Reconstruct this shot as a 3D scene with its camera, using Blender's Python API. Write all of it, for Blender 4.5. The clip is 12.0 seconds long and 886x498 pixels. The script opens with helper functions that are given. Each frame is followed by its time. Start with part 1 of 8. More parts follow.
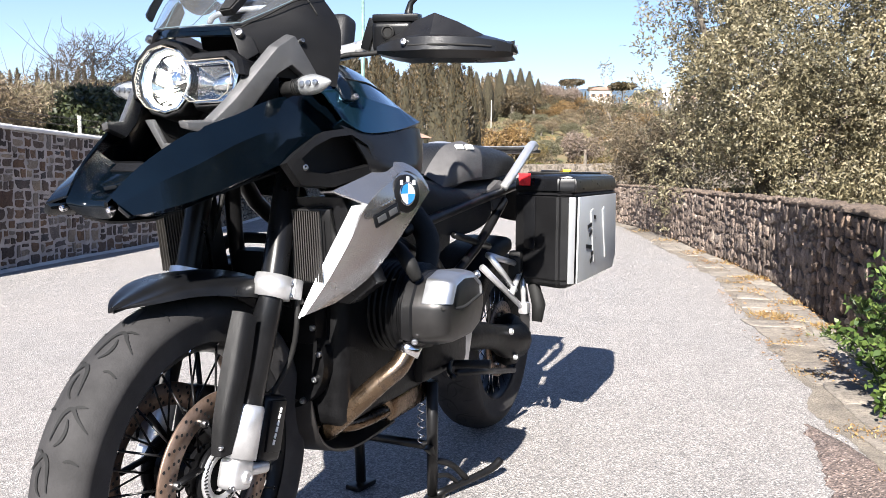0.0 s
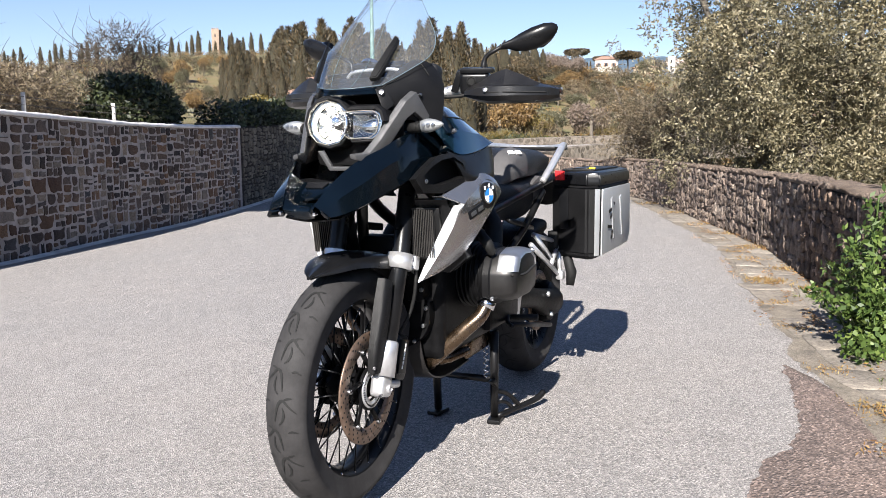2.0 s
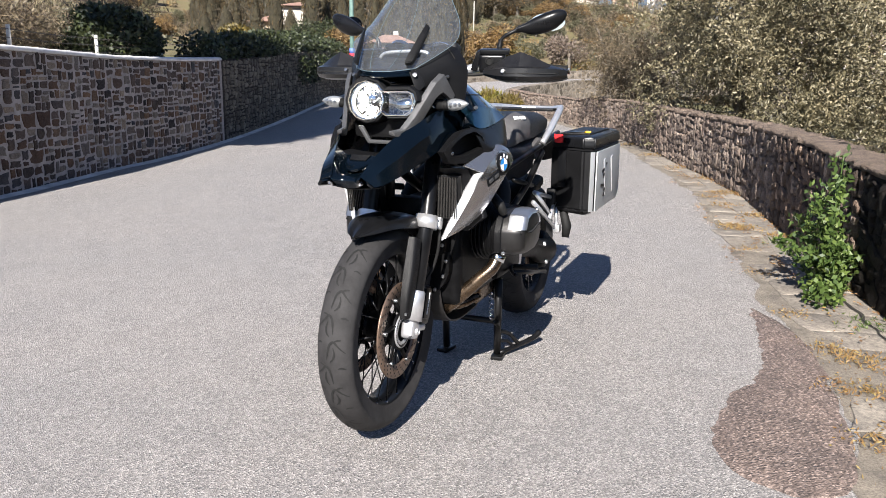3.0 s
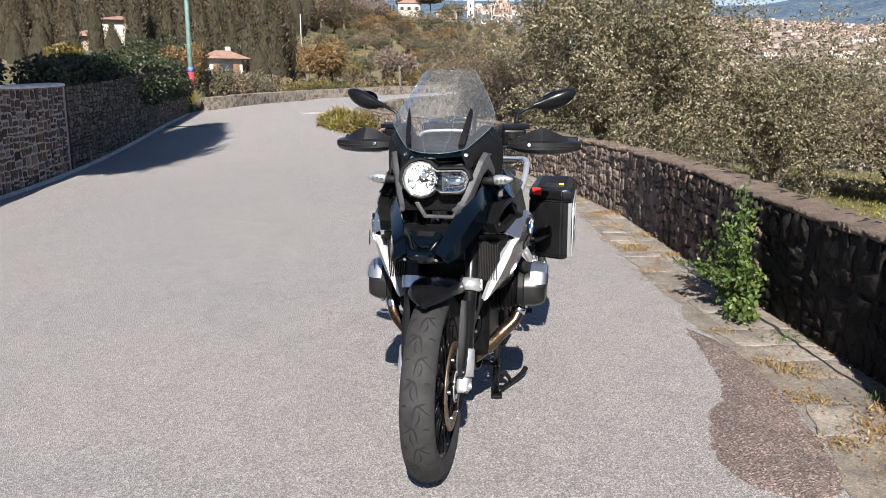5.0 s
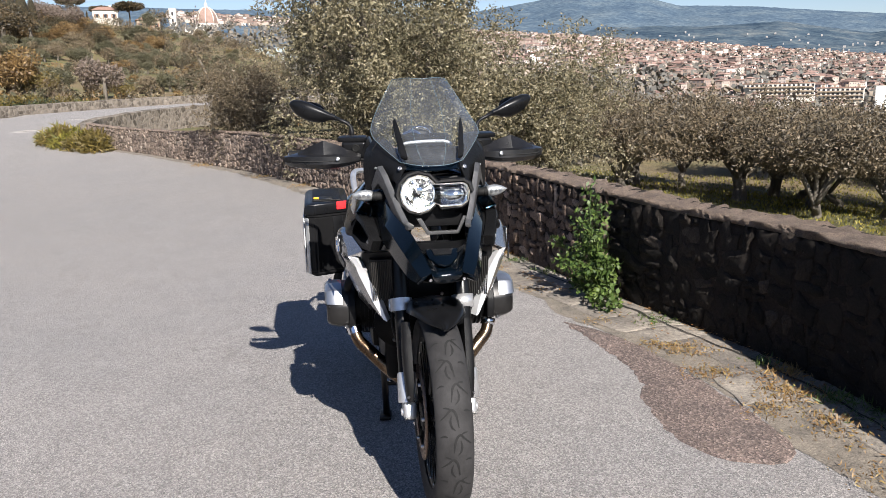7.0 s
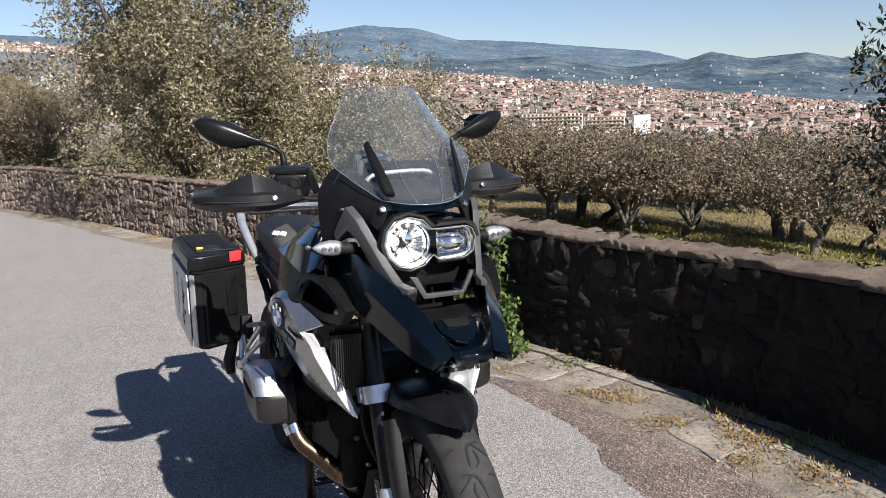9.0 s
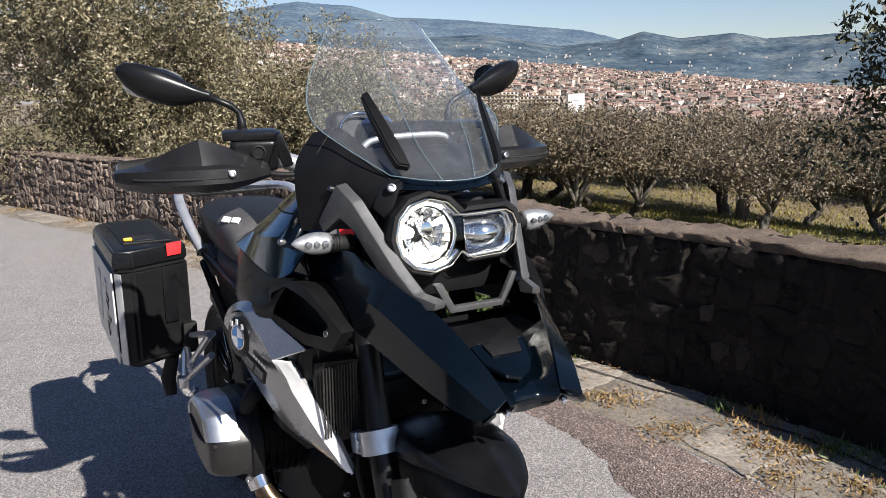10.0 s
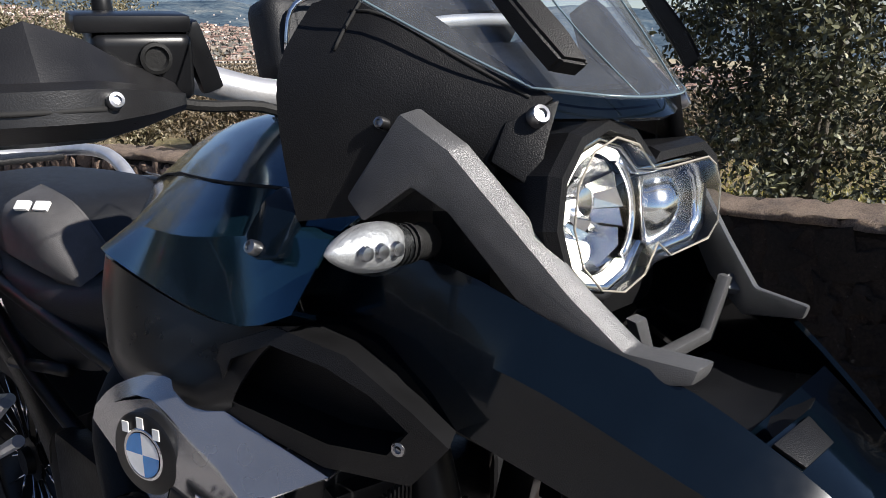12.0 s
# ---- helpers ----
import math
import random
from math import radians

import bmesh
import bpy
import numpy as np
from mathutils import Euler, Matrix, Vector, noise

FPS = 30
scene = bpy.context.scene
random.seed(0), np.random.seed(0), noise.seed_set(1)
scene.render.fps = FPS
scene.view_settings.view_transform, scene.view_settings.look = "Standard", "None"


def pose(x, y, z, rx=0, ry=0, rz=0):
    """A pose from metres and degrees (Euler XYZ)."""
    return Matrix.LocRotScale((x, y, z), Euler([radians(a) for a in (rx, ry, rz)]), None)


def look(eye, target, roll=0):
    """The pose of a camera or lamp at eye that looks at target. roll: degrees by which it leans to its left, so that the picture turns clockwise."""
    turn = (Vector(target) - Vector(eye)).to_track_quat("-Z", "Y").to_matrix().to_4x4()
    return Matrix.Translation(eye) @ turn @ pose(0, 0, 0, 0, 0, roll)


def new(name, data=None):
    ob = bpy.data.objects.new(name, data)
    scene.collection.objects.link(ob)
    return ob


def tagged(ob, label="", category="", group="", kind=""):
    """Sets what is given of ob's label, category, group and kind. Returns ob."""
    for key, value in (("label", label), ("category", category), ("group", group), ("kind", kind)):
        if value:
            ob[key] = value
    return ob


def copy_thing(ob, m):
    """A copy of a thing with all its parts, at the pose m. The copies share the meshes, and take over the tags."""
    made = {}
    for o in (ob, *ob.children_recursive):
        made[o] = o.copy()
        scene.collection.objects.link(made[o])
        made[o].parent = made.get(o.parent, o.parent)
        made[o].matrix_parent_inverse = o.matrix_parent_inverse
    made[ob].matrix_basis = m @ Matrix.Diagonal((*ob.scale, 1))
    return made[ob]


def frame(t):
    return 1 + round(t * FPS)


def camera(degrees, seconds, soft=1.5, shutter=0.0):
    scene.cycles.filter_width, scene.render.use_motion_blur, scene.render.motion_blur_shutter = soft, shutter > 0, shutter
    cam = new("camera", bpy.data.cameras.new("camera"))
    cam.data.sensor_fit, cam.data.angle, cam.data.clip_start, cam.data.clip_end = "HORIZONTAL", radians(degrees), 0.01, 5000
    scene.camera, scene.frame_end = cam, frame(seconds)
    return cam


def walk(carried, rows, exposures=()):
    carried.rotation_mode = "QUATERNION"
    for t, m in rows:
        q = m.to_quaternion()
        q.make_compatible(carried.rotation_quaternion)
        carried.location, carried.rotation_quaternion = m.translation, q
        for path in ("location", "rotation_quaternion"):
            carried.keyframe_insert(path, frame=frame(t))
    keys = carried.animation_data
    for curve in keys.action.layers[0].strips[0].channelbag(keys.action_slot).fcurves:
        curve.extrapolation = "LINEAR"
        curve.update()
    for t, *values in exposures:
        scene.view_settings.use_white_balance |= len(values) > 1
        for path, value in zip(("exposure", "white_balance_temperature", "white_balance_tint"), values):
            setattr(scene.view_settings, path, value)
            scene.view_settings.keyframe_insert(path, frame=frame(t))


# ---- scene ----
cam = camera(57.1, 12.0, 0.8)
PATH = [
    (0, (1.031, -1.181, 0.935), (0.23, 0.641, 0.741), 0.6),
    (0.5, (1.051, -1.34, 0.969), (0.194, 0.456, 0.772), 0.4),
    (1, (1.05, -1.526, 0.99), (0.133, 0.24, 0.79), 0.3),
    (1.5, (1.07, -1.724, 1.001), (0.201, 0.066, 0.802), -0.1),
    (2, (1.15, -1.917, 1.04), (0.337, -0.108, 0.78), -0.4),
    (2.5, (1.189, -2.061, 1.09), (0.4, -0.258, 0.736), -0.5),
    (3, (1.145, -2.277, 1.182), (0.403, -0.47, 0.758), 0.6),
    (5, (0.529, -2.673, 1.405), (0.168, -0.747, 1.009), -0.1),
    (5.5, (0.3, -2.704, 1.414), (0.137, -0.749, 1.021), -0.7),
    (6, (0.066, -2.646, 1.419), (0.05, -0.681, 1.048), -1.1),
    (6.5, (-0.149, -2.587, 1.417), (-0.027, -0.627, 1.039), -1.1),
    (7, (-0.364, -2.54, 1.416), (-0.067, -0.6, 1.031), -1.4),
    (9, (-0.709, -1.728, 1.384), (0.071, 0.084, 1.057), -1.6),
    (9.5, (-0.656, -1.445, 1.355), (0.184, 0.337, 1.01), -1.6),
    (10, (-0.638, -1.169, 1.324), (0.275, 0.569, 0.943), -1.5),
    (10.5, (-0.587, -0.915, 1.313), (0.415, 0.764, 0.895), -2.1),
    (11, (-0.525, -0.696, 1.29), (0.545, 0.934, 0.848), -2.2),
    (11.5, (-0.547, -0.509, 1.253), (0.65, 1.023, 0.783), -1.7),
    (12, (-0.572, -0.348, 1.218), (0.801, 1.029, 0.75), -1.4),
]
walk(cam, [(t, look(eye, target, roll)) for t, eye, target, roll in PATH], [(0.0, 1.98), (1.0, 1.8), (2.0, 1.58), (3.0, 1.45), (5.0, 1.28), (9.0, 1.2), (12.0, 1.15)])


# ---- light: low spring sun from behind the walker, clear sky ----
SUN_EL, SUN_X, SUN_Y = radians(34.5), 0.190, -0.982
world = bpy.data.worlds.new("sky")
scene.world = world
world.use_nodes = True
wn = world.node_tree
sky = wn.nodes.new("ShaderNodeTexSky")
sky.sky_type, sky.sun_disc = "NISHITA", False
sky.sun_elevation, sky.sun_rotation = SUN_EL, math.atan2(SUN_X, SUN_Y)
sky.air_density, sky.dust_density, sky.ozone_density = 1.0, 0.1, 1.6
bg = wn.nodes["Background"]
bg.inputs["Strength"].default_value = 0.045
tint = wn.nodes.new("ShaderNodeMix")
tint.data_type, tint.blend_type = "RGBA", "MULTIPLY"
tint.inputs[0].default_value, tint.inputs[7].default_value = 1.0, (0.95, 0.95, 1.10, 1)
wn.links.new(sky.outputs[0], tint.inputs[6])
wn.links.new(tint.outputs[2], bg.inputs[0])
sun = new("sun", bpy.data.lights.new("sun", "SUN"))
sun.data.energy, sun.data.angle, sun.data.color = 5.0, radians(0.53), (1.0, 0.95, 0.89)
sun.matrix_world = look((0, 0, 0), (-SUN_X * math.cos(SUN_EL), -SUN_Y * math.cos(SUN_EL), -math.sin(SUN_EL)))
scene.view_settings.exposure = 1.2

# ---- materials ----
class Nodes:
    """A small builder for procedural materials."""

    def __init__(self, name):
        self.mat = bpy.data.materials.new(name)
        self.mat.use_nodes = True
        self.tree = self.mat.node_tree
        self.bsdf = self.tree.nodes["Principled BSDF"]
        self.pos = None

    def node(self, kind, **sets):
        n = self.tree.nodes.new("ShaderNode" + kind)
        for key, value in sets.items():
            n.inputs[key].default_value = value
        return n

    def link(self, a, b):
        self.tree.links.new(a, b)

    def where(self):
        if self.pos is None:
            self.pos = self.node("TexCoord").outputs["Object"]
        return self.pos

    def noise(self, scale, detail=4.0, rough=0.6, stretch=None):
        n = self.node("TexNoise", Scale=scale, Detail=detail, Roughness=rough)
        p = self.where()
        if stretch:
            m = self.node("Mapping")
            m.inputs["Scale"].default_value = stretch
            self.link(p, m.inputs[0])
            p = m.outputs[0]
        self.link(p, n.inputs["Vector"])
        return n.outputs["Fac"]

    def cells(self, scale):
        n = self.node("TexVoronoi", Scale=scale)
        self.link(self.where(), n.inputs["Vector"])
        return n

    def ramp(self, fac, stops):
        r = self.node("ValToRGB")
        e = r.color_ramp.elements
        while len(e) < len(stops):
            e.new(0.5)
        for one, (at, col) in zip(e, stops):
            one.position = at
            one.color = (*col, 1) if len(col) == 3 else col
        self.link(fac, r.inputs[0])
        return r.outputs[0]

    def mix(self, fac, a, b, kind="MIX"):
        m = self.tree.nodes.new("ShaderNodeMix")
        m.data_type, m.blend_type = "RGBA", kind
        for slot, v in ((0, fac), (6, a), (7, b)):
            if isinstance(v, (int, float)):
                m.inputs[slot].default_value = v
            elif isinstance(v, tuple):
                m.inputs[slot].default_value = (*v, 1)
            else:
                self.link(v, m.inputs[slot])
        return m.outputs[2]

    def math(self, op, a, b=0.0):
        m = self.node("Math")
        m.operation = op
        for slot, v in ((0, a), (1, b)):
            if isinstance(v, (int, float)):
                m.inputs[slot].default_value = v
            else:
                self.link(v, m.inputs[slot])
        return m.outputs[0]

    def bump(self, height, strength, distance):
        b = self.node("Bump", Strength=strength, Distance=distance)
        self.link(height, b.inputs["Height"])
        self.link(b.outputs[0], self.bsdf.inputs["Normal"])

    def done(self, color=None, rough=None, metal=None, **sets):
        for key, v in (("Base Color", color), ("Roughness", rough), ("Metallic", metal)):
            if v is None:
                continue
            if isinstance(v, (int, float)):
                self.bsdf.inputs[key].default_value = v
            elif isinstance(v, tuple):
                self.bsdf.inputs[key].default_value = (*v, 1)
            else:
                self.link(v, self.bsdf.inputs[key])
        for key, v in sets.items():
            self.bsdf.inputs[key.replace("_", " ")].default_value = v
        return self.mat


def rand_object(n):
    return n.node("ObjectInfo").outputs["Random"]


def rand_island(n):
    return n.node("NewGeometry").outputs["Random Per Island"]


def m_plain(name, col, rough, metal=0.0, vary=0.25, scale=40, bump=0.0, bscale=400, coat=0.0, spec=0.5):
    n = Nodes(name)
    f = n.noise(scale, 5)
    c = n.ramp(f, ((0.3, tuple(v * (1 - vary) for v in col)), (0.7, tuple(min(1, v * (1 + vary)) for v in col))))
    r = n.math("ADD", n.math("MULTIPLY", n.noise(scale * 2.3, 3), 0.16), rough - 0.08)
    if bump:
        n.bump(n.noise(bscale, 2, 0.5), bump, 0.0015)
    return n.done(c, r, metal, Coat_Weight=coat, Coat_Roughness=0.04, Specular_IOR_Level=spec)


def m_asphalt():
    n = Nodes("asphalt")
    grit = n.cells(190)
    big = n.noise(0.55, 5, 0.65)
    mid = n.noise(5.0, 4)
    stone = n.ramp(grit.outputs["Color"], ((0.0, (0.10, 0.098, 0.098)), (0.5, (0.222, 0.214, 0.209)), (1.0, (0.45, 0.43, 0.415))))
    tone = n.ramp(big, ((0.25, (0.93, 0.92, 0.92)), (0.6, (1.02, 0.985, 0.965)), (0.8, (1.06, 1.015, 0.985))))
    tone2 = n.ramp(mid, ((0.3, (0.93, 0.93, 0.93)), (0.7, (1.05, 1.05, 1.045))))
    c = n.mix(1.0, n.mix(1.0, stone, tone, "MULTIPLY"), tone2, "MULTIPLY")
    # thin wandering cracks and a few tar spots
    crack = n.node("TexVoronoi", Scale=0.42)
    crack.feature = "DISTANCE_TO_EDGE"
    warp = n.node("TexNoise", Scale=1.6, Detail=6.0)
    n.link(n.where(), warp.inputs["Vector"])
    add = n.node("VectorMath")
    n.link(n.where(), add.inputs[0])
    n.link(warp.outputs["Color"], add.inputs[1])
    n.link(add.outputs[0], crack.inputs["Vector"])
    line = n.ramp(crack.outputs["Distance"], ((0.0, (0.74, 0.73, 0.72)), (0.006, (1, 1, 1))))
    c = n.mix(0.5, c, line, "MULTIPLY")
    spot = n.ramp(n.noise(7.5, 2), ((0.765, (1, 1, 1)), (0.785, (0.45, 0.44, 0.43))))
    c = n.mix(1.0, c, spot, "MULTIPLY")
    fleck = n.ramp(n.noise(34, 3), ((0.70, (1, 1, 1)), (0.74, (0.42, 0.40, 0.40))))
    c = n.mix(1.0, c, fleck, "MULTIPLY")
    n.bump(grit.outputs["Distance"], 0.7, 0.006)
    return n.done(c, 0.9)


def m_patch():
    n = Nodes("brown_asphalt_patch")
    grit = n.cells(120)
    c = n.ramp(grit.outputs["Color"], ((0.0, (0.055, 0.042, 0.038)), (0.6, (0.180, 0.136, 0.120)), (1.0, (0.42, 0.33, 0.29))))
    c = n.mix(1.0, c, n.ramp(n.noise(3.5, 5), ((0.3, (0.72, 0.72, 0.72)), (0.75, (1.15, 1.12, 1.08)))), "MULTIPLY")
    n.bump(grit.outputs["Distance"], 0.9, 0.008)
    return n.done(c, 0.93)


def m_stone(name, stops, scale=14, rough=0.88, bump=0.7, island=False, lichen=0.3):
    """Rough stone: each piece its own tone, with stains, grain and pale lichen at real size."""
    n = Nodes(name)
    n.pos = n.node("NewGeometry").outputs["Position"]
    c = n.ramp(rand_island(n) if island else rand_object(n), stops)
    c = n.mix(1.0, c, n.ramp(n.noise(scale * 0.35, 6, 0.65), ((0.3, (0.62, 0.61, 0.62)), (0.7, (1.3, 1.26, 1.2)))), "MULTIPLY")
    c = n.mix(1.0, c, n.ramp(n.noise(scale * 6, 7, 0.75), ((0.3, (0.42, 0.42, 0.43)), (0.72, (1.6, 1.55, 1.46)))), "MULTIPLY")
    spots = n.ramp(n.noise(scale * 2.4, 7, 0.75), ((0.63, (0, 0, 0)), (0.69, (1, 1, 1))))
    c = n.mix(n.math("MULTIPLY", spots, lichen), c, (0.36, 0.33, 0.29))
    n.bump(n.noise(scale * 3.5, 10, 0.75), bump, 0.05)
    return n.done(c, rough, Specular_IOR_Level=0.2)


def m_leaf(name, stops, trans=0.25):
    n = Nodes(name)
    c = n.ramp(rand_island(n), stops)
    c = n.mix(1.0, c, n.ramp(n.noise(0.9, 3), ((0.3, (0.72, 0.74, 0.7)), (0.7, (1.2, 1.16, 1.05)))), "MULTIPLY")
    n.done(c, 0.55)
    t = n.node("BsdfTranslucent")
    n.link(c, t.inputs[0])
    m = n.node("MixShader", Fac=trans)
    n.link(n.bsdf.outputs[0], m.inputs[1])
    n.link(t.outputs[0], m.inputs[2])
    n.link(m.outputs[0], n.tree.nodes["Material Output"].inputs[0])
    return n.mat


def m_bark():
    n = Nodes("olive_bark")
    g = n.noise(14, 8, 0.7, (1, 1, 0.25))
    c = n.ramp(g, ((0.3, (0.045, 0.038, 0.031)), (0.6, (0.14, 0.12, 0.095)), (0.8, (0.26, 0.23, 0.19))))
    n.bump(g, 1.0, 0.05)
    return n.done(c, 0.9)


def m_soil():
    n = Nodes("grass_and_soil")
    big = n.noise(0.12, 6, 0.65)
    fine = n.noise(4.5, 6, 0.7)
    c = n.ramp(big, ((0.3, (0.052, 0.050, 0.022)), (0.43, (0.105, 0.096, 0.036)), (0.56, (0.14, 0.104, 0.056)), (0.75, (0.125, 0.085, 0.058))))
    c = n.mix(1.0, c, n.ramp(fine, ((0.25, (0.45, 0.45, 0.45)), (0.75, (1.5, 1.5, 1.4)))), "MULTIPLY")
    n.bump(fine, 0.8, 0.1)
    return n.done(c, 0.95)


def m_rubble(name, stops, joint, scale):
    """Far rubble masonry: stones of mixed tone in paler joints."""
    n = Nodes(name)
    n.pos = n.node("NewGeometry").outputs["Position"]
    cell = n.cells(scale)
    edge = n.node("TexVoronoi", Scale=scale)
    edge.feature = "DISTANCE_TO_EDGE"
    n.link(n.where(), edge.inputs["Vector"])
    c = n.ramp(n.math("FRACT", n.math("MULTIPLY", cell.outputs["Color"], 3.0)), stops)
    c = n.mix(n.ramp(edge.outputs["Distance"], ((0.03, (1, 1, 1)), (0.07, (0, 0, 0)))), c, joint)
    c = n.mix(1.0, c, n.ramp(n.noise(9, 6, 0.7), ((0.3, (0.6, 0.6, 0.6)), (0.7, (1.3, 1.28, 1.22)))), "MULTIPLY")
    n.bump(edge.outputs["Distance"], 0.8, 0.06)
    return n.done(c, 0.9, Specular_IOR_Level=0.2)


RUBBLE = m_rubble("far_rubble_wall", ((0.0, (0.072, 0.061, 0.050)), (0.5, (0.144, 0.122, 0.101)), (1.0, (0.216, 0.187, 0.158))), (0.19, 0.168, 0.148), 5.2)
ASPHALT, PATCH, SOIL, BARK = m_asphalt(), m_patch(), m_soil(), m_bark()
STONE_NEW = m_stone("mixed_wall_stone", ((0.0, (0.032, 0.028, 0.029)), (0.2, (0.105, 0.078, 0.065)), (0.38, (0.062, 0.064, 0.074)), (0.55, (0.18, 0.115, 0.075)), (0.7, (0.080, 0.050, 0.038)), (0.85, (0.17, 0.15, 0.14)), (1.0, (0.26, 0.21, 0.165))), 12)
# Low wall's shade, half shade and sun are put into three stone tones.
STONE_SHADED = m_stone("weathered_shaded_wall_stone", ((0.0, (0.014, 0.012, 0.011)), (0.4, (0.025, 0.021, 0.019)), (0.7, (0.018, 0.016, 0.015)), (0.92, (0.034, 0.028, 0.024)), (1.0, (0.075, 0.062, 0.053))), 14, lichen=0.22)
STONE_HALF_SHADED = m_stone("half_shaded_wall_stone", ((0.0, (0.068, 0.056, 0.049)), (0.4, (0.203, 0.149, 0.119)), (0.7, (0.119, 0.091, 0.077)), (0.92, (0.254, 0.194, 0.160)), (1.0, (0.439, 0.355, 0.304))), 14, lichen=0.35)
STONE_FAR = m_stone("old_retaining_stone", ((0.0, (0.10, 0.092, 0.08)), (1.0, (0.21, 0.19, 0.165))), 9, island=True)
SLAB = m_stone("edging_slab", ((0.0, (0.195, 0.180, 0.164)), (0.6, (0.225, 0.209, 0.191)), (1.0, (0.25, 0.234, 0.214))), 9, bump=0.25, lichen=0.12)
MORTAR = m_plain("pale_mortar", (0.31, 0.27, 0.25), 0.92, vary=0.3, scale=5, bump=0.5, bscale=60)
# Old mortar darkened to hold the near stretch's shade; the left wall shares it.
MORTAR_OLD = m_stone("shaded_old_mortar", ((0.0, (0.042, 0.034, 0.030)), (1.0, (0.042, 0.034, 0.030))), 12, bump=1.0)
COPING = m_stone("rough_wall_top", ((0.0, (0.28, 0.225, 0.19)), (1.0, (0.28, 0.225, 0.19))), 26, bump=1.0, lichen=0.5)
OLIVE_SUN = m_leaf("olive_leaves", ((0.0, (0.050, 0.045, 0.026)), (0.4, (0.119, 0.104, 0.062)), (0.75, (0.194, 0.169, 0.109)), (1.0, (0.300, 0.265, 0.188))), 0.15)
OLIVE_GROVE = m_leaf("grove_olive_leaves", ((0.0, (0.056, 0.045, 0.029)), (0.5, (0.112, 0.088, 0.059)), (1.0, (0.196, 0.152, 0.105))), 0.15)
OLIVE_FAR = m_leaf("distant_olive_leaves", ((0.0, (0.060, 0.060, 0.036)), (0.6, (0.102, 0.096, 0.060)), (1.0, (0.156, 0.144, 0.094))), 0.1)
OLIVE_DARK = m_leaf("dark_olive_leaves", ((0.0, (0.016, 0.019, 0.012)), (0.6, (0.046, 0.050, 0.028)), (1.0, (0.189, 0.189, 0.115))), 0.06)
WEED = m_leaf("weed_leaves", ((0.0, (0.03, 0.06, 0.012)), (0.6, (0.07, 0.115, 0.025)), (1.0, (0.14, 0.19, 0.05))), 0.25)
DRY = m_leaf("dry_grass", ((0.0, (0.17, 0.095, 0.038)), (0.6, (0.28, 0.175, 0.07)), (1.0, (0.27, 0.21, 0.08))), 0.2)
CYPRESS = m_leaf("cypress_green", ((0.0, (0.016, 0.013, 0.008)), (0.6, (0.047, 0.036, 0.018)), (1.0, (0.111, 0.074, 0.034))), 0.05)
SHRUB = m_leaf("bare_shrub_twigs", ((0.0, (0.07, 0.05, 0.036)), (0.5, (0.14, 0.105, 0.07)), (1.0, (0.25, 0.20, 0.13))), 0.1)
BUSH_DARK = m_leaf("evergreen_bush", ((0.0, (0.010, 0.016, 0.007)), (0.7, (0.03, 0.04, 0.015)), (1.0, (0.06, 0.075, 0.028))), 0.05)
TWIG = m_plain("dark_twig_bark", (0.06, 0.046, 0.036), 0.9, vary=0.4, scale=12)
OCHRE = m_leaf("ochre_winter_leaves", ((0.0, (0.085, 0.050, 0.024)), (0.5, (0.17, 0.105, 0.045)), (1.0, (0.27, 0.18, 0.075))), 0.15)
PINK_TWIG = m_leaf("grey_pink_twigs", ((0.0, (0.10, 0.075, 0.066)), (1.0, (0.21, 0.165, 0.145))), 0.1)
YELLOW = m_leaf("yellow_shrub", ((0.0, (0.07, 0.055, 0.015)), (1.0, (0.17, 0.125, 0.032))), 0.2)


# ---- building tools ----
def mesh_of(name, verts, faces, mat, smooth=False):
    me = bpy.data.meshes.new(name)
    me.from_pydata([tuple(v) for v in verts], [], [tuple(f) for f in faces])
    me.materials.append(mat)
    if smooth:
        me.polygons.foreach_set("use_smooth", [True] * len(me.polygons))
    me.update()
    return me


def quads(name, corners, mat):
    """A mesh of loose quads from an array (n, 4, 3)."""
    me = bpy.data.meshes.new(name)
    n = len(corners)
    me.vertices.add(4 * n)
    me.vertices.foreach_set("co", np.asarray(corners, np.float32).ravel())
    me.loops.add(4 * n)
    me.loops.foreach_set("vertex_index", np.arange(4 * n, dtype=np.int32))
    me.polygons.add(n)
    me.polygons.foreach_set("loop_start", np.arange(0, 4 * n, 4, dtype=np.int32))
    me.materials.append(mat)
    me.update(calc_edges=True)
    return me


def from_bm(name, bm, mat, smooth=True, angle=40):
    if smooth:
        for f in bm.faces:
            f.smooth = True
        for e in bm.edges:
            if len(e.link_faces) == 2 and e.calc_face_angle(0) > radians(angle):
                e.smooth = False
    me = bpy.data.meshes.new(name)
    bm.normal_update()
    bm.to_mesh(me)
    bm.free()
    me.materials.append(mat)
    return me


def part(name, data, mat, parent, label="", smooth=True, angle=40):
    """One mesh object, as a part of a thing or of a part. data: a bmesh or a mesh."""
    if isinstance(data, bmesh.types.BMesh):
        data = from_bm(name, data, mat, smooth, angle)
    ob = new(name, data)
    ob.parent = parent
    if label:
        ob["label"] = label
    return ob


def thing(name, label, category, m=None, group="", kind=""):
    ob = new(name)
    ob.empty_display_size = 0.1
    if m is not None:
        ob.matrix_world = m
    return tagged(ob, label, category, group, kind)


def smooth_step(a, b, v):
    u = np.clip((np.asarray(v, float) - a) / (b - a), 0, 1)
    return u * u * (3 - 2 * u)


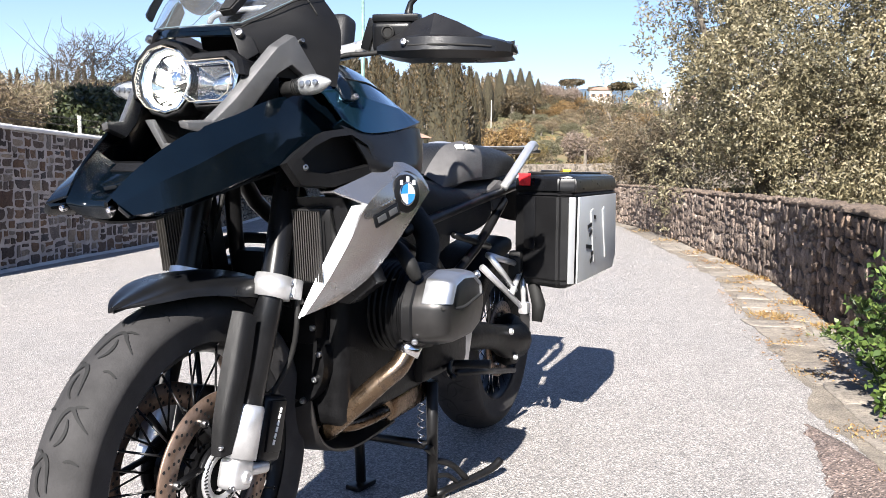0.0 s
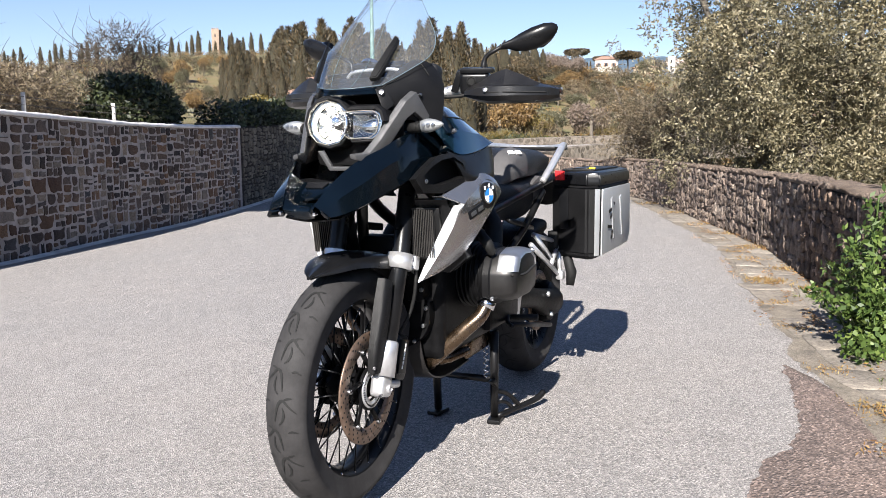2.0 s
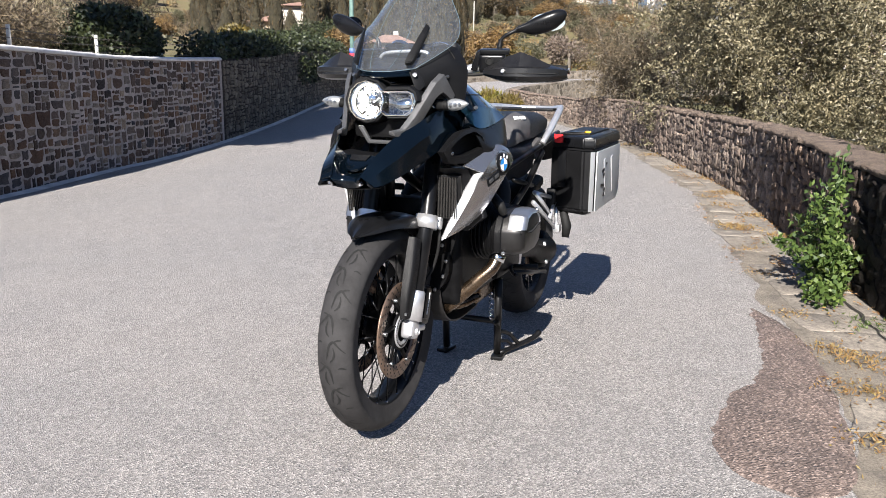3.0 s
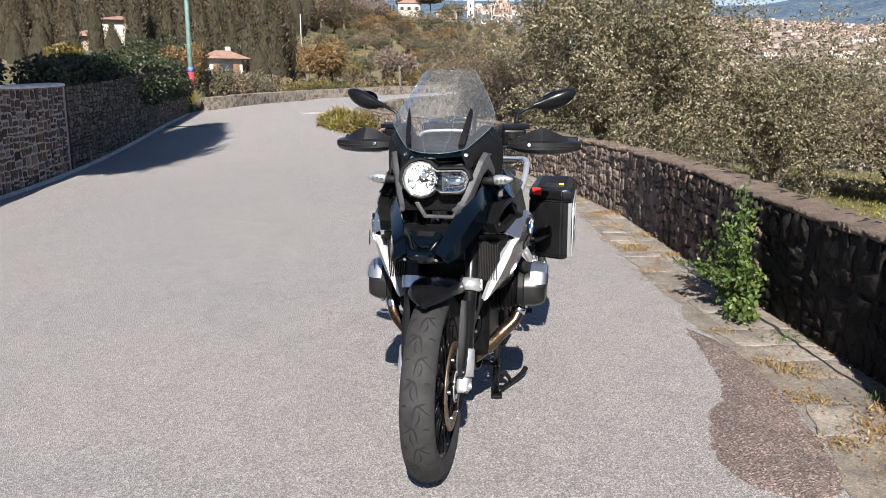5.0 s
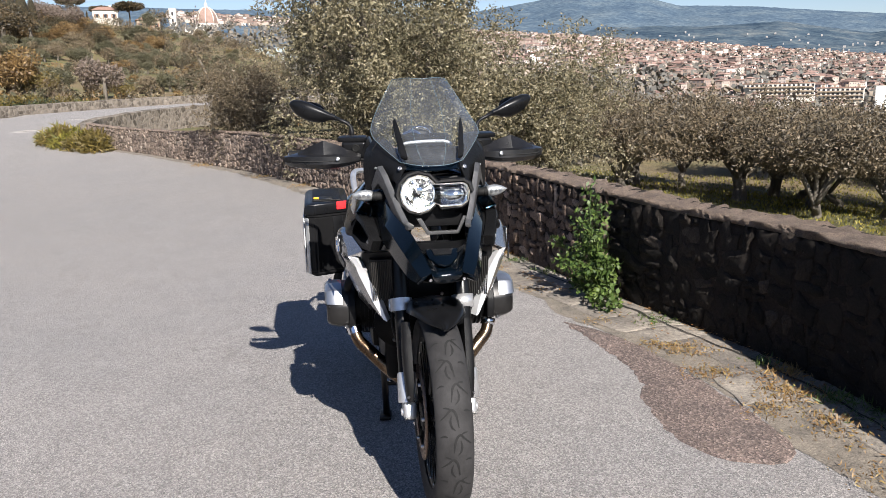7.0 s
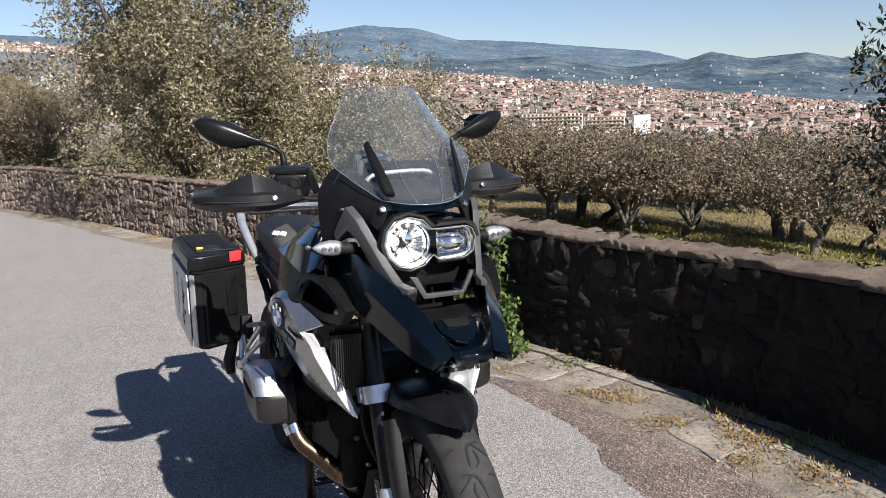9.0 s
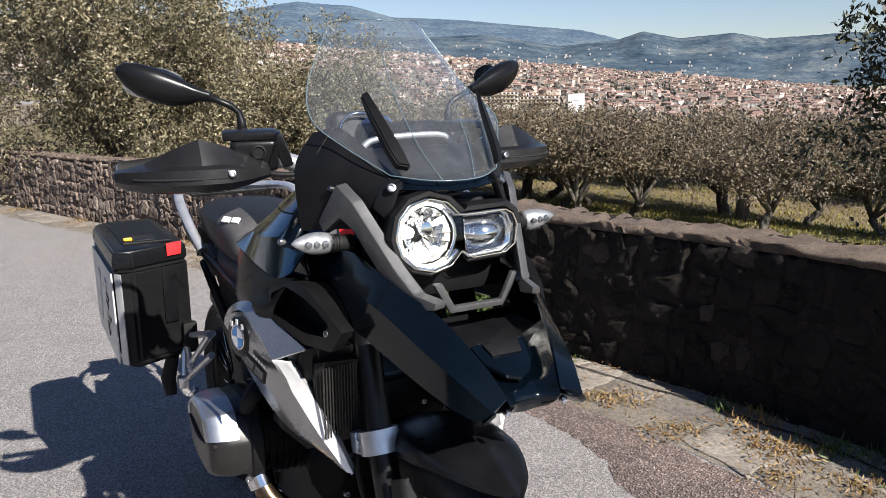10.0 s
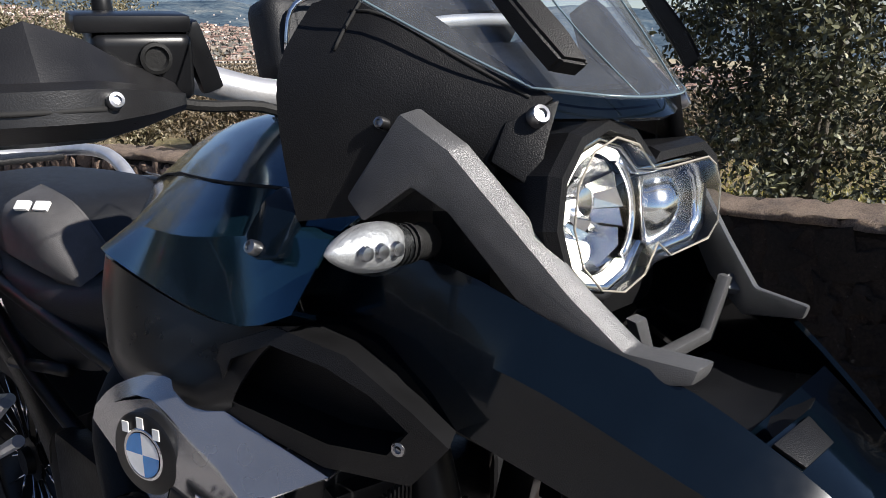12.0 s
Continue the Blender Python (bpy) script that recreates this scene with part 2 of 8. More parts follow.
def grid_faces(rows, cols, close=False):
    out = []
    for r in range(rows - 1):
        for c in range(cols if close else cols - 1):
            d = (c + 1) % cols
            out.append((r * cols + c, r * cols + d, (r + 1) * cols + d, (r + 1) * cols + c))
    return out




def catmull(pts, per=6, closed=False):
    """Points along a smooth curve through pts."""
    p = [Vector(q) for q in pts]
    n, out = len(p), []
    spans = n if closed else n - 1
    for k in range(spans):
        a, b, c, d = (p[(k - 1) % n], p[k], p[(k + 1) % n], p[(k + 2) % n]) if closed else (p[max(k - 1, 0)], p[k], p[k + 1], p[min(k + 2, n - 1)])
        for s in range(per):
            t = s / per
            out.append(0.5 * ((2 * b) + (c - a) * t + (2 * a - 5 * b + 4 * c - d) * t * t + (3 * b - 3 * c + d - a) * t ** 3))
    if not closed:
        out.append(p[-1].copy())
    return out


def skin(bm, rings, close=True, caps=True):
    vs = [[bm.verts.new(p) for p in ring] for ring in rings]
    n = len(vs[0])
    for a, b in zip(vs, vs[1:]):
        for k in range(n if close else n - 1):
            j = (k + 1) % n
            bm.faces.new((a[k], a[j], b[j], b[k]))
    if caps and close:
        bm.faces.new(vs[0][::-1])
        bm.faces.new(vs[-1])
    return vs


def tube(pts, radius, sides=12, smooth=0, bm=None, flat=1.0):
    """A pipe along points; radius: one number, or one for each given point. flat: squeezes the section."""
    own = bm is None
    bm = bm or bmesh.new()
    rad = radius if isinstance(radius, (list, tuple)) else [radius] * len(pts)
    line = [Vector(q) for q in pts]
    if smooth:
        keys = np.linspace(0, 1, len(pts))
        line = catmull(pts, smooth)
        rad = list(np.interp(np.linspace(0, 1, len(line)), keys, rad))
    up, rings = None, []
    for k, q in enumerate(line):
        d = (line[min(k + 1, len(line) - 1)] - line[max(k - 1, 0)]).normalized()
        if up is None:
            up = d.cross(Vector((0, 0, 1)) if abs(d.z) < 0.9 else Vector((1, 0, 0))).normalized()
        up = (up - d * up.dot(d)).normalized()
        side = d.cross(up)
        rings.append([q + (up * math.cos(a) + side * math.sin(a) * flat) * rad[k] for a in (2 * math.pi * s / sides for s in range(sides))])
    skin(bm, rings)
    return bm


def lathe(profile, m, sides=32, bm=None):
    """Turns (radius, height) pairs round the z axis, then sets them by m."""
    bm = bm or bmesh.new()
    rings = []
    for r, h in profile:
        rings.append([m @ Vector((r * math.cos(a), r * math.sin(a), h)) for a in (2 * math.pi * s / sides for s in range(sides))])
    skin(bm, rings, True, False)
    if profile[0][0] < 1e-4 or profile[-1][0] < 1e-4:
        bmesh.ops.remove_doubles(bm, verts=bm.verts, dist=1e-5)
    return bm


def hull_plate(outline, thick, bevel=0.003, bm=None):
    """A panel from a 3D outline, thickened along the vector thick, with softened edges."""
    own = bmesh.new()
    a = [own.verts.new(p) for p in outline]
    b = [own.verts.new(Vector(p) + Vector(thick)) for p in outline]
    n = len(a)
    own.faces.new(a)
    own.faces.new(b[::-1])
    for k in range(n):
        j = (k + 1) % n
        own.faces.new((a[j], a[k], b[k], b[j]))
    bmesh.ops.recalc_face_normals(own, faces=own.faces)
    if bevel:
        bmesh.ops.bevel(own, geom=[e for e in own.edges], offset=bevel, segments=2, affect="EDGES", profile=0.6)
    return merge(bm, own)


def merge(bm, own):
    if bm is None:
        return own
    me = bpy.data.meshes.new("tmp")
    own.to_mesh(me)
    own.free()
    bm.from_mesh(me)
    bpy.data.meshes.remove(me)
    return bm


def box(center, size, bevel=0.004, turn=(0, 0, 0), bm=None, segs=2):
    own = bmesh.new()
    m = pose(*center, *turn) @ Matrix.Diagonal((*size, 1))
    bmesh.ops.create_cube(own, size=1, matrix=m)
    if bevel:
        bmesh.ops.bevel(own, geom=[e for e in own.edges], offset=bevel, segments=segs, affect="EDGES", profile=0.6)
    return merge(bm, own)


def surf(grid, thick=0.004, per=4, bm=None, inward=None):
    """A curved panel through a grid of points, smoothed both ways and thickened."""
    rows = [catmull(r, per) for r in grid]
    cols = list(zip(*rows))
    fine = [catmull(c, per) for c in cols]
    nr, nc = len(fine[0]), len(fine)
    own = bmesh.new()
    vs = [[own.verts.new(fine[c][r]) for c in range(nc)] for r in range(nr)]
    for r in range(nr - 1):
        for c in range(nc - 1):
            own.faces.new((vs[r][c], vs[r][c + 1], vs[r + 1][c + 1], vs[r + 1][c]))
    if thick:
        bmesh.ops.recalc_face_normals(own, faces=own.faces)
        if inward is not None:
            mid = sum((v.co for v in own.verts), Vector()) / len(own.verts)
            tot = sum((f.normal * f.calc_area() for f in own.faces), Vector())
            if tot.dot(Vector(inward) - mid) > 0:
                bmesh.ops.reverse_faces(own, faces=own.faces)
        bmesh.ops.solidify(own, geom=own.faces[:], thickness=thick)
    return merge(bm, own)


def mirrored(bm):
    """A copy of bm on the other side of the machine."""
    me = bpy.data.meshes.new("tmp")
    bm.to_mesh(me)
    out = bmesh.new()
    out.from_mesh(me)
    bpy.data.meshes.remove(me)
    for v in out.verts:
        v.co.x = -v.co.x
    bmesh.ops.reverse_faces(out, faces=out.faces)
    return out


def both(name, bm, mat, parent, label="", angle=40):
    """The part on either side."""
    other = mirrored(bm)
    return part(name, bm, mat, parent, label, angle=angle), part(name, other, mat, parent, label, angle=angle)


def screw(at, way, parent, r=0.008, mat=None):
    r *= 0.8
    m = Vector(way).to_track_quat("Z", "Y").to_matrix().to_4x4()
    m.translation = Vector(at)
    bm = lathe(((0, 0.004), (r * 0.45, 0.004), (r * 0.5, 0.0065), (r * 0.85, 0.006), (r, 0.003), (r, -0.004), (0, -0.004)), m, 14)
    return part("screw", bm, mat or M_BOLT, parent)
# ---- the lie of the land ----
# Both walls as lines over y; the road falls a little to the far side and levels out far behind the machine.
WALL_R = ((-40, 1.3), (-12, 1.8), (-4, 1.96), (0.66, 2.0), (1.08, 1.95), (1.95, 1.76), (3.28, 1.46), (4.17, 1.28), (6.2, 0.87), (8.0, 0.3), (9.0, -0.08), (11.0, -0.75), (13.5, -1.65), (16.2, -2.9), (18.7, -4.35), (20.55, -5.7), (22.7, -6.9), (60, -11))
WALL_L = ((-40, -5.9), (-9, -5.3), (-3, -5.3), (0, -6.0), (2.5, -6.8), (5.0, -7.6), (7.9, -8.82), (9.2, -9.2), (12.75, -10.35), (18.8, -12.3), (27.5, -15.3), (60, -15.3))


def wall_x(line, y):
    return np.interp(y, [p[0] for p in line], [p[1] for p in line])


def road_z(x, y):
    x, y = np.asarray(x, float), np.asarray(y, float)
    v = np.maximum(0, y - 14)
    rise = np.where(y < 30, 0.0018 * v * v, 0.4608 + 0.028 * (y - 30))
    return rise - 0.05 * np.clip(-x - 0.5, 0, 8.5) * (1 - smooth_step(10, 24, y))


def city_z(x, y):
    r = np.hypot(x, y)
    return -0.0711 * x + 0.0817 * y + 0.022 * np.minimum(r, 2600) - 57


def far_z(x, y):
    """Hillside with terraces behind the bend, and the plain with the town."""
    r = np.hypot(x, y) + 1e-6
    az = np.degrees(np.arctan2(x, y))
    e70 = np.interp(az, (-180, -90, -60, -45, -36, -26, -18, -12, -5, 5, 25, 50, 80, 180), (1, 2, 2.5, 1.6, 0.8, 0.0, -0.6, -0.6, -1.0, -2.2, -3.6, -4.5, -4, 1))
    esky = np.interp(az, (-180, -90, -60, -54, -49, -42, -35, -26, -18, -12, -8, -3), (3, 3.6, 4.0, 4.3, 5.1, 5.9, 6.2, 6.1, 5.5, 4.7, 4.0, 2.9))
    u = smooth_step(50, 310, r)
    hill = np.where(r < 430, r, 430) * np.tan(np.radians(e70 + (esky - e70) * u))
    hill = hill - 0.03 * np.maximum(0, r - 470)
    v = smooth_step(60, 600, r)
    near = np.minimum(r, 200) * np.tan(np.radians(e70))
    plain = near * (1 - v) + city_z(x, y) * v
    s = smooth_step(-4, 3, az)
    return hill * (1 - s) + plain * s


def land_z(x, y):
    x, y = np.asarray(x, float), np.asarray(y, float)
    base = road_z(x, y) - 0.05
    dr, dl = x - wall_x(WALL_R, y), wall_x(WALL_L, y) - x
    grove = -1.15 - 0.055 * (x - 6.5) + 0.012 * (y - 10) + 0.12 * np.sin(0.5 * x + 0.3 * y)
    bank = base + 1.35 + 0.10 * np.maximum(0, dl)
    z = base + smooth_step(0.2, 1.7, dr) * (grove - base) + smooth_step(0.2, 1.6, dl) * (bank - base)
    w = smooth_step(24, 75, np.hypot(x, y))
    return z * (1 - w) + far_z(x, y) * w


def spaced(limits):
    """Grid lines: (from, to, step) one after another."""
    out = []
    for a, b, step in limits:
        out += list(np.arange(a, b - 1e-9, step))
    return np.array(out + [limits[-1][1]])


def build_ground():
    xs = spaced(((-4800, -1200, 300), (-1200, -300, 60), (-300, -60, 12), (-60, -20, 2), (-20, 24, 0.4), (24, 60, 2), (60, 300, 12), (300, 1200, 60), (1200, 4800, 300)))
    ys = spaced(((-4800, -1200, 400), (-1200, -300, 100), (-300, -60, 20), (-60, -12, 3), (-12, 32, 0.4), (32, 80, 2), (80, 400, 10), (400, 1200, 50), (1200, 4800, 200)))
    gx, gy = np.meshgrid(xs, ys)
    gz = land_z(gx, gy)
    gz += 0.35 * np.sin(gx * 0.11) * np.sin(gy * 0.13) * smooth_step(60, 120, np.hypot(gx, gy))
    verts = np.stack([gx.ravel(), gy.ravel(), gz.ravel()], 1)
    me = mesh_of("ground", verts, grid_faces(len(ys), len(xs)), SOIL, True)
    return tagged(new("ground", me), "grassy terraced hillside falling to a plain", "ground", kind="structure")


def bend(s):
    """Middle and half width of the road at s: along y as far as the bend, then round it to the right."""
    if s <= 22:
        l, r = float(wall_x(WALL_L, s)), float(wall_x(WALL_R, s))
        return (l + r) / 2, s, (r - l) / 2
    pts = ((22, -10.0, 22, 3.35), (27, -12.0, 27.5, 3.2), (32, -11.9, 33, 3.0), (38, -9.5, 40, 3.0), (48, -3, 50, 3.0), (60, 6, 60, 3.0))
    return tuple(float(np.interp(s, [p[0] for p in pts], [p[k] for p in pts])) for k in (1, 2, 3))


def build_road():
    ss = spaced(((-60, -12, 3), (-12, 60, 0.5)))
    cols, verts = 27, []
    for k, s in enumerate(ss):
        x0, y0, half = bend(s)
        x1, y1, _ = bend(s + 0.5)
        tx, ty = x1 - x0, y1 - y0
        d = math.hypot(tx, ty) or 1.0
        for c in range(cols):
            u = (2 * c / (cols - 1) - 1) * half
            side = u if s <= 22 else u
            px = x0 + (side if s <= 22 else side * ty / d)
            py = y0 - (0 if s <= 22 else side * tx / d)
            verts.append((px, py, float(road_z(px, py)) + 0.5 * float(smooth_step(24, 32, s)) * 0.1 if s < 34 else max(float(road_z(px, py)), float(land_z(px, py))) + 0.10))
    me = mesh_of("road", verts, grid_faces(len(ss), cols), ASPHALT, True)
    return tagged(new("road", me), "sunlit worn grey asphalt lane with fine cracks", "road", kind="structure")


build_ground()
build_road()


def wall_body(name, line, y0, y1, height, thick, side, mat, step=0.35, cap=0.0, wobble=0.02):
    """A wall along a line over y: front face at the line, body behind it. side +1: towards +x."""
    bm = bmesh.new()
    ys = np.arange(y0, y1 + step / 2, step)
    rows = []
    for y in ys:
        x = float(wall_x(line, y))
        zb = float(road_z(x, y))
        h = float(height(y)) + wobble * noise.noise((y * 1.3, 3.1, side))
        f = x + 0.012 * noise.noise((y * 2.1, 9.2, 0))
        prof = ((f, zb - 0.12), (f, zb + h - 0.03), (f + side * 0.03, zb + h), (f + side * (thick - 0.03), zb + h + 0.02), (f + side * thick, zb + h - 0.02), (f + side * thick, zb - 1.6))
        rows.append([bm.verts.new((px, y, pz)) for px, pz in prof])
    for a, b in zip(rows, rows[1:]):
        for k in range(len(a) - 1):
            bm.faces.new((a[k], a[k + 1], b[k + 1], b[k]) if side > 0 else (a[k], b[k], b[k + 1], a[k + 1]))
    bm.faces.new(rows[0]) if side < 0 else bm.faces.new(rows[0][::-1])
    bm.faces.new(rows[-1][::-1]) if side < 0 else bm.faces.new(rows[-1])
    return new(name, from_bm(name, bm, mat, False))


def h_right(y):
    return np.interp(y, (-40, 0, 1, 2, 4, 6, 9, 14, 16, 17, 23.5), (0.7, 0.68, 0.68, 0.67, 0.72, 0.70, 0.68, 0.72, 0.72, 0.62, 0.52))


def h_left(y):
    return np.interp(y, (-40, 4, 13, 20, 28), (1.72, 1.76, 1.78, 1.8, 1.6))


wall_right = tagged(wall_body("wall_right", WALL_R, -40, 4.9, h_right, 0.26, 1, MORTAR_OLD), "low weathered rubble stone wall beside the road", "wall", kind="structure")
# Mortar of the far stretch is coloured paler, to show it sunlit.
wall_right_far = tagged(wall_body("wall_right_far", WALL_R, 4.9, 22.9, h_right, 0.26, 1, m_stone("sunlit_old_mortar", ((0.0, (0.19, 0.16, 0.14)), (1.0, (0.19, 0.16, 0.14))), 12, bump=1.0)), "sunlit low rubble wall round the bend", "wall", kind="structure")
wall_left = tagged(wall_body("wall_left", WALL_L, -40, 12.75, h_left, 0.45, -1, MORTAR), "tall wall of mixed stone in pale mortar", "wall", kind="structure")
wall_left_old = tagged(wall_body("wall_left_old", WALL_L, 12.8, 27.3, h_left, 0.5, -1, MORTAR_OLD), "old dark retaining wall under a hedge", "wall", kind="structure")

def along_wall(line, y, side):
    """Place on a wall's face at y, the way along it and the way out to the road. side +1: the wall stands towards +x."""
    x = float(wall_x(line, y))
    t = Vector((float(wall_x(line, y + 0.05)) - x, 0.05, 0)).normalized()
    n = Vector((-t.y, t.x, 0)) * side
    return Vector((x, y, float(road_z(x, y)))), t, n


def coping(name, line, y0, y1, height, thick, side, mat, over, tall, rough, label):
    """Uneven capping along the wall's top."""
    bm = bmesh.new()
    step, rows = 0.03, []
    for k, y in enumerate(np.arange(y0, y1, step)):
        p, t, n = along_wall(line, y, side)
        h = float(height(y))

        def w(i):
            return rough * (0.6 * noise.fractal((y * 3.1, i * 1.7, side * 3.0), 0.9, 2.0, 4) + 0.9 * noise.noise((y * 15, i * 2.3, 4.0)) + 0.8 * noise.noise((y * 37, i * 3.3, 7.0)))

        prof = ((over + w(0), h - 0.010), (over + w(1), h + tall * 0.55 + w(5)), (over * 0.2 + w(2), h + tall + w(6)), (-thick * 0.33, h + tall * 1.1 + w(7)), (-thick * 0.66, h + tall * 1.1 + w(8)), (-thick - over * 0.2 + w(3), h + tall + w(9)), (-thick - over, h - 0.010 + w(4)))
        rows.append([p + n * a + Vector((0, 0, b)) for a, b in prof])
    skin(bm, rows, True, True)
    ob = new(name, from_bm(name, bm, mat, True, 60))
    return tagged(ob, label, "wall top", kind="structure")


coping("coping_right", WALL_R, -14, 22.9, h_right, 0.26, 1, COPING, 0.010, 0.020, 0.022, "rough weathered brown top of the low wall")
coping("coping_left", WALL_L, -8, 12.8, h_left, 0.45, -1, m_plain("pale_smooth_cement", (0.60, 0.58, 0.57), 0.9, vary=0.2, scale=3, bump=0.4, bscale=40), 0.035, 0.050, 0.010, "smooth pale cement coping on the tall wall")

# pale gutter strip at the foot of the tall wall
verts, ys = [], np.arange(-8, 27.0, 0.4)
for y in ys:
    p, t, n = along_wall(WALL_L, y, -1)
    for d, lift in ((0.02, 0.03), (0.10, 0.022), (0.16 + 0.03 * noise.noise((y, 0, 0)), 0.006)):
        q = p + n * d
        verts.append((q.x, q.y, float(road_z(q.x, q.y)) + lift))
tagged(new("gutter", mesh_of("gutter", verts, grid_faces(len(ys), 3), m_plain("pale_concrete", (0.50, 0.48, 0.46), 0.9, vary=0.25, scale=4, bump=0.5, bscale=60), True)), "pale concrete gutter at the wall foot", "gutter", kind="structure")

# brown repair patch with a frayed outline
left = ((2.08, 1.07), (1.80, 1.12), (1.50, 1.14), (1.20, 1.16), (1.00, 1.14), (0.85, 1.06), (0.60, 1.03), (0.40, 1.02), (0.25, 1.05), (0.15, 1.14), (0.08, 1.26))
right = ((2.08, 1.09), (1.80, 1.27), (1.50, 1.36), (1.20, 1.40), (1.00, 1.42), (0.60, 1.455), (0.30, 1.46), (0.16, 1.42), (0.08, 1.32))
verts = []
ys = np.arange(0.08, 2.081, 0.02)
for y in ys:
    a = float(np.interp(y, [p[0] for p in left[::-1]], [p[1] for p in left[::-1]])) + 0.028 * noise.fractal((y * 9, 1.0, 0), 0.8, 2.0, 4)
    b = float(np.interp(y, [p[0] for p in right[::-1]], [p[1] for p in right[::-1]])) + 0.015 * noise.fractal((y * 7, 7.0, 0), 0.8, 2.0, 4)
    for u in (0, 0.03, 0.5, 0.97, 1):
        verts.append((a + (b - a) * u, y, float(road_z(a, y)) + (0.005 if 0 < u < 1 else 0.001)))
tagged(new("asphalt_patch", mesh_of("asphalt_patch", verts, grid_faces(len(ys), 5), PATCH, True)), "frayed brown repair patch in the asphalt", "road patch", kind="structure")

# earth bed under the edging slabs
verts, ys = [], np.arange(-6, 22.5, 0.04)
for y in ys:
    p, t, n = along_wall(WALL_R, y, 1)
    wdt = 0.53 * float(np.interp(y, (-6, 2, 8, 14, 22), (1, 1, 0.8, 0.45, 0.35))) + 0.07 * noise.fractal((y * 1.9, 5, 0), 0.7, 2.0, 5)
    for d, lift in ((-0.02, 0.005), (wdt * 0.5, 0.005), (wdt, 0.002)):
        q = p + n * d
        verts.append((q.x, q.y, float(road_z(q.x, q.y)) + lift))
EARTH = m_stone("dusty_earth", ((0.0, (0.20, 0.183, 0.162)), (1.0, (0.215, 0.197, 0.174))), 20, bump=0.4, lichen=0.2)
tagged(new("verge", mesh_of("verge", verts, grid_faces(len(ys), 3), EARTH, True)), "dusty verge between the road and the low wall", "verge", kind="structure")

# ---- the motorcycle: materials and shapes ----
M_GLOSS = m_plain("deep_blue_black_paint", (0.0013, 0.0032, 0.0058), 0.16, metal=0.2, vary=0.3, scale=9, coat=0.30, spec=0.3)
M_BLUE = m_plain("midnight_blue_paint", (0.020, 0.068, 0.112), 0.17, metal=0.88, vary=0.2, scale=7, coat=0.45, spec=0.4)
M_MATTE = m_plain("grained_black_plastic", (0.0055, 0.0055, 0.006), 0.46, vary=0.3, scale=18, bump=0.35, bscale=900, spec=0.20)
M_SATIN = m_plain("satin_black_plastic", (0.0055, 0.0057, 0.0065), 0.30, vary=0.3, scale=14, spec=0.22)
M_FRAME = m_plain("black_frame_metal", (0.007, 0.007, 0.0075), 0.38, metal=0.2, vary=0.35, scale=20, spec=0.3)
M_ENGINE = m_plain("dark_engine_casting", (0.0042, 0.0042, 0.0046), 0.42, metal=0.0, vary=0.5, scale=24, bump=0.3, bscale=220, spec=0.09)
M_ALU = m_plain("brushed_aluminium_paint", (0.37, 0.37, 0.38), 0.25, metal=0.9, vary=0.12, scale=6, bump=0.08, bscale=500)
M_SILVER = m_plain("cast_silver_metal", (0.60, 0.60, 0.61), 0.34, metal=0.75, vary=0.15, scale=26, bump=0.15, bscale=300)
M_STRUT = m_plain("grey_powder_coat", (0.078, 0.078, 0.080), 0.38, metal=0.4, vary=0.15, scale=30, bump=0.4, bscale=1100)
M_CHROME = m_plain("polished_steel", (0.72, 0.72, 0.74), 0.12, metal=1.0, vary=0.08, scale=20)
M_BOLT = m_plain("dull_steel_bolt", (0.34, 0.34, 0.35), 0.30, metal=1.0, vary=0.15, scale=60)
M_TYRE = m_plain("worn_tyre_rubber", (0.023, 0.022, 0.0225), 0.78, vary=0.35, scale=16, bump=0.25, bscale=300, spec=0.3)
M_GROOVE = m_plain("tread_groove", (0.004, 0.004, 0.004), 0.85, vary=0.3)
M_RUBBER = m_plain("black_rubber", (0.007, 0.007, 0.007), 0.68, vary=0.3, scale=30, bump=0.3, bscale=350, spec=0.25)
M_SEAT = m_plain("black_seat_cover", (0.008, 0.0085, 0.010), 0.52, vary=0.25, scale=25, bump=0.45, bscale=700, spec=0.3)
M_SEATGREY = m_plain("grey_seat_cover", (0.062, 0.060, 0.061), 0.58, vary=0.2, scale=22, bump=0.4, bscale=800, spec=0.3)
M_WHITE = m_plain("white_print", (0.72, 0.72, 0.70), 0.5, vary=0.1)
M_RED = m_plain("red_reflector", (0.62, 0.03, 0.035), 0.25, vary=0.2, scale=60)
M_YELLOW = m_plain("yellow_tab", (0.75, 0.42, 0.03), 0.4, vary=0.1)
M_BADGE_BLUE = m_plain("badge_blue", (0.02, 0.19, 0.50), 0.2, vary=0.1, coat=0.6)
M_CASE_ALU = m_plain("case_aluminium", (0.48, 0.49, 0.50), 0.40, metal=0.6, vary=0.1, scale=5, bump=0.1, bscale=420)


def m_disc():
    n = Nodes("rusty_brake_steel")
    c = n.ramp(n.noise(30, 6, 0.7), ((0.3, (0.13, 0.085, 0.06)), (0.6, (0.24, 0.17, 0.13)), (0.8, (0.34, 0.27, 0.22))))
    return n.done(c, 0.42, 0.75)


def m_heat():
    n = Nodes("heat_tinted_exhaust")
    c = n.ramp(n.noise(7, 6, 0.7), ((0.28, (0.03, 0.022, 0.018)), (0.45, (0.085, 0.055, 0.034)), (0.6, (0.16, 0.115, 0.078)), (0.75, (0.09, 0.072, 0.068))))
    n.bump(n.noise(60, 4), 0.2, 0.003)
    return n.done(c, n.math("ADD", n.math("MULTIPLY", n.noise(25, 4), 0.3), 0.12), 0.95)


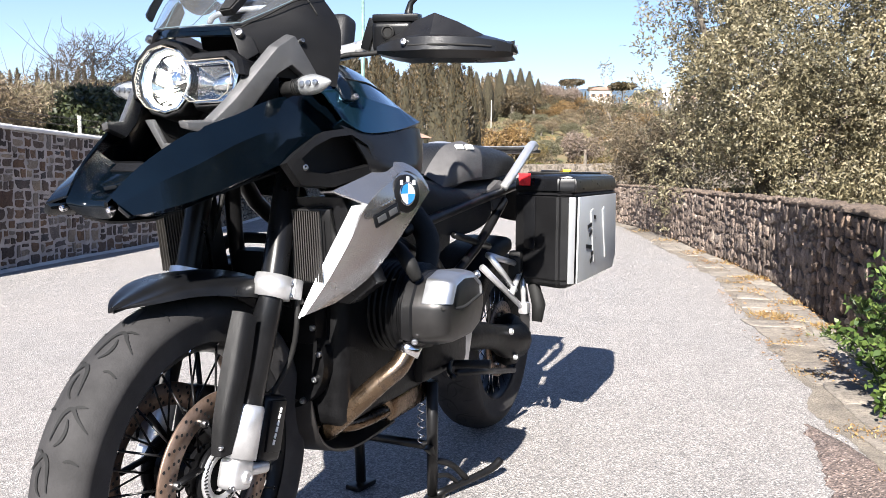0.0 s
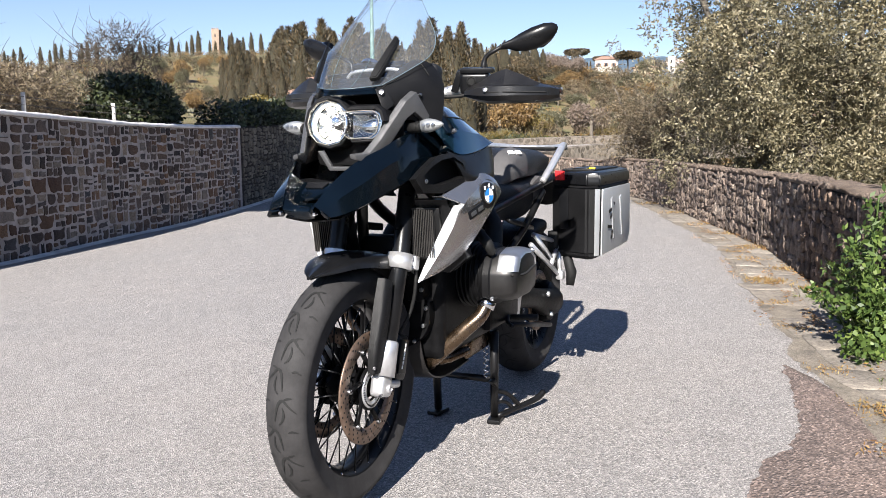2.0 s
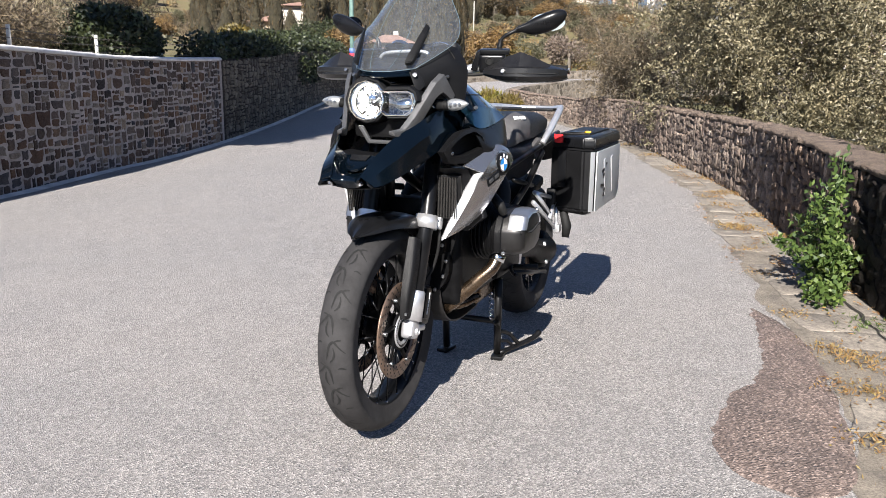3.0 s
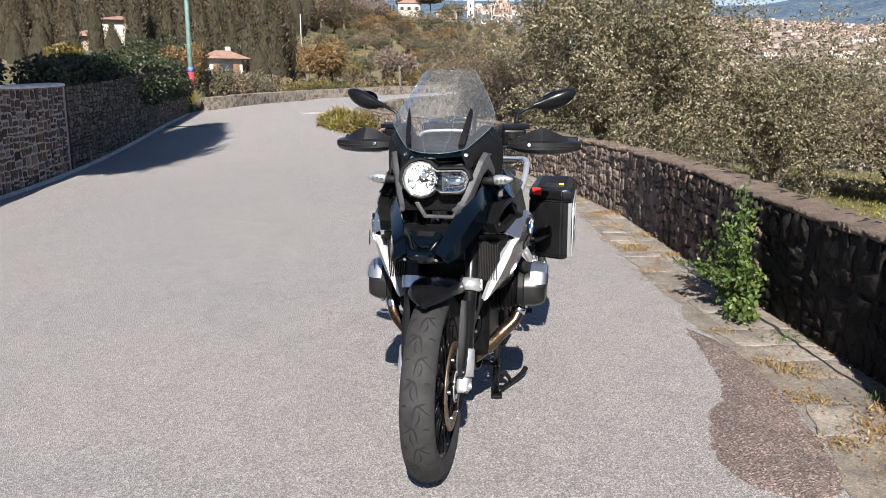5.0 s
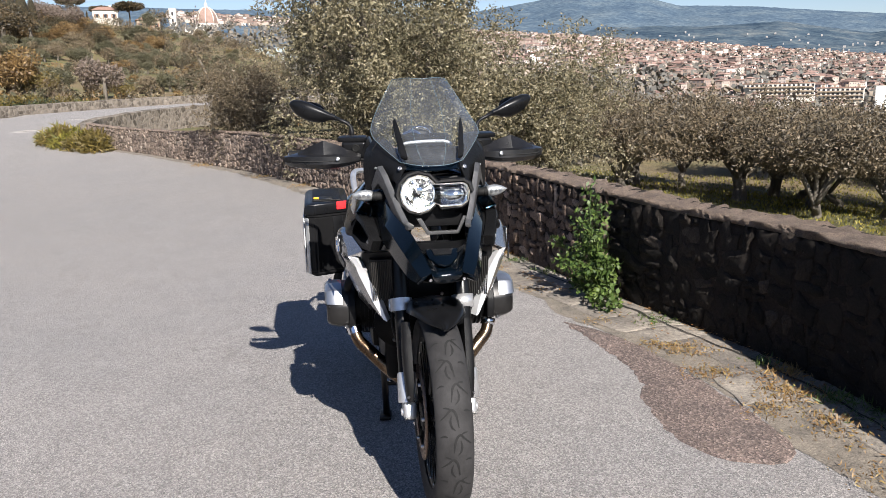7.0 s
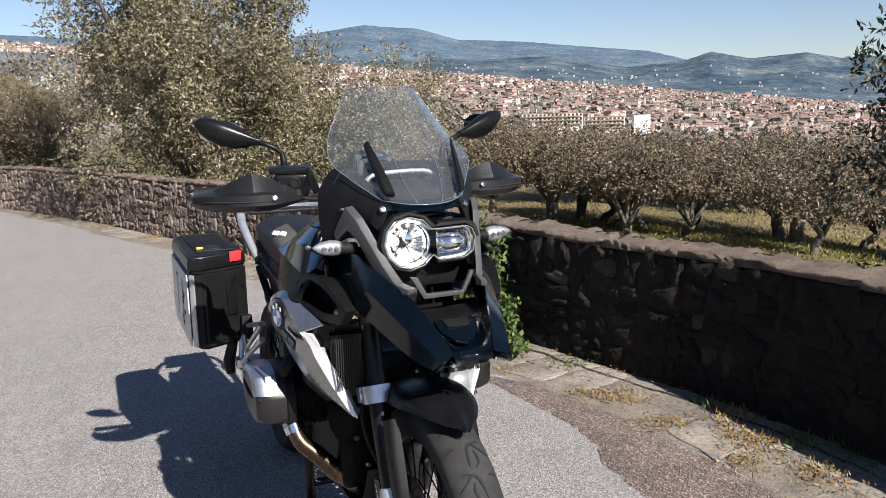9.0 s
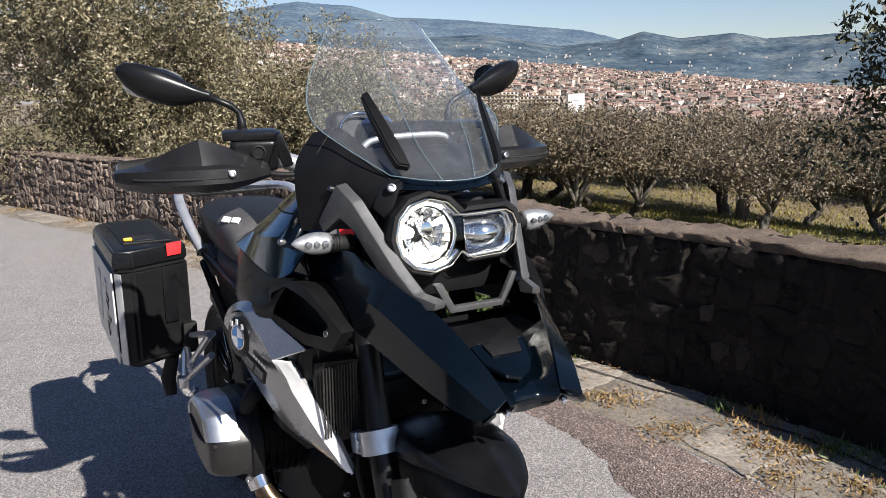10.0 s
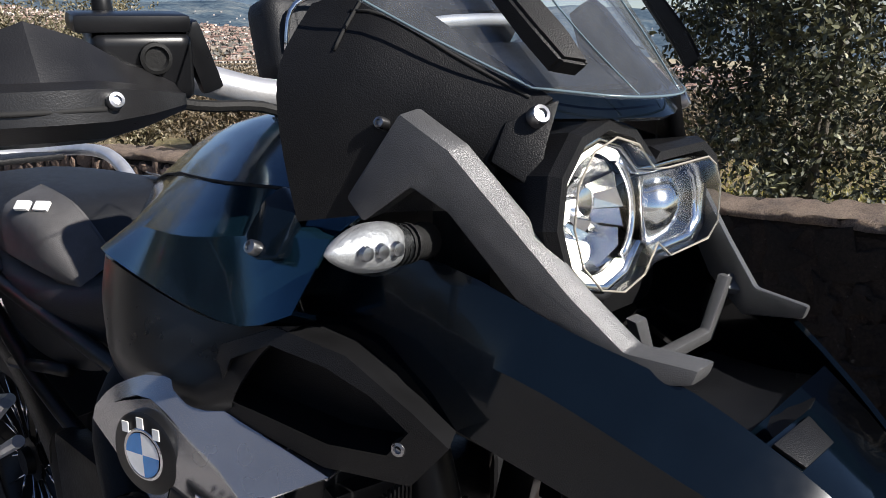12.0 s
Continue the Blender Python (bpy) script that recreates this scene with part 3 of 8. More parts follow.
def m_screen(name="tinted_windscreen", dusty=1.0):
    """A thin clear pane: mostly seen through, with a sharp reflection and a film of dust."""
    n = Nodes(name)
    clear = n.node("BsdfTransparent")
    clear.inputs[0].default_value = (0.93, 0.955, 0.97, 1)
    gloss = n.node("BsdfGlossy", Roughness=0.02)
    edge = n.node("LayerWeight", Blend=0.5)
    m = n.node("MixShader")
    n.link(n.ramp(edge.outputs["Facing"], ((0.0, (0.04, 0.04, 0.04)), (0.6, (0.08, 0.08, 0.08)), (0.9, (0.4, 0.4, 0.4)))), m.inputs[0])
    n.link(clear.outputs[0], m.inputs[1])
    n.link(gloss.outputs[0], m.inputs[2])
    dust = n.node("BsdfDiffuse")
    dust.inputs[0].default_value = (0.6, 0.62, 0.64, 1)
    speck = n.ramp(n.noise(46, 7, 0.8), ((0.50, (0.025 * dusty,) * 3), (0.80, (0.06 * dusty,) * 3)))
    m2 = n.node("MixShader")
    n.link(speck, m2.inputs[0])
    n.link(m.outputs[0], m2.inputs[1])
    n.link(dust.outputs[0], m2.inputs[2])
    n.link(m2.outputs[0], n.tree.nodes["Material Output"].inputs[0])
    return n.mat


def m_emit(name, col, strength):
    n = Nodes(name)
    n.bsdf.inputs["Emission Color"].default_value = (*col, 1)
    n.bsdf.inputs["Emission Strength"].default_value = strength
    return n.done(col, 0.3)


M_DISC, M_HEAT, M_SCREEN = m_disc(), m_heat(), m_screen()
M_REFLECTOR = m_plain("lamp_reflector", (0.78, 0.78, 0.77), 0.14, metal=1.0, vary=0.1, scale=30)
M_LENS = m_screen("clear_lamp_lens", 0.0)
M_LAMP_ON = m_emit("lit_lamp_ring", (1.0, 0.93, 0.80), 1.6)
M_BULB = m_emit("lit_bulb", (1.0, 0.95, 0.86), 4.0)
bike = thing("motorcycle", "black and silver adventure motorcycle parked on its centre stand", "motorcycle")


def wheel(center, r_out, width, rim_r, parent, front):
    """Tyre, rim, hub, spokes and brake discs, turning round the x axis."""
    hub_m = pose(*center, 0, 90, 0)
    root = new("front_wheel" if front else "rear_wheel")
    root.parent = parent
    root.matrix_world = Matrix.Identity(4)
    w = width / 2
    prof = []
    for k in range(19):
        a = -math.radians(100) + math.radians(200) * k / 18
        h = w * math.sin(a) / math.sin(math.radians(82)) if abs(a) < math.radians(82) else math.copysign(w * (1 - 0.10 * (abs(a) - math.radians(82)) / 0.31), a)
        drop = (r_out - rim_r) * (1 - math.cos(a)) * 0.52
        prof.append((r_out - drop, h))
    prof = [(rim_r - 0.004, prof[0][1] * 0.88)] + prof + [(rim_r - 0.004, prof[-1][1] * 0.88)]
    part("tyre", lathe(prof, hub_m, 72), M_TYRE, root, "worn road tyre with curved grooves", angle=70)
    # tread: hooked grooves with a spur and an inner sipe, alternating sides, and a short sipe on each shoulder
    verts, faces = [], []
    count = 14

    def on_tyre(a, h, lift=0.0020):
        u = max(-1, min(1, h / w))
        ang = math.asin(u * math.sin(math.radians(82)))
        r = r_out - (r_out - rim_r) * (1 - math.cos(ang)) * 0.52 + lift
        return Vector((center[0] + h, center[1] - r * math.cos(a), center[2] + r * math.sin(a)))

    for k in range(count):
        a0 = 2 * math.pi * k / count
        for side, turn in ((1, 0.0), (-1, math.pi / count)):
            for line, wide in ((((-0.15, 0.0), (-0.09, 0.07), (0.0, 0.13), (0.2, 0.16), (0.45, 0.12), (0.78, 0.065)), 1.0), (((0.22, 0.162), (0.40, 0.176), (0.58, 0.180)), 0.7), (((0.20, 0.11), (0.27, 0.06), (0.21, 0.01), (0.05, -0.02)), 0.8), (((0.45, -0.080), (0.60, -0.072), (0.80, -0.088)), 0.7)):
                pts = catmull([(p[0] * w, p[1] * r_out, 0) for p in line], 5)
                base = len(verts)
                for i, q in enumerate(pts):
                    d = (pts[min(i + 1, len(pts) - 1)] - pts[max(i - 1, 0)]).normalized()
                    half = wide * (0.0030 * math.sin(math.pi * (i + 0.6) / (len(pts) + 0.2)) + 0.0006)
                    for e in (-half, half):
                        verts.append(on_tyre(a0 + turn + (q.y + e * d.x) / r_out, side * (q.x - e * d.y)))
                for i in range(len(pts) - 1):
                    faces.append((base + 2 * i, base + 2 * i + 1, base + 2 * i + 3, base + 2 * i + 2))
    part("tread_groove", mesh_of("tread_groove", verts, faces, M_GROOVE, True), M_GROOVE, root)
    rw = w * 0.80
    part("rim", lathe(((rim_r + 0.008, -rw), (rim_r + 0.008, -rw + 0.006), (rim_r - 0.008, -rw + 0.010), (rim_r - 0.016, -rw * 0.5), (rim_r - 0.020, 0), (rim_r - 0.016, rw * 0.5), (rim_r - 0.008, rw - 0.010), (rim_r + 0.008, rw - 0.006), (rim_r + 0.008, rw), (rim_r + 0.002, rw), (rim_r - 0.020, rw - 0.014), (rim_r - 0.030, 0), (rim_r - 0.020, -rw + 0.014), (rim_r + 0.002, -rw), (rim_r + 0.008, -rw)), hub_m, 72), M_SATIN, root, "black spoked rim")
    part("hub", lathe(((0, -0.062), (0.030, -0.062), (0.034, -0.045), (0.052, -0.040), (0.052, -0.030), (0.030, -0.020), (0.030, 0.020), (0.052, 0.030), (0.052, 0.040), (0.034, 0.045), (0.030, 0.062), (0, 0.062)), hub_m, 32), M_ENGINE, root)
    spoke = tube(((0, 0, 0), (0, 0, 1)), 0.0021, 6)
    me = from_bm("spoke", spoke, M_CHROME if not front else M_FRAME)
    nip = []
    for k in range(40):
        a = 2 * math.pi * k / 40
        side = 1 if k % 2 else -1
        twist = 0.30 * (1 if (k // 2) % 2 else -1)
        p = Vector((center[0] + side * 0.040, center[1] + 0.050 * math.cos(a + twist), center[2] + 0.050 * math.sin(a + twist)))
        q = Vector((center[0] + side * rw * 0.78, center[1] + (rim_r - 0.010) * math.cos(a), center[2] + (rim_r - 0.010) * math.sin(a)))
        ob = new("spoke", me)
        ob.parent = root
        d = q - p
        m = d.to_track_quat("Z", "Y").to_matrix().to_4x4()
        m.translation = p
        ob.matrix_local = m @ Matrix.Diagonal((1, 1, d.length, 1))
        nip.append(q)
    bm = bmesh.new()
    for q in nip:
        bmesh.ops.create_icosphere(bm, subdivisions=1, radius=0.005, matrix=Matrix.Translation(q))
    part("spoke_nipples", bm, M_CHROME, root)["kind"] = "stuff"
    for side in ((1, -1) if front else (1,)):
        m = hub_m @ pose(0, 0, side * 0.064)
        r1, r0 = (0.156, 0.112) if front else (0.135, 0.095)
        disc = part("brake_disc", lathe(((r0, -0.0025), (r1, -0.0025), (r1, 0.0025), (r0, 0.0025), (r0, -0.0025)), m, 64), M_DISC, root, "browned drilled steel brake disc")
        bm = bmesh.new()
        for k in range(30):
            for i, rr in enumerate((0.16, 0.38, 0.62, 0.84)):
                a = 2 * math.pi * (k + 0.28 * i) / 30
                r = r0 + (r1 - r0) * rr
                for lift in (-0.0029, 0.0029):
                    bmesh.ops.create_circle(bm, cap_ends=True, segments=8, radius=0.0034, matrix=m @ pose(r * math.cos(a), r * math.sin(a), lift))
        part("drilling", bm, M_GROOVE, disc, smooth=False)["kind"] = "stuff"
        bm = lathe(((0.035, 0.002), (0.062, 0.002), (0.062, 0.010), (0.035, 0.010), (0.035, 0.002)), m, 40)
        for k in range(6):
            a = 2 * math.pi * k / 6
            part("carrier_arm", tube([m @ Vector((0.055 * math.cos(a), 0.055 * math.sin(a), 0.005)), m @ Vector((r0 * 1.03 * math.cos(a + 0.35), r0 * 1.03 * math.sin(a + 0.35), 0.004))], 0.009, 8, flat=0.5), M_ENGINE, root)
        part("disc_carrier", bm, M_ENGINE, root)
        for k in range(6):
            a = 2 * math.pi * k / 6 + 0.35
            screw(m @ Vector((r0 * 1.03 * math.cos(a), r0 * 1.03 * math.sin(a), side * 0.006)), (side, 0, 0), disc, 0.009)
    return root


front_wheel = wheel((0, -0.010, 0.369), 0.333, 0.117, 0.250, bike, True)
rear_wheel = wheel((0, 1.534, 0.335), 0.325, 0.172, 0.222, bike, False)
# slotted sensor ring
ring = pose(0.074, -0.010, 0.369, 0, 90, 0)
part("sensor_ring", lathe(((0.036, 0), (0.056, 0), (0.056, 0.004), (0.036, 0.004), (0.036, 0)), ring, 48), M_SILVER, front_wheel)
bm = bmesh.new()
for k in range(44):
    a = 2 * math.pi * k / 44
    box(ring @ Vector((0.049 * math.cos(a), 0.049 * math.sin(a), 0.0044)), (0.002, 0.008, 0.0025), 0, (-math.degrees(a) + 90, 0, 0), bm)
part("sensor_slotting", bm, M_GROOVE, front_wheel, smooth=False)

# fork legs
AX, CL, UP = Vector((0.103, -0.012, 0.369)), Vector((0.105, 0.110, 0.705)), Vector((0.105, 0.205, 1.06))


def along(a, b, t):
    return tuple(Vector(a).lerp(Vector(b), t))


both("fork_tube", tube([along(AX, CL, 0.30), along(AX, CL, 1.0), tuple(UP)], 0.0255, 20), M_SATIN, bike, "glossy black fork tube")
sleeve = tube([along(AX, CL, 0.10), along(AX, CL, 0.36), along(AX, CL, 0.375)], [0.034, 0.0315, 0.028], 18)
both("fork_foot", sleeve, M_SILVER, bike, "silver cast fork foot")
lug = box((0.100, -0.003, 0.374), (0.044, 0.058, 0.058), 0.014, (-16, 0, 0), segs=3)
box((0.107, 0.045, 0.368), (0.024, 0.075, 0.022), 0.010, (-12, 0, 0), lug, 3)
lugs = both("axle_lug", lug, M_SILVER, bike)
for s, ob in zip((1, -1), lugs):
    screw((s * 0.123, 0.000, 0.369), (s, 0, 0), ob, 0.016, M_SILVER)
    screw((s * 0.113, -0.031, 0.358), (s, -0.5, 0), ob, 0.007)
clamp = tube([along(AX, CL, 0.945), along(AX, CL, 1.065)], 0.0375, 22)
box((0.135, 0.140, 0.700), (0.022, 0.030, 0.040), 0.005, (-15, 0, 0), clamp)
for s, ob in zip((1, -1), both("fork_clamp", clamp, M_SILVER, bike, "silver fork clamp ring")):
    screw((s * 0.137, 0.124, 0.712), (s, -0.8, 0.2), ob, 0.0075)
    screw((s * 0.137, 0.120, 0.690), (s, -0.8, 0.2), ob, 0.0075)
bridge = box((0, 0.125, 0.700), (0.20, 0.075, 0.030), 0.010, (-15, 0, 0))
part("fork_bridge", bridge, M_SILVER, bike)
part("steering_yoke", box((0, 0.190, 1.020), (0.25, 0.09, 0.035), 0.012, (-15, 0, 0)), M_FRAME, bike)
# black shields ahead of the legs
shield = surf([[(0.116, 0.045, 0.66), (0.112, 0.018, 0.672), (0.090, 0.008, 0.675)], [(0.119, 0.022, 0.58), (0.115, -0.012, 0.585), (0.088, -0.020, 0.59)], [(0.117, -0.006, 0.49), (0.112, -0.040, 0.49), (0.088, -0.048, 0.49)], [(0.112, -0.028, 0.42), (0.106, -0.050, 0.42), (0.088, -0.055, 0.423)]], 0.005, inward=(0.09, 0.1, 0.55))
for s, ob in zip((1, -1), both("fork_shield", shield, M_MATTE, bike)):
    screw((s * 0.106, -0.050, 0.438), (s * 0.5, -1, 0), ob, 0.006)
# calipers behind the legs
cal = box((0.083, 0.104, 0.428), (0.056, 0.072, 0.130), 0.014, (-14, 0, 0), segs=3)
box((0.110, 0.106, 0.433), (0.012, 0.050, 0.100), 0.005, (-14, 0, 0), cal)
for s, ob in zip((1, -1), both("brake_caliper", cal, M_SATIN, bike, "black four-piston brake caliper")):
    bm = bmesh.new()
    for k in range(6):
        box((s * 0.1165, 0.094 + 0.005 * k, 0.405 + 0.0115 * k), (0.0012, 0.010, 0.006), 0, (62, 0, 0), bm)
    part("caliper_lettering", bm, M_WHITE, ob, smooth=False)
both("clutch_hose", tube([(0.255, 0.385, 1.190), (0.19, 0.350, 1.176), (0.12, 0.330, 1.168), (0.07, 0.300, 1.12)], 0.0055, 8, 5), M_RUBBER, bike)
both("brake_hose", tube([(0.085, 0.122, 0.48), (0.118, 0.150, 0.56), (0.135, 0.150, 0.66), (0.10, 0.19, 0.80), (0.06, 0.22, 1.0)], 0.0055, 8, 6), M_RUBBER, bike)

# front mudguard
rows = []
for y, z, half, drop in ((-0.190, 0.700, 0.008, 0.002), (-0.15, 0.715, 0.046, 0.010), (-0.07, 0.735, 0.082, 0.024), (0.03, 0.741, 0.095, 0.044), (0.12, 0.728, 0.092, 0.050), (0.20, 0.702, 0.085, 0.052)):
    half_row = [(0, y, z + 0.002), (half * 0.4, y, z - 0.002), (half * 0.85, y, z - 0.25 * drop), (half, y + 0.006, z - drop)]
    rows.append([(-a, b, c) for a, b, c in half_row[:0:-1]] + half_row)
part("front_mudguard", surf(rows, 0.005, inward=(0, 0, 0.3)), M_SATIN, bike, "black front mudguard")

# beak: two creased wings with a pointed prong each, and a centre plate
T = ((0.046, -0.230, 0.888), (0.064, -0.185, 0.935), (0.092, -0.105, 0.990), (0.126, -0.020, 1.026), (0.150, 0.070, 1.062), (0.176, 0.235, 1.090))
W = ((0.078, -0.242, 0.876), (0.100, -0.189, 0.907), (0.123, -0.114, 0.940), (0.150, -0.020, 0.984), (0.170, 0.070, 1.008), (0.184, 0.225, 1.030))
L = ((0.092, -0.228, 0.860), (0.108, -0.190, 0.866), (0.126, -0.115, 0.884), (0.150, -0.020, 0.916), (0.172, 0.070, 0.948), (0.186, 0.205, 0.990))
B = ((0.070, -0.205, 0.858), (0.084, -0.170, 0.856), (0.100, -0.100, 0.872), (0.128, -0.015, 0.905), (0.150, 0.070, 0.935), (0.165, 0.200, 0.975))
wing = bmesh.new()
skin(wing, [[tuple(q) for q in catmull(r, 4)] for r in (T, W, L, B)], False, False)
bmesh.ops.recalc_face_normals(wing, faces=wing.faces)
if sum((f.normal.x * f.calc_area() for f in wing.faces)) < 0:
    bmesh.ops.reverse_faces(wing, faces=wing.faces)
bmesh.ops.solidify(wing, geom=wing.faces[:], thickness=0.004)
for s, ob in zip((1, -1), both("beak_wing", wing, M_GLOSS, bike, "glossy blue-black beak panel", angle=24)):
    part("wing_edge", tube([(s * 0.186, 0.205, 0.992), (s * 0.186, 0.226, 1.030), (s * 0.178, 0.238, 1.088)], 0.004, 8), M_GLOSS, ob)
    part("beak_prong", hull_plate([(s * 0.050, -0.208, 0.882), (s * 0.078, -0.244, 0.875), (s * 0.092, -0.236, 0.860), (s * 0.074, -0.198, 0.860)], (s * -0.006, 0.004, -0.006), 0.002), M_GLOSS, ob)
plate = [[(-0.088, -0.125, 0.962), (-0.045, -0.10, 0.925), (0, -0.10, 0.922), (0.045, -0.10, 0.925), (0.088, -0.125, 0.962)],
         [(-0.066, -0.180, 0.930), (-0.038, -0.165, 0.898), (0, -0.165, 0.896), (0.038, -0.165, 0.898), (0.066, -0.180, 0.930)],
         [(-0.046, -0.222, 0.894), (-0.026, -0.206, 0.884), (0, -0.206, 0.882), (0.026, -0.206, 0.884), (0.046, -0.222, 0.894)],
         [(-0.040, -0.236, 0.876), (-0.022, -0.216, 0.870), (0, -0.214, 0.868), (0.022, -0.216, 0.870), (0.040, -0.236, 0.876)],
         [(-0.036, -0.215, 0.856), (-0.02, -0.205, 0.852), (0, -0.204, 0.850), (0.02, -0.205, 0.852), (0.036, -0.215, 0.856)]]
part("beak_nose", surf(plate, 0.005, inward=(0, -0.1, 0.8)), M_GLOSS, bike, angle=28)
part("beak_floor", surf([[(-0.10, -0.02, 0.945), (0, -0.01, 0.935), (0.10, -0.02, 0.945)], [(-0.095, -0.08, 0.945), (0, -0.07, 0.915), (0.095, -0.08, 0.945)], [(-0.088, -0.13, 0.953), (0, -0.12, 0.908), (0.088, -0.13, 0.953)]], 0.004), M_SATIN, bike)
part("nose_inlay", hull_plate([(-0.050, -0.128, 0.932), (0.050, -0.128, 0.932), (0.044, -0.160, 0.912), (0.020, -0.188, 0.898), (0.0, -0.196, 0.894), (-0.020, -0.188, 0.898), (-0.044, -0.160, 0.912)], (0, -0.002, 0.008), 0.003), M_GLOSS, bike, "raised glossy nose inlay")
part("nose_slot", hull_plate([(-0.032, -0.134, 0.938), (0.032, -0.134, 0.938), (0.026, -0.156, 0.925), (-0.026, -0.156, 0.925)], (0, -0.002, 0.003), 0.001), M_MATTE, bike)
part("beak_underside", surf([[(-0.080, -0.17, 0.852), (0, -0.18, 0.845), (0.080, -0.17, 0.852)], [(-0.126, -0.015, 0.905), (0, -0.02, 0.88), (0.126, -0.015, 0.905)], [(-0.15, 0.07, 0.93), (0, 0.06, 0.93), (0.15, 0.07, 0.93)]], 0.004), M_SATIN, bike)
for s in (1, -1):
    screw((s * 0.050, -0.232, 0.868), (0, -1, -0.2), bike, 0.007, M_CHROME)

# headlamp: round lit lamp and square lamp in one housing
def lamp_frame(x0, z0, tilt=-5):
    return pose(x0, 0.002, z0, 90 + tilt, 0, 0)


lamp = new("headlamp")
lamp.parent = bike
lamp["label"] = "lit twin headlamp, one round and one square lens"
HL = lamp_frame(0.004, 1.093) @ Matrix.Scale(0.93, 4)


def lamp_outline(g, cr=0.067):
    """Outline of both lenses together, grown by g: a twelve-sided eye and a rounded box; in the lamp's own plane."""
    pts = []
    for k in range(11):
        a = radians(30 + 30 * k)
        pts.append((-0.056 + (cr + g) * math.cos(a), (cr + g) * math.sin(a)))
    pts += [(0.020, -0.050 - g), (0.090 + g * 0.5, -0.047 - g), (0.112 + g, -0.032 - g * 0.5), (0.120 + g, 0.004), (0.112 + g, 0.026 + g * 0.5), (0.096 + g * 0.5, 0.036 + g), (0.020, 0.034 + g)]
    return pts


def lamp_ring(rings):
    bm = bmesh.new()
    skin(bm, [[HL @ Vector((x, y, z)) for x, y in lamp_outline(g)] for g, z in rings], True, False)
    return bm


hb = lamp_ring(((0.000, -0.004), (0.005, 0.000), (0.009, -0.006), (0.011, -0.030), (0.008, -0.095)))
hb.faces.new([hb.verts.new(HL @ Vector((x, y, -0.095))) for x, y in lamp_outline(0.008)])
part("lamp_housing", hb, M_MATTE, lamp, angle=25)
part("lamp_rim", lamp_ring(((-0.001, 0.000), (-0.006, 0.002), (-0.009, -0.006), (-0.010, -0.024))), M_REFLECTOR, lamp, "bright rim inside the lens", angle=25)
part("lamp_bowl", lamp_ring(((-0.010, -0.020), (-0.030, -0.060), (-0.034, -0.066))), M_SATIN, lamp)
# round reflector of flat facets, its glowing ring, and the square reflector
RD = HL @ pose(-0.056, 0, 0)
bm = bmesh.new()
gl = np.random.default_rng(77)
for k in range(18):
    a0, a1 = 2 * math.pi * k / 18, 2 * math.pi * (k + 1) / 18
    for r0, r1, z0, z1 in ((0.050, 0.034, -0.014, -0.036), (0.034, 0.014, -0.036, -0.052)):
        d = gl.uniform(-0.004, 0.004)
        vs = [bm.verts.new(RD @ Vector((r * math.cos(a), r * math.sin(a), z))) for r, a, z in ((r0, a0, z0 + d), (r0, a1, z0 - d), (r1, a1, z1 - d), (r1, a0, z1 + d))]
        bm.faces.new(vs)
part("round_reflector", bm, M_REFLECTOR, lamp, "faceted mirror bowl", smooth=False)
part("reflector_back", lathe(((0.055, -0.040), (0.020, -0.062), (0, -0.064)), RD, 24), M_CHROME, lamp)
bm = bmesh.new()
arc = [radians(55 + 250 * k / 30) for k in range(31)]
skin(bm, [[RD @ Vector((r * math.cos(a), r * math.sin(a), z)) for r, z in ((0.052, -0.002), (0.057, -0.002), (0.057, -0.010), (0.052, -0.010))] for a in arc])
bmesh.ops.recalc_face_normals(bm, faces=bm.faces)
part("glowing_ring", bm, M_LAMP_ON, lamp, "lit white ring of light")
part("ring_end", tube([RD @ Vector((0.0545 * math.cos(a), 0.0545 * math.sin(a), -0.006)) for a in (radians(-50 + 100 * k / 12) for k in range(13))], 0.0032, 8), M_CHROME, lamp)
part("bulb_shield", lathe(((0, -0.018), (0.012, -0.020), (0.014, -0.028), (0.010, -0.044)), RD @ pose(0.006, 0.010, 0), 18), M_CHROME, lamp)
part("bulb", lathe(((0, -0.022), (0.010, -0.026), (0.012, -0.045), (0, -0.050)), RD @ pose(-0.030, 0.006, 0.008), 12), M_BULB, lamp, "lit headlamp bulb")
part("bulb", lathe(((0, -0.022), (0.009, -0.026), (0.011, -0.045), (0, -0.050)), RD @ pose(-0.004, -0.032, 0.008), 12), M_BULB, lamp, "lit headlamp bulb")
SQ = HL @ pose(0.064, -0.006, 0)
sq = [(-0.044, -0.034), (0.034, -0.033), (0.044, -0.022), (0.048, 0.004), (0.042, 0.022), (0.030, 0.030), (-0.044, 0.030)]
bm = bmesh.new()
skin(bm, [[SQ @ Vector((x * k, y * k, z)) for x, y in sq] for k, z in ((1.0, -0.006), (0.93, -0.020), (0.62, -0.046), (0.30, -0.056))], True, True)
part("square_reflector", bm, M_REFLECTOR, lamp, "mirror bowl", angle=10)
bm = bmesh.new()
skin(bm, [[SQ @ Vector((x * k, y * k, z)) for x, y in sq[1:6]] for k, z in ((0.98, -0.002), (0.86, -0.002), (0.86, -0.008), (0.98, -0.008), (0.98, -0.002))], False, False)
part("square_light_guide", bm, M_CHROME, lamp)
for ky in (-0.016, 0.0, 0.016):
    part("reflector_rib", box(SQ @ Vector((-0.004, ky, -0.034)), (0.055, 0.004, 0.012), 0.001), M_CHROME, lamp)
bm = bmesh.new()
dome = []
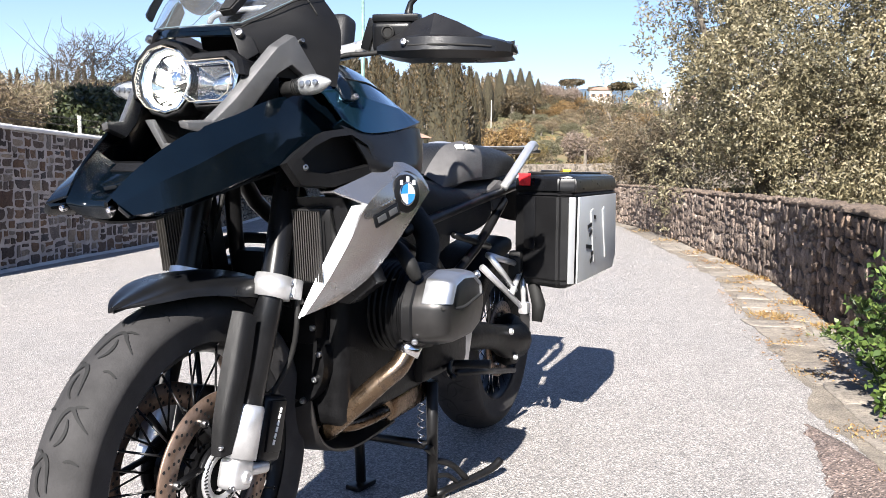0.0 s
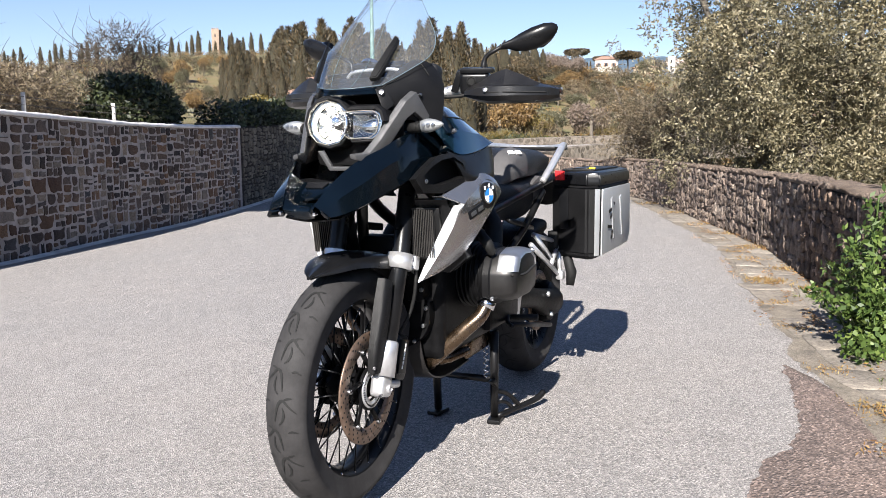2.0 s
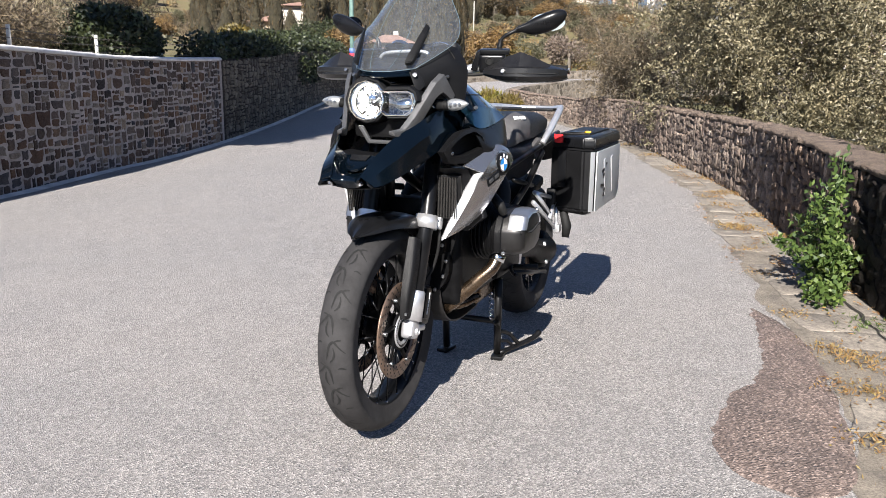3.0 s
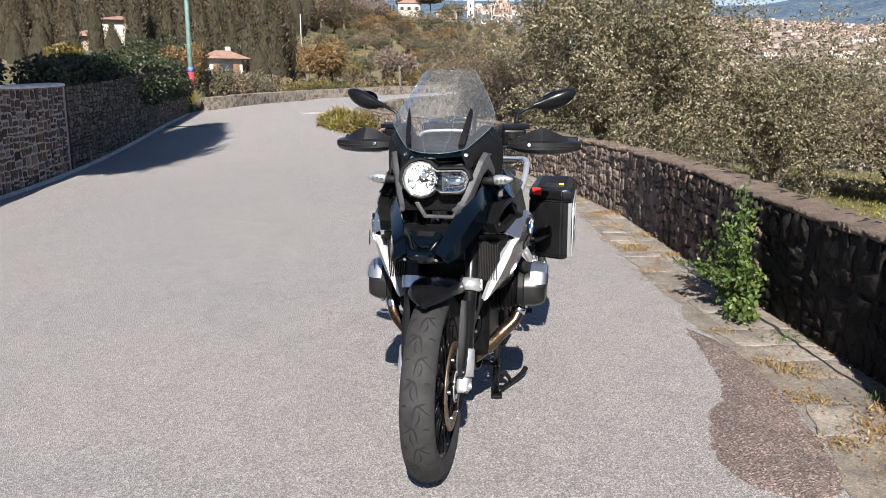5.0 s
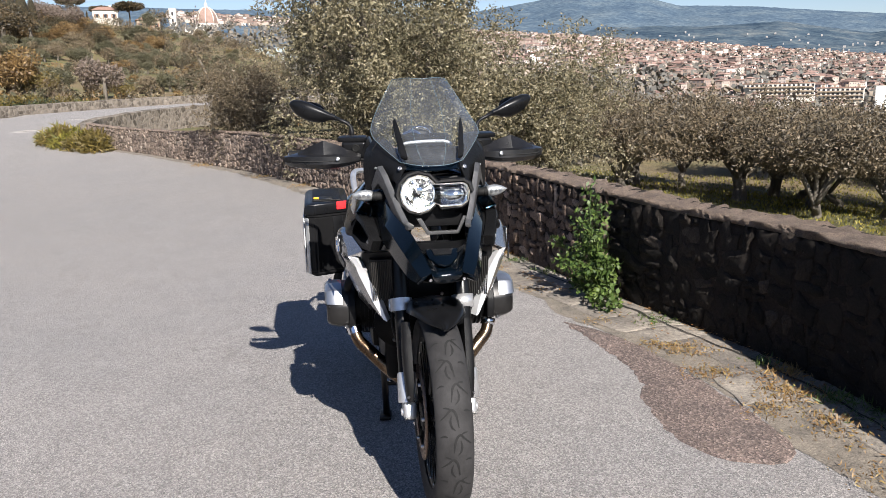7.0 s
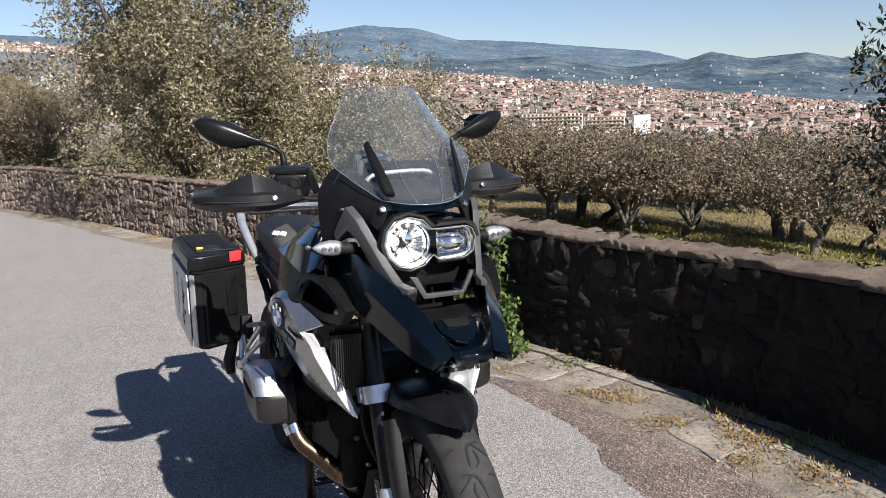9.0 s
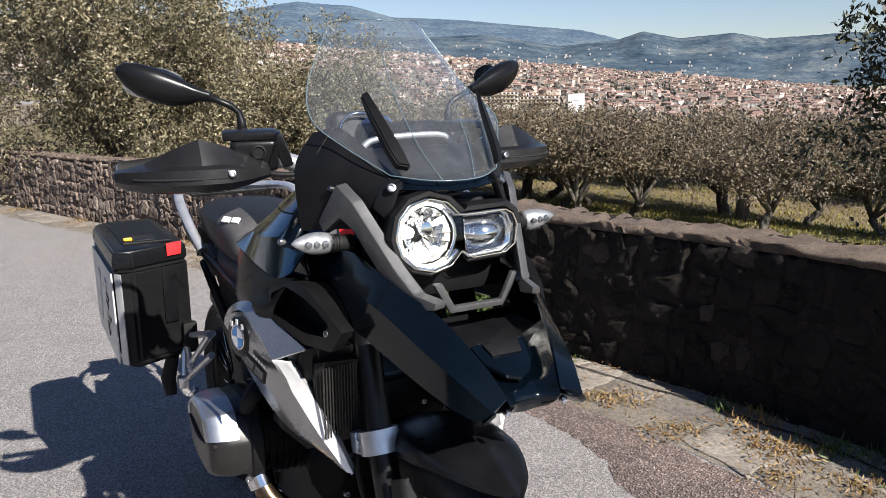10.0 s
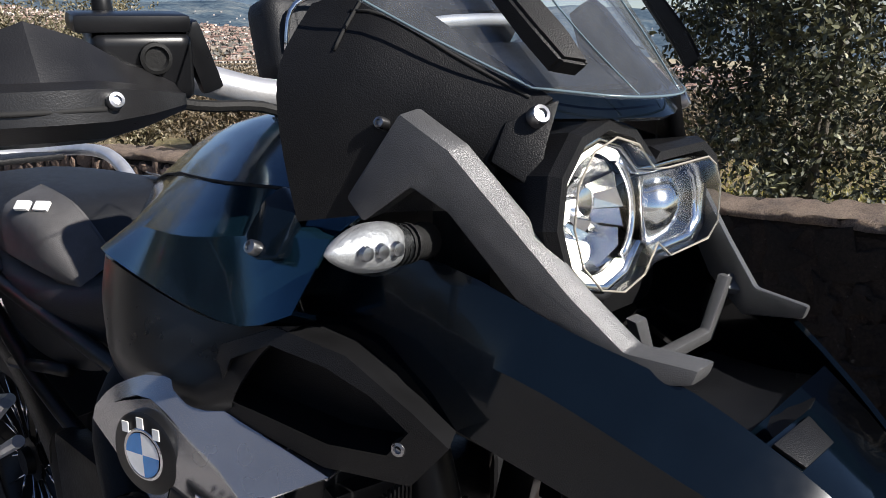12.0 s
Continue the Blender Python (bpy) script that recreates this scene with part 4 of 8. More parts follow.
for k, g, z in ((1.0, -0.002, -0.010), (1.0, -0.002, 0.016), (0.985, -0.006, 0.022), (0.80, -0.006, 0.029), (0.4, -0.006, 0.033)):
    dome.append([HL @ Vector(((x - 0.01) * k + 0.01, y * k, z)) for x, y in lamp_outline(g)])
skin(bm, dome, True, False)
bm.faces.new([bm.verts.new(p) for p in dome[-1]])
bmesh.ops.remove_doubles(bm, verts=bm.verts, dist=1e-6)
ob = part("lamp_lens", bm, M_LENS, lamp, "clear domed lens", angle=25)
ob.visible_shadow = False
part("lens_edge", tube([HL @ Vector((x, y, 0.018)) for x, y in (lamp_outline(-0.003) + lamp_outline(-0.003)[:1])], 0.0010, 6), m_plain("pale_lens_edge", (0.22, 0.20, 0.17), 0.15, vary=0.1), lamp)
bm = bmesh.new()
hood = [(g, z) for g, z in ((0.006, -0.080), (0.015, -0.070), (0.016, 0.002), (0.011, 0.012), (0.003, 0.012), (0.003, -0.010))]
skin(bm, [[HL @ Vector((*lamp_outline(g)[k % 18], z)) for g, z in hood] for k in (6, 5, 4, 3, 2, 1, 0, 17, 16, 15, 14)])
bmesh.ops.recalc_face_normals(bm, faces=bm.faces)
part("lamp_hood", bm, M_MATTE, lamp, "grained black hood over the lenses", angle=25)
part("lamp_bracket", box((0, 0.085, 1.06), (0.25, 0.07, 0.17), 0.02), M_MATTE, bike)

# grey struts beside the lamp and the U-shaped bar below it
def strut_plate():
    outer = [(0.170, 0.098, 1.176), (0.158, 0.060, 1.150), (0.124, -0.022, 1.050), (0.108, -0.058, 1.012), (0.096, -0.108, 1.008), (0.097, -0.104, 0.996), (0.113, -0.045, 0.984), (0.126, -0.006, 1.012), (0.158, 0.062, 1.104), (0.170, 0.088, 1.122), (0.186, 0.125, 1.094), (0.188, 0.142, 1.112)]
    return hull_plate(outer, (-0.018, -0.004, 0.004), 0.003)


both("lamp_strut", strut_plate(), M_STRUT, bike, "grey powder-coated strut", angle=30)
for s in (1, -1):
    screw((s * 0.170, 0.116, 1.168), (s, -0.3, 0.3), bike, 0.006)
outer_u = [(-0.062, 1.018), (-0.030, 0.966), (0.074, 0.966), (0.098, 1.020)]
inner_u = [(0.086, 1.022), (0.066, 0.976), (-0.022, 0.976), (-0.046, 1.018)]
part("nose_bar", hull_plate([(x, -0.034 - 0.10 * (z - 0.966), z) for x, z in outer_u + inner_u], (0, 0.010, 0.002), 0.0018), M_STRUT, bike, "grey U-shaped bar", angle=30)
part("bar_tab", hull_plate([(0.086, -0.036, 1.012), (0.094, -0.036, 1.024), (0.118, -0.040, 1.020), (0.112, -0.062, 1.006)], (0, 0.006, -0.006), 0.002), M_STRUT, bike)

# indicators
M_SIGNAL = m_plain("signal_reflector", (0.42, 0.42, 0.42), 0.42, metal=0.7, vary=0.2, scale=90, bump=0.5, bscale=260)
def indicator(s):
    root = new("indicator")
    root.parent = bike
    root["label"] = "clear-lens turn signal"
    st = tube([(s * 0.150, 0.095, 1.078), (s * 0.172, 0.088, 1.081), (s * 0.190, 0.085, 1.083)], [0.015, 0.013, 0.0135], 14)
    for k in range(4):
        merge(st, tube([(s * (0.174 + 0.005 * k), 0.087, 1.0815), (s * (0.176 + 0.005 * k), 0.087, 1.0816)], 0.0155, 14))
    part("stalk", st, M_RUBBER, root)
    pts, rad = [], []
    for k in range(11):
        u = k / 10
        pts.append((s * (0.190 + 0.066 * u), 0.085 - 0.008 * u, 1.083 + 0.006 * u))
        rad.append(0.0175 * math.sin(math.pi * min(1, 0.30 + 0.70 * u)) ** 0.8 + 0.001)
    part("indicator_body", tube([(p[0], p[1] + 0.004, p[2]) for p in pts], rad, 16), M_SIGNAL, root)
    ob = part("indicator_lens", tube([(p[0], p[1] - 0.003, p[2]) for p in pts], [r * 1.06 for r in rad], 16), M_LENS, root)
    ob.visible_shadow = False
    for k in range(3):
        part("indicator_led", lathe(((0, 0.002), (0.005, 0.001), (0.006, -0.003)), pose(s * (0.203 + 0.014 * k), 0.066, 1.085 + 0.001 * k, 90, 0, 0), 10), M_BOLT, root)


indicator(1)
indicator(-1)

# windscreen with its two arms
scr = [[(0, -0.022, 1.182), (0.05, -0.010, 1.184), (0.100, 0.030, 1.192)], [(0, 0.025, 1.232), (0.075, 0.042, 1.232), (0.150, 0.105, 1.238)], [(0, 0.085, 1.300), (0.085, 0.103, 1.300), (0.180, 0.168, 1.280)], [(0, 0.140, 1.362), (0.080, 0.162, 1.360), (0.160, 0.245, 1.335)], [(0, 0.182, 1.408), (0.062, 0.200, 1.408), (0.128, 0.275, 1.392)], [(0, 0.232, 1.452), (0.050, 0.246, 1.456), (0.092, 0.300, 1.452)]]
scr = [[(-x, y, z) for x, y, z in r[:0:-1]] + list(r) for r in scr]
pane = part("windscreen", surf(scr, 0.004, 5, inward=(0, 0.6, 1.2)), M_SCREEN, bike, "tall clear tinted windscreen", angle=60)
pane.visible_shadow = False
edge = catmull([r[-1] for r in scr], 5) + catmull(scr[-1][::-1], 5)[1:] + catmull([r[0] for r in scr[::-1]], 5)[1:] + catmull(scr[0], 5)[1:]
part("screen_edge", tube([tuple(v) for v in edge], 0.0011, 6), m_plain("pale_screen_edge", (0.085, 0.12, 0.14), 0.2, vary=0.1), pane)
for s in (1, -1):
    part("screen_crease", tube([(s * 0.030, -0.016, 1.184), (s * 0.046, 0.030, 1.233), (s * 0.052, 0.092, 1.301), (s * 0.048, 0.148, 1.363), (s * 0.040, 0.190, 1.405), (s * 0.034, 0.254, 1.455)], 0.0008, 5, 4), bpy.data.materials["pale_screen_edge"], pane)
arm = [[(0.080, 0.004, 1.200), (0.098, 0.016, 1.204), (0.098, 0.030, 1.194), (0.080, 0.018, 1.190)], [(0.084, 0.020, 1.224), (0.104, 0.036, 1.226), (0.104, 0.050, 1.216), (0.084, 0.034, 1.213)], [(0.097, 0.083, 1.290), (0.112, 0.095, 1.288), (0.112, 0.106, 1.280), (0.097, 0.094, 1.281)], [(0.106, 0.112, 1.322), (0.113, 0.122, 1.312), (0.113, 0.128, 1.308), (0.106, 0.120, 1.316)]]
bm = bmesh.new()
skin(bm, [[(x, y - 0.012, z + 0.008) for x, y, z in r] for r in arm])
bmesh.ops.bevel(bm, geom=bm.edges[:], offset=0.0025, segments=2, affect="EDGES")
both("screen_arm", bm, M_MATTE, bike, "black screen arm", angle=30)

def on_patch(grid, a, b):
    """A point of a panel's skin: a counts the rows, b the places along a row."""
    cols = [catmull([grid[r][c] for r in range(len(grid))], 20)[int(round(a * 20))] for c in range(len(grid[0]))]
    return catmull(cols, 20)[int(round(b * 20))]


# side fairings round the instruments
fair = [[(0.088, 0.020, 1.184), (0.108, 0.075, 1.222), (0.140, 0.140, 1.266), (0.172, 0.192, 1.258)],
        [(0.108, 0.030, 1.168), (0.140, 0.085, 1.188), (0.176, 0.145, 1.215), (0.202, 0.198, 1.212)],
        [(0.120, 0.045, 1.140), (0.152, 0.095, 1.150), (0.186, 0.150, 1.160), (0.208, 0.195, 1.160)],
        [(0.122, 0.060, 1.100), (0.152, 0.105, 1.100), (0.184, 0.150, 1.095), (0.204, 0.185, 1.090)]]
both("side_fairing", surf(fair, 0.005, 4, inward=(0, 0.2, 1.15)), M_MATTE, bike, "grained black side fairing", angle=35)
both("fairing_tongue", hull_plate([(0.086, 0.014, 1.184), (0.118, 0.040, 1.168), (0.128, 0.046, 1.140), (0.112, 0.014, 1.118), (0.100, 0.016, 1.150)], (-0.006, 0.012, -0.002), 0.003), M_MATTE, bike)
for s in (1, -1):
    screw((s * 0.103, 0.022, 1.172), (s * 0.35, -1, 0.5), bike, 0.010)
    # shallow seams that lie in the fairing's skin
    for name, way in (("fairing_seam", [(0.42, 0.25 + 0.18 * k) for k in range(12)]), ("fairing_joint", [(0.02 + 0.1 * k, 2.2) for k in range(10)])):
        pts = [on_patch(fair, a, b) for a, b in way]
        part(name, tube([(s * (p.x + 0.0004), p.y - 0.0002, p.z + 0.0004) for p in pts], 0.0014, 6), M_GROOVE, bike)
part("cowl_lip", surf([[(-0.10, 0.025, 1.170), (0, -0.020, 1.166), (0.10, 0.025, 1.170)], [(-0.10, 0.040, 1.188), (0, -0.005, 1.184), (0.10, 0.040, 1.188)]], 0.004), M_GLOSS, bike)
dash = [[(-0.09, 0.06, 1.190), (0, 0.03, 1.190), (0.09, 0.06, 1.190)], [(-0.13, 0.13, 1.205), (0, 0.12, 1.205), (0.13, 0.13, 1.205)], [(-0.14, 0.20, 1.225), (0, 0.20, 1.225), (0.14, 0.20, 1.225)], [(-0.14, 0.225, 1.15), (0, 0.23, 1.15), (0.14, 0.225, 1.15)]]
part("instrument_cowl", surf(dash, 0.004), M_MATTE, bike)
part("instrument_panel", box((0, 0.215, 1.235), (0.17, 0.03, 0.075), 0.010, (35, 0, 0)), M_SATIN, bike)
part("gauge_face", lathe(((0, 0.002), (0.034, 0.002), (0.037, 0.005), (0.037, -0.01)), pose(-0.04, 0.225, 1.252, -55, 0, 0), 24), M_CHROME, bike)
part("cross_bar", tube([(-0.090, 0.175, 1.226), (-0.060, 0.172, 1.243), (0.060, 0.172, 1.246), (0.090, 0.175, 1.230)], 0.006, 10, 4), M_SILVER, bike, "silver device bar behind the screen")

# handlebar, controls, guards and mirrors
part("handlebar", tube([(-0.46, 0.500, 1.190), (-0.24, 0.420, 1.206), (-0.17, 0.392, 1.200), (-0.09, 0.362, 1.180), (0.09, 0.362, 1.180), (0.17, 0.392, 1.200), (0.24, 0.420, 1.206), (0.46, 0.500, 1.190)], [0.011, 0.012, 0.016, 0.016, 0.016, 0.016, 0.012, 0.011], 14, 5), M_SILVER, bike, "tapered silver handlebar")
both("grip", tube([(0.285, 0.437, 1.208), (0.30, 0.442, 1.206), (0.445, 0.495, 1.192), (0.452, 0.498, 1.191)], [0.019, 0.0165, 0.0165, 0.020], 14), M_RUBBER, bike)
ctl = box((0.222, 0.395, 1.215), (0.088, 0.062, 0.062), 0.012, (8, 0, 14), segs=3)
box((0.232, 0.385, 1.252), (0.100, 0.046, 0.016), 0.005, (8, 0, 14), ctl)
box((0.170, 0.388, 1.222), (0.022, 0.052, 0.068), 0.006, (8, 20, 14), ctl)
for s, ob in zip((1, -1), both("control_block", ctl, M_SATIN, bike, "black bar control housing")):
    part("bar_cap", lathe(((0, 0.004), (0.009, 0.004), (0.011, 0.007), (0.014, 0.006), (0.014, -0.004)), pose(s * 0.222, 0.362, 1.220, 98, 0, s * 14), 20), M_RUBBER, ob)
both("lever", tube([(0.215, 0.365, 1.195), (0.27, 0.372, 1.190), (0.36, 0.405, 1.184), (0.425, 0.440, 1.182)], [0.009, 0.0075, 0.006, 0.008], 8, 4, flat=0.6), M_SILVER, bike)
rows = []
for x, y, zt, lip in ((0.205, 0.345, 1.206, 0.35), (0.250, 0.326, 1.214, 0.75), (0.290, 0.318, 1.236, 1.0), (0.335, 0.318, 1.250, 1.0), (0.380, 0.334, 1.232, 1.0), (0.425, 0.364, 1.208, 0.95), (0.458, 0.402, 1.196, 0.8), (0.472, 0.430, 1.190, 0.6)):
    mid = 1.183
    rows.append([(x - 0.004, y + 0.055, zt - 0.006), (x, y + 0.030, zt), (x + 0.001, y + 0.006, mid + 0.020 * lip), (x + 0.002, y - 0.014 * lip, mid + 0.014 * lip), (x + 0.002, y - 0.016 * lip, mid - 0.012 * lip), (x + 0.001, y, mid - 0.026 * lip), (x - 0.003, y + 0.034, mid - 0.032 * lip)])
for s, ob in zip((1, -1), both("hand_guard", surf(rows, 0.005, 1, inward=(0.34, 0.6, 1.19)), m_plain("worn_guard_plastic", (0.0095, 0.0093, 0.0098), 0.30, vary=0.3, scale=14, bump=0.15, bscale=700, spec=0.4), bike, "black plastic hand guard", angle=24)):
    screw((s * 0.289, 0.302, 1.187), (s * 0.1, -1, 0.2), ob, 0.009)
    part("guard_groove", tube([(s * 0.296, 0.303, 1.181), (s * 0.36, 0.309, 1.181), (s * 0.42, 0.343, 1.181), (s * 0.448, 0.374, 1.181)], 0.0022, 8, 4), M_GROOVE, ob)
for s in (1, -1):
    mir = new("mirror")
    mir.parent = bike
    mir["label"] = "black rear-view mirror on a bent stem"
    part("mirror_stem", tube([(s * 0.229, 0.440, 1.236), (s * 0.230, 0.443, 1.275), (s * 0.234, 0.444, 1.293), (s * 0.247, 0.444, 1.305), (s * 0.300, 0.445, 1.330)], [0.012, 0.009, 0.0065, 0.0065, 0.0065], 12), M_FRAME, mir)
    part("mirror_boot", tube([(s * 0.229, 0.440, 1.232), (s * 0.2295, 0.441, 1.262)], [0.0125, 0.0095], 14), M_RUBBER, mir)
    rings = []
    for u, hw, hh in ((0.0, 0.010, 0.010), (0.08, 0.012, 0.0125), (0.17, 0.012, 0.016), (0.30, 0.017, 0.027), (0.5, 0.023, 0.0365), (0.7, 0.025, 0.0385), (0.86, 0.020, 0.032), (0.96, 0.011, 0.020), (1.0, 0.004, 0.009)):
        c = Vector((s * (0.285 + 0.160 * u), 0.444 + 0.050 * u, 1.325 + 0.045 * u))
        t = Vector((s * 0.28, 0, 1)).normalized()
        b = Vector((s * 0.45, -1, 0)).normalized()
        rings.append([c + t * hh * (math.sin(a) + 0.10 * math.cos(2 * a)) + b * hw * math.cos(a) for a in (2 * math.pi * k / 16 for k in range(16))])
    bm = bmesh.new()
    skin(bm, rings)
    bmesh.ops.recalc_face_normals(bm, faces=bm.faces)
    part("mirror_shell", bm, M_SATIN, mir)
    c = Vector((s * 0.378, 0.503, 1.352))
    bm = bmesh.new()
    bm.faces.new([bm.verts.new(c + Vector((s * 0.060 * math.cos(a) * 0.91, 0.060 * math.cos(a) * 0.35 + 0.006, 0.030 * math.sin(a)))) for a in (2 * math.pi * k / 24 for k in range(24))])
    part("mirror_glass", bm, m_plain("mirror_silver", (0.85, 0.86, 0.88), 0.08, 1.0, 0.02), mir, smooth=False)
pouch = box((0.015, 0.470, 1.235), (0.11, 0.06, 0.10), 0.022, (-12, 0, 0), segs=4)
part("bar_pouch", pouch, M_SEAT, bike, "black zipped pouch on the bar")
part("pouch_zip", tube([(-0.030, 0.436, 1.225), (-0.022, 0.434, 1.268), (0.01, 0.430, 1.284), (0.050, 0.434, 1.270), (0.058, 0.436, 1.225)], 0.003, 6, 4), M_CHROME, bike)

# tank: creased along a seam, a shoulder and the lower edge
TANK = ((0.155, 1.112, 0.150, 1.100, 0.195, 1.078, 0.236, 1.026), (0.215, 1.148, 0.186, 1.112, 0.226, 1.078, 0.246, 1.006), (0.30, 1.162, 0.200, 1.112, 0.240, 1.068, 0.251, 1.010), (0.38, 1.165, 0.184, 1.108, 0.236, 1.064, 0.254, 1.022), (0.445, 1.158, 0.166, 1.104, 0.224, 1.058, 0.258, 1.038), (0.47, 1.152, 0.158, 1.100, 0.212, 1.054, 0.236, 1.030), (0.54, 1.136, 0.136, 1.090, 0.172, 1.046, 0.184, 1.000), (0.62, 1.100, 0.112, 1.070, 0.138, 1.030, 0.145, 0.975), (0.72, 1.035, 0.084, 1.015, 0.105, 0.985, 0.112, 0.940))
bm = surf([[(-r[2], r[0], r[3]) for r in TANK], [(-r[2] * 0.6, r[0], r[1] - 0.010) for r in TANK], [(0, r[0], r[1]) for r in TANK], [(r[2] * 0.6, r[0], r[1] - 0.010) for r in TANK], [(r[2], r[0], r[3]) for r in TANK]], 0.005, 4, inward=(0, 0.4, 0.9))
part("fuel_tank", bm, M_BLUE, bike, "midnight blue-black fuel tank", angle=60)
bm = bmesh.new()
skin(bm, [[tuple(q) for q in catmull(line, 3)] for line in ([(r[2] + 0.001, r[0], r[3] - 0.003) for r in TANK], [(r[4], r[0], r[5]) for r in TANK], [(r[6], r[0], r[7]) for r in TANK], [(r[6] - 0.03, r[0] + 0.01, r[7] - 0.014) for r in TANK])], False, False)
bmesh.ops.recalc_face_normals(bm, faces=bm.faces)
if sum(f.normal.x * f.calc_area() for f in bm.faces) < 0:
    bmesh.ops.reverse_faces(bm, faces=bm.faces)
bmesh.ops.solidify(bm, geom=bm.faces[:], thickness=0.004)
both("tank_panel", bm, M_BLUE, bike, "creased midnight blue tank side panel", angle=24)
both("tank_seam", tube([(r[2] + 0.001, r[0], r[3] - 0.001) for r in TANK[1:-1]], 0.0013, 6, 3), M_GROOVE, bike)
part("fuel_cap", lathe(((0, 0.010), (0.040, 0.010), (0.046, 0.006), (0.048, -0.004)), pose(0, 0.38, 1.166, -3, 0, 0), 28), M_SATIN, bike)
both("tank_lug", hull_plate([(0.196, 0.215, 1.116), (0.210, 0.222, 1.106), (0.232, 0.222, 1.078), (0.240, 0.198, 1.064), (0.230, 0.178, 1.066), (0.204, 0.186, 1.098)], (-0.012, 0, -0.004), 0.004), M_GLOSS, bike)
for s in (1, -1):
    screw((s * 0.236, 0.200, 1.072), (s, -0.2, 0.5), bike, 0.008)
# air scoops and matt side covers below the tank
cover = [[(0.232, 0.155, 1.016), (0.245, 0.24, 1.003), (0.250, 0.32, 1.008), (0.253, 0.42, 1.024), (0.232, 0.50, 1.020), (0.165, 0.60, 0.985)],
         [(0.242, 0.195, 0.985), (0.260, 0.26, 0.970), (0.268, 0.34, 0.968), (0.264, 0.43, 0.972), (0.236, 0.51, 0.968), (0.172, 0.61, 0.935)],
         [(0.254, 0.225, 0.936), (0.272, 0.26, 0.932), (0.276, 0.33, 0.930), (0.270, 0.42, 0.928), (0.230, 0.50, 0.910), (0.180, 0.60, 0.890)],
         [(0.220, 0.240, 0.905), (0.235, 0.28, 0.890), (0.245, 0.34, 0.882), (0.240, 0.43, 0.876), (0.210, 0.50, 0.866), (0.160, 0.60, 0.855)]]
both("side_cover", surf(cover, 0.005, 4, inward=(0, 0.35, 0.93)), M_SATIN, bike, "matt black side cover", angle=50)
scoop = bmesh.new()
outer = [(0.198, 0.026, 0.944), (0.209, 0.050, 0.967), (0.224, 0.106, 1.002), (0.237, 0.175, 1.012), (0.253, 0.235, 0.988), (0.262, 0.258, 0.938), (0.250, 0.222, 0.922), (0.226, 0.140, 0.900), (0.206, 0.060, 0.905)]
inner = [(0.207, 0.056, 0.952), (0.216, 0.084, 0.974), (0.229, 0.122, 0.992), (0.240, 0.178, 0.999), (0.251, 0.220, 0.980), (0.256, 0.238, 0.944), (0.242, 0.205, 0.936), (0.224, 0.132, 0.924), (0.210, 0.078, 0.928)]
deep = [(x - 0.060, y + 0.030, z) for x, y, z in inner]
back = [(x - 0.030, y + 0.022, z - 0.004) for x, y, z in outer]
skin(scoop, [back, outer, [(x + 0.004, y - 0.002, z) for x, y, z in inner], deep], True, True)
bmesh.ops.recalc_face_normals(scoop, faces=scoop.faces)
for s, ob in zip((1, -1), both("air_scoop", scoop, M_MATTE, bike, "black air scoop", angle=30)):
    screw((s * 0.208, 0.066, 0.936), (s, -0.4, 0.1), ob, 0.008)

# silver radiator shrouds with round badges
SHROUD = (((0.289, 0.300, 0.932), (0.302, 0.350, 0.918), (0.305, 0.395, 0.889)),
          ((0.273, 0.184, 0.868), (0.292, 0.260, 0.860), (0.290, 0.352, 0.838)),
          ((0.241, 0.180, 0.804), (0.262, 0.228, 0.792), (0.266, 0.295, 0.769)),
          ((0.204, 0.157, 0.724), (0.224, 0.196, 0.720), (0.235, 0.250, 0.712)),
          ((0.165, 0.129, 0.652), (0.174, 0.158, 0.658), (0.187, 0.205, 0.667)))
LEAD = ((0.247, 0.168, 0.862), (0.214, 0.168, 0.806), (0.180, 0.147, 0.724), (0.154, 0.124, 0.648))
BEVEL = (((0.226, 0.134, 0.893), (0.250, 0.218, 0.922), (0.276, 0.296, 0.950), (0.297, 0.350, 0.934), (0.303, 0.392, 0.902)), ((0.273, 0.184, 0.868), (0.280, 0.232, 0.895), (0.289, 0.300, 0.932), (0.302, 0.350, 0.918), (0.305, 0.395, 0.889)))


def shroud():
    """Side face from the top to the tip, bright strip along the leading edge, and a sloping upper facet."""
    bm = surf(SHROUD, 0.005, 3, inward=(0.1, 0.4, 0.8))
    surf(BEVEL, 0.005, 3, bm, inward=(0.1, 0.4, 0.7))
    surf([[(x - 0.035, y + 0.012, z - 0.002) for x, y, z in BEVEL[0]], BEVEL[0]], 0.004, 3, bm, inward=(0.1, 0.4, 0.7))
    return bm


def shroud_edge():
    bm = surf([LEAD, [r[0] for r in SHROUD[1:]]], 0.005, 3, inward=(0.1, 0.4, 0.8))
    return surf([LEAD, [(x - 0.014, y + 0.030, z) for x, y, z in LEAD]], 0.004, 3, bm, inward=(0.3, 0.4, 0.8))


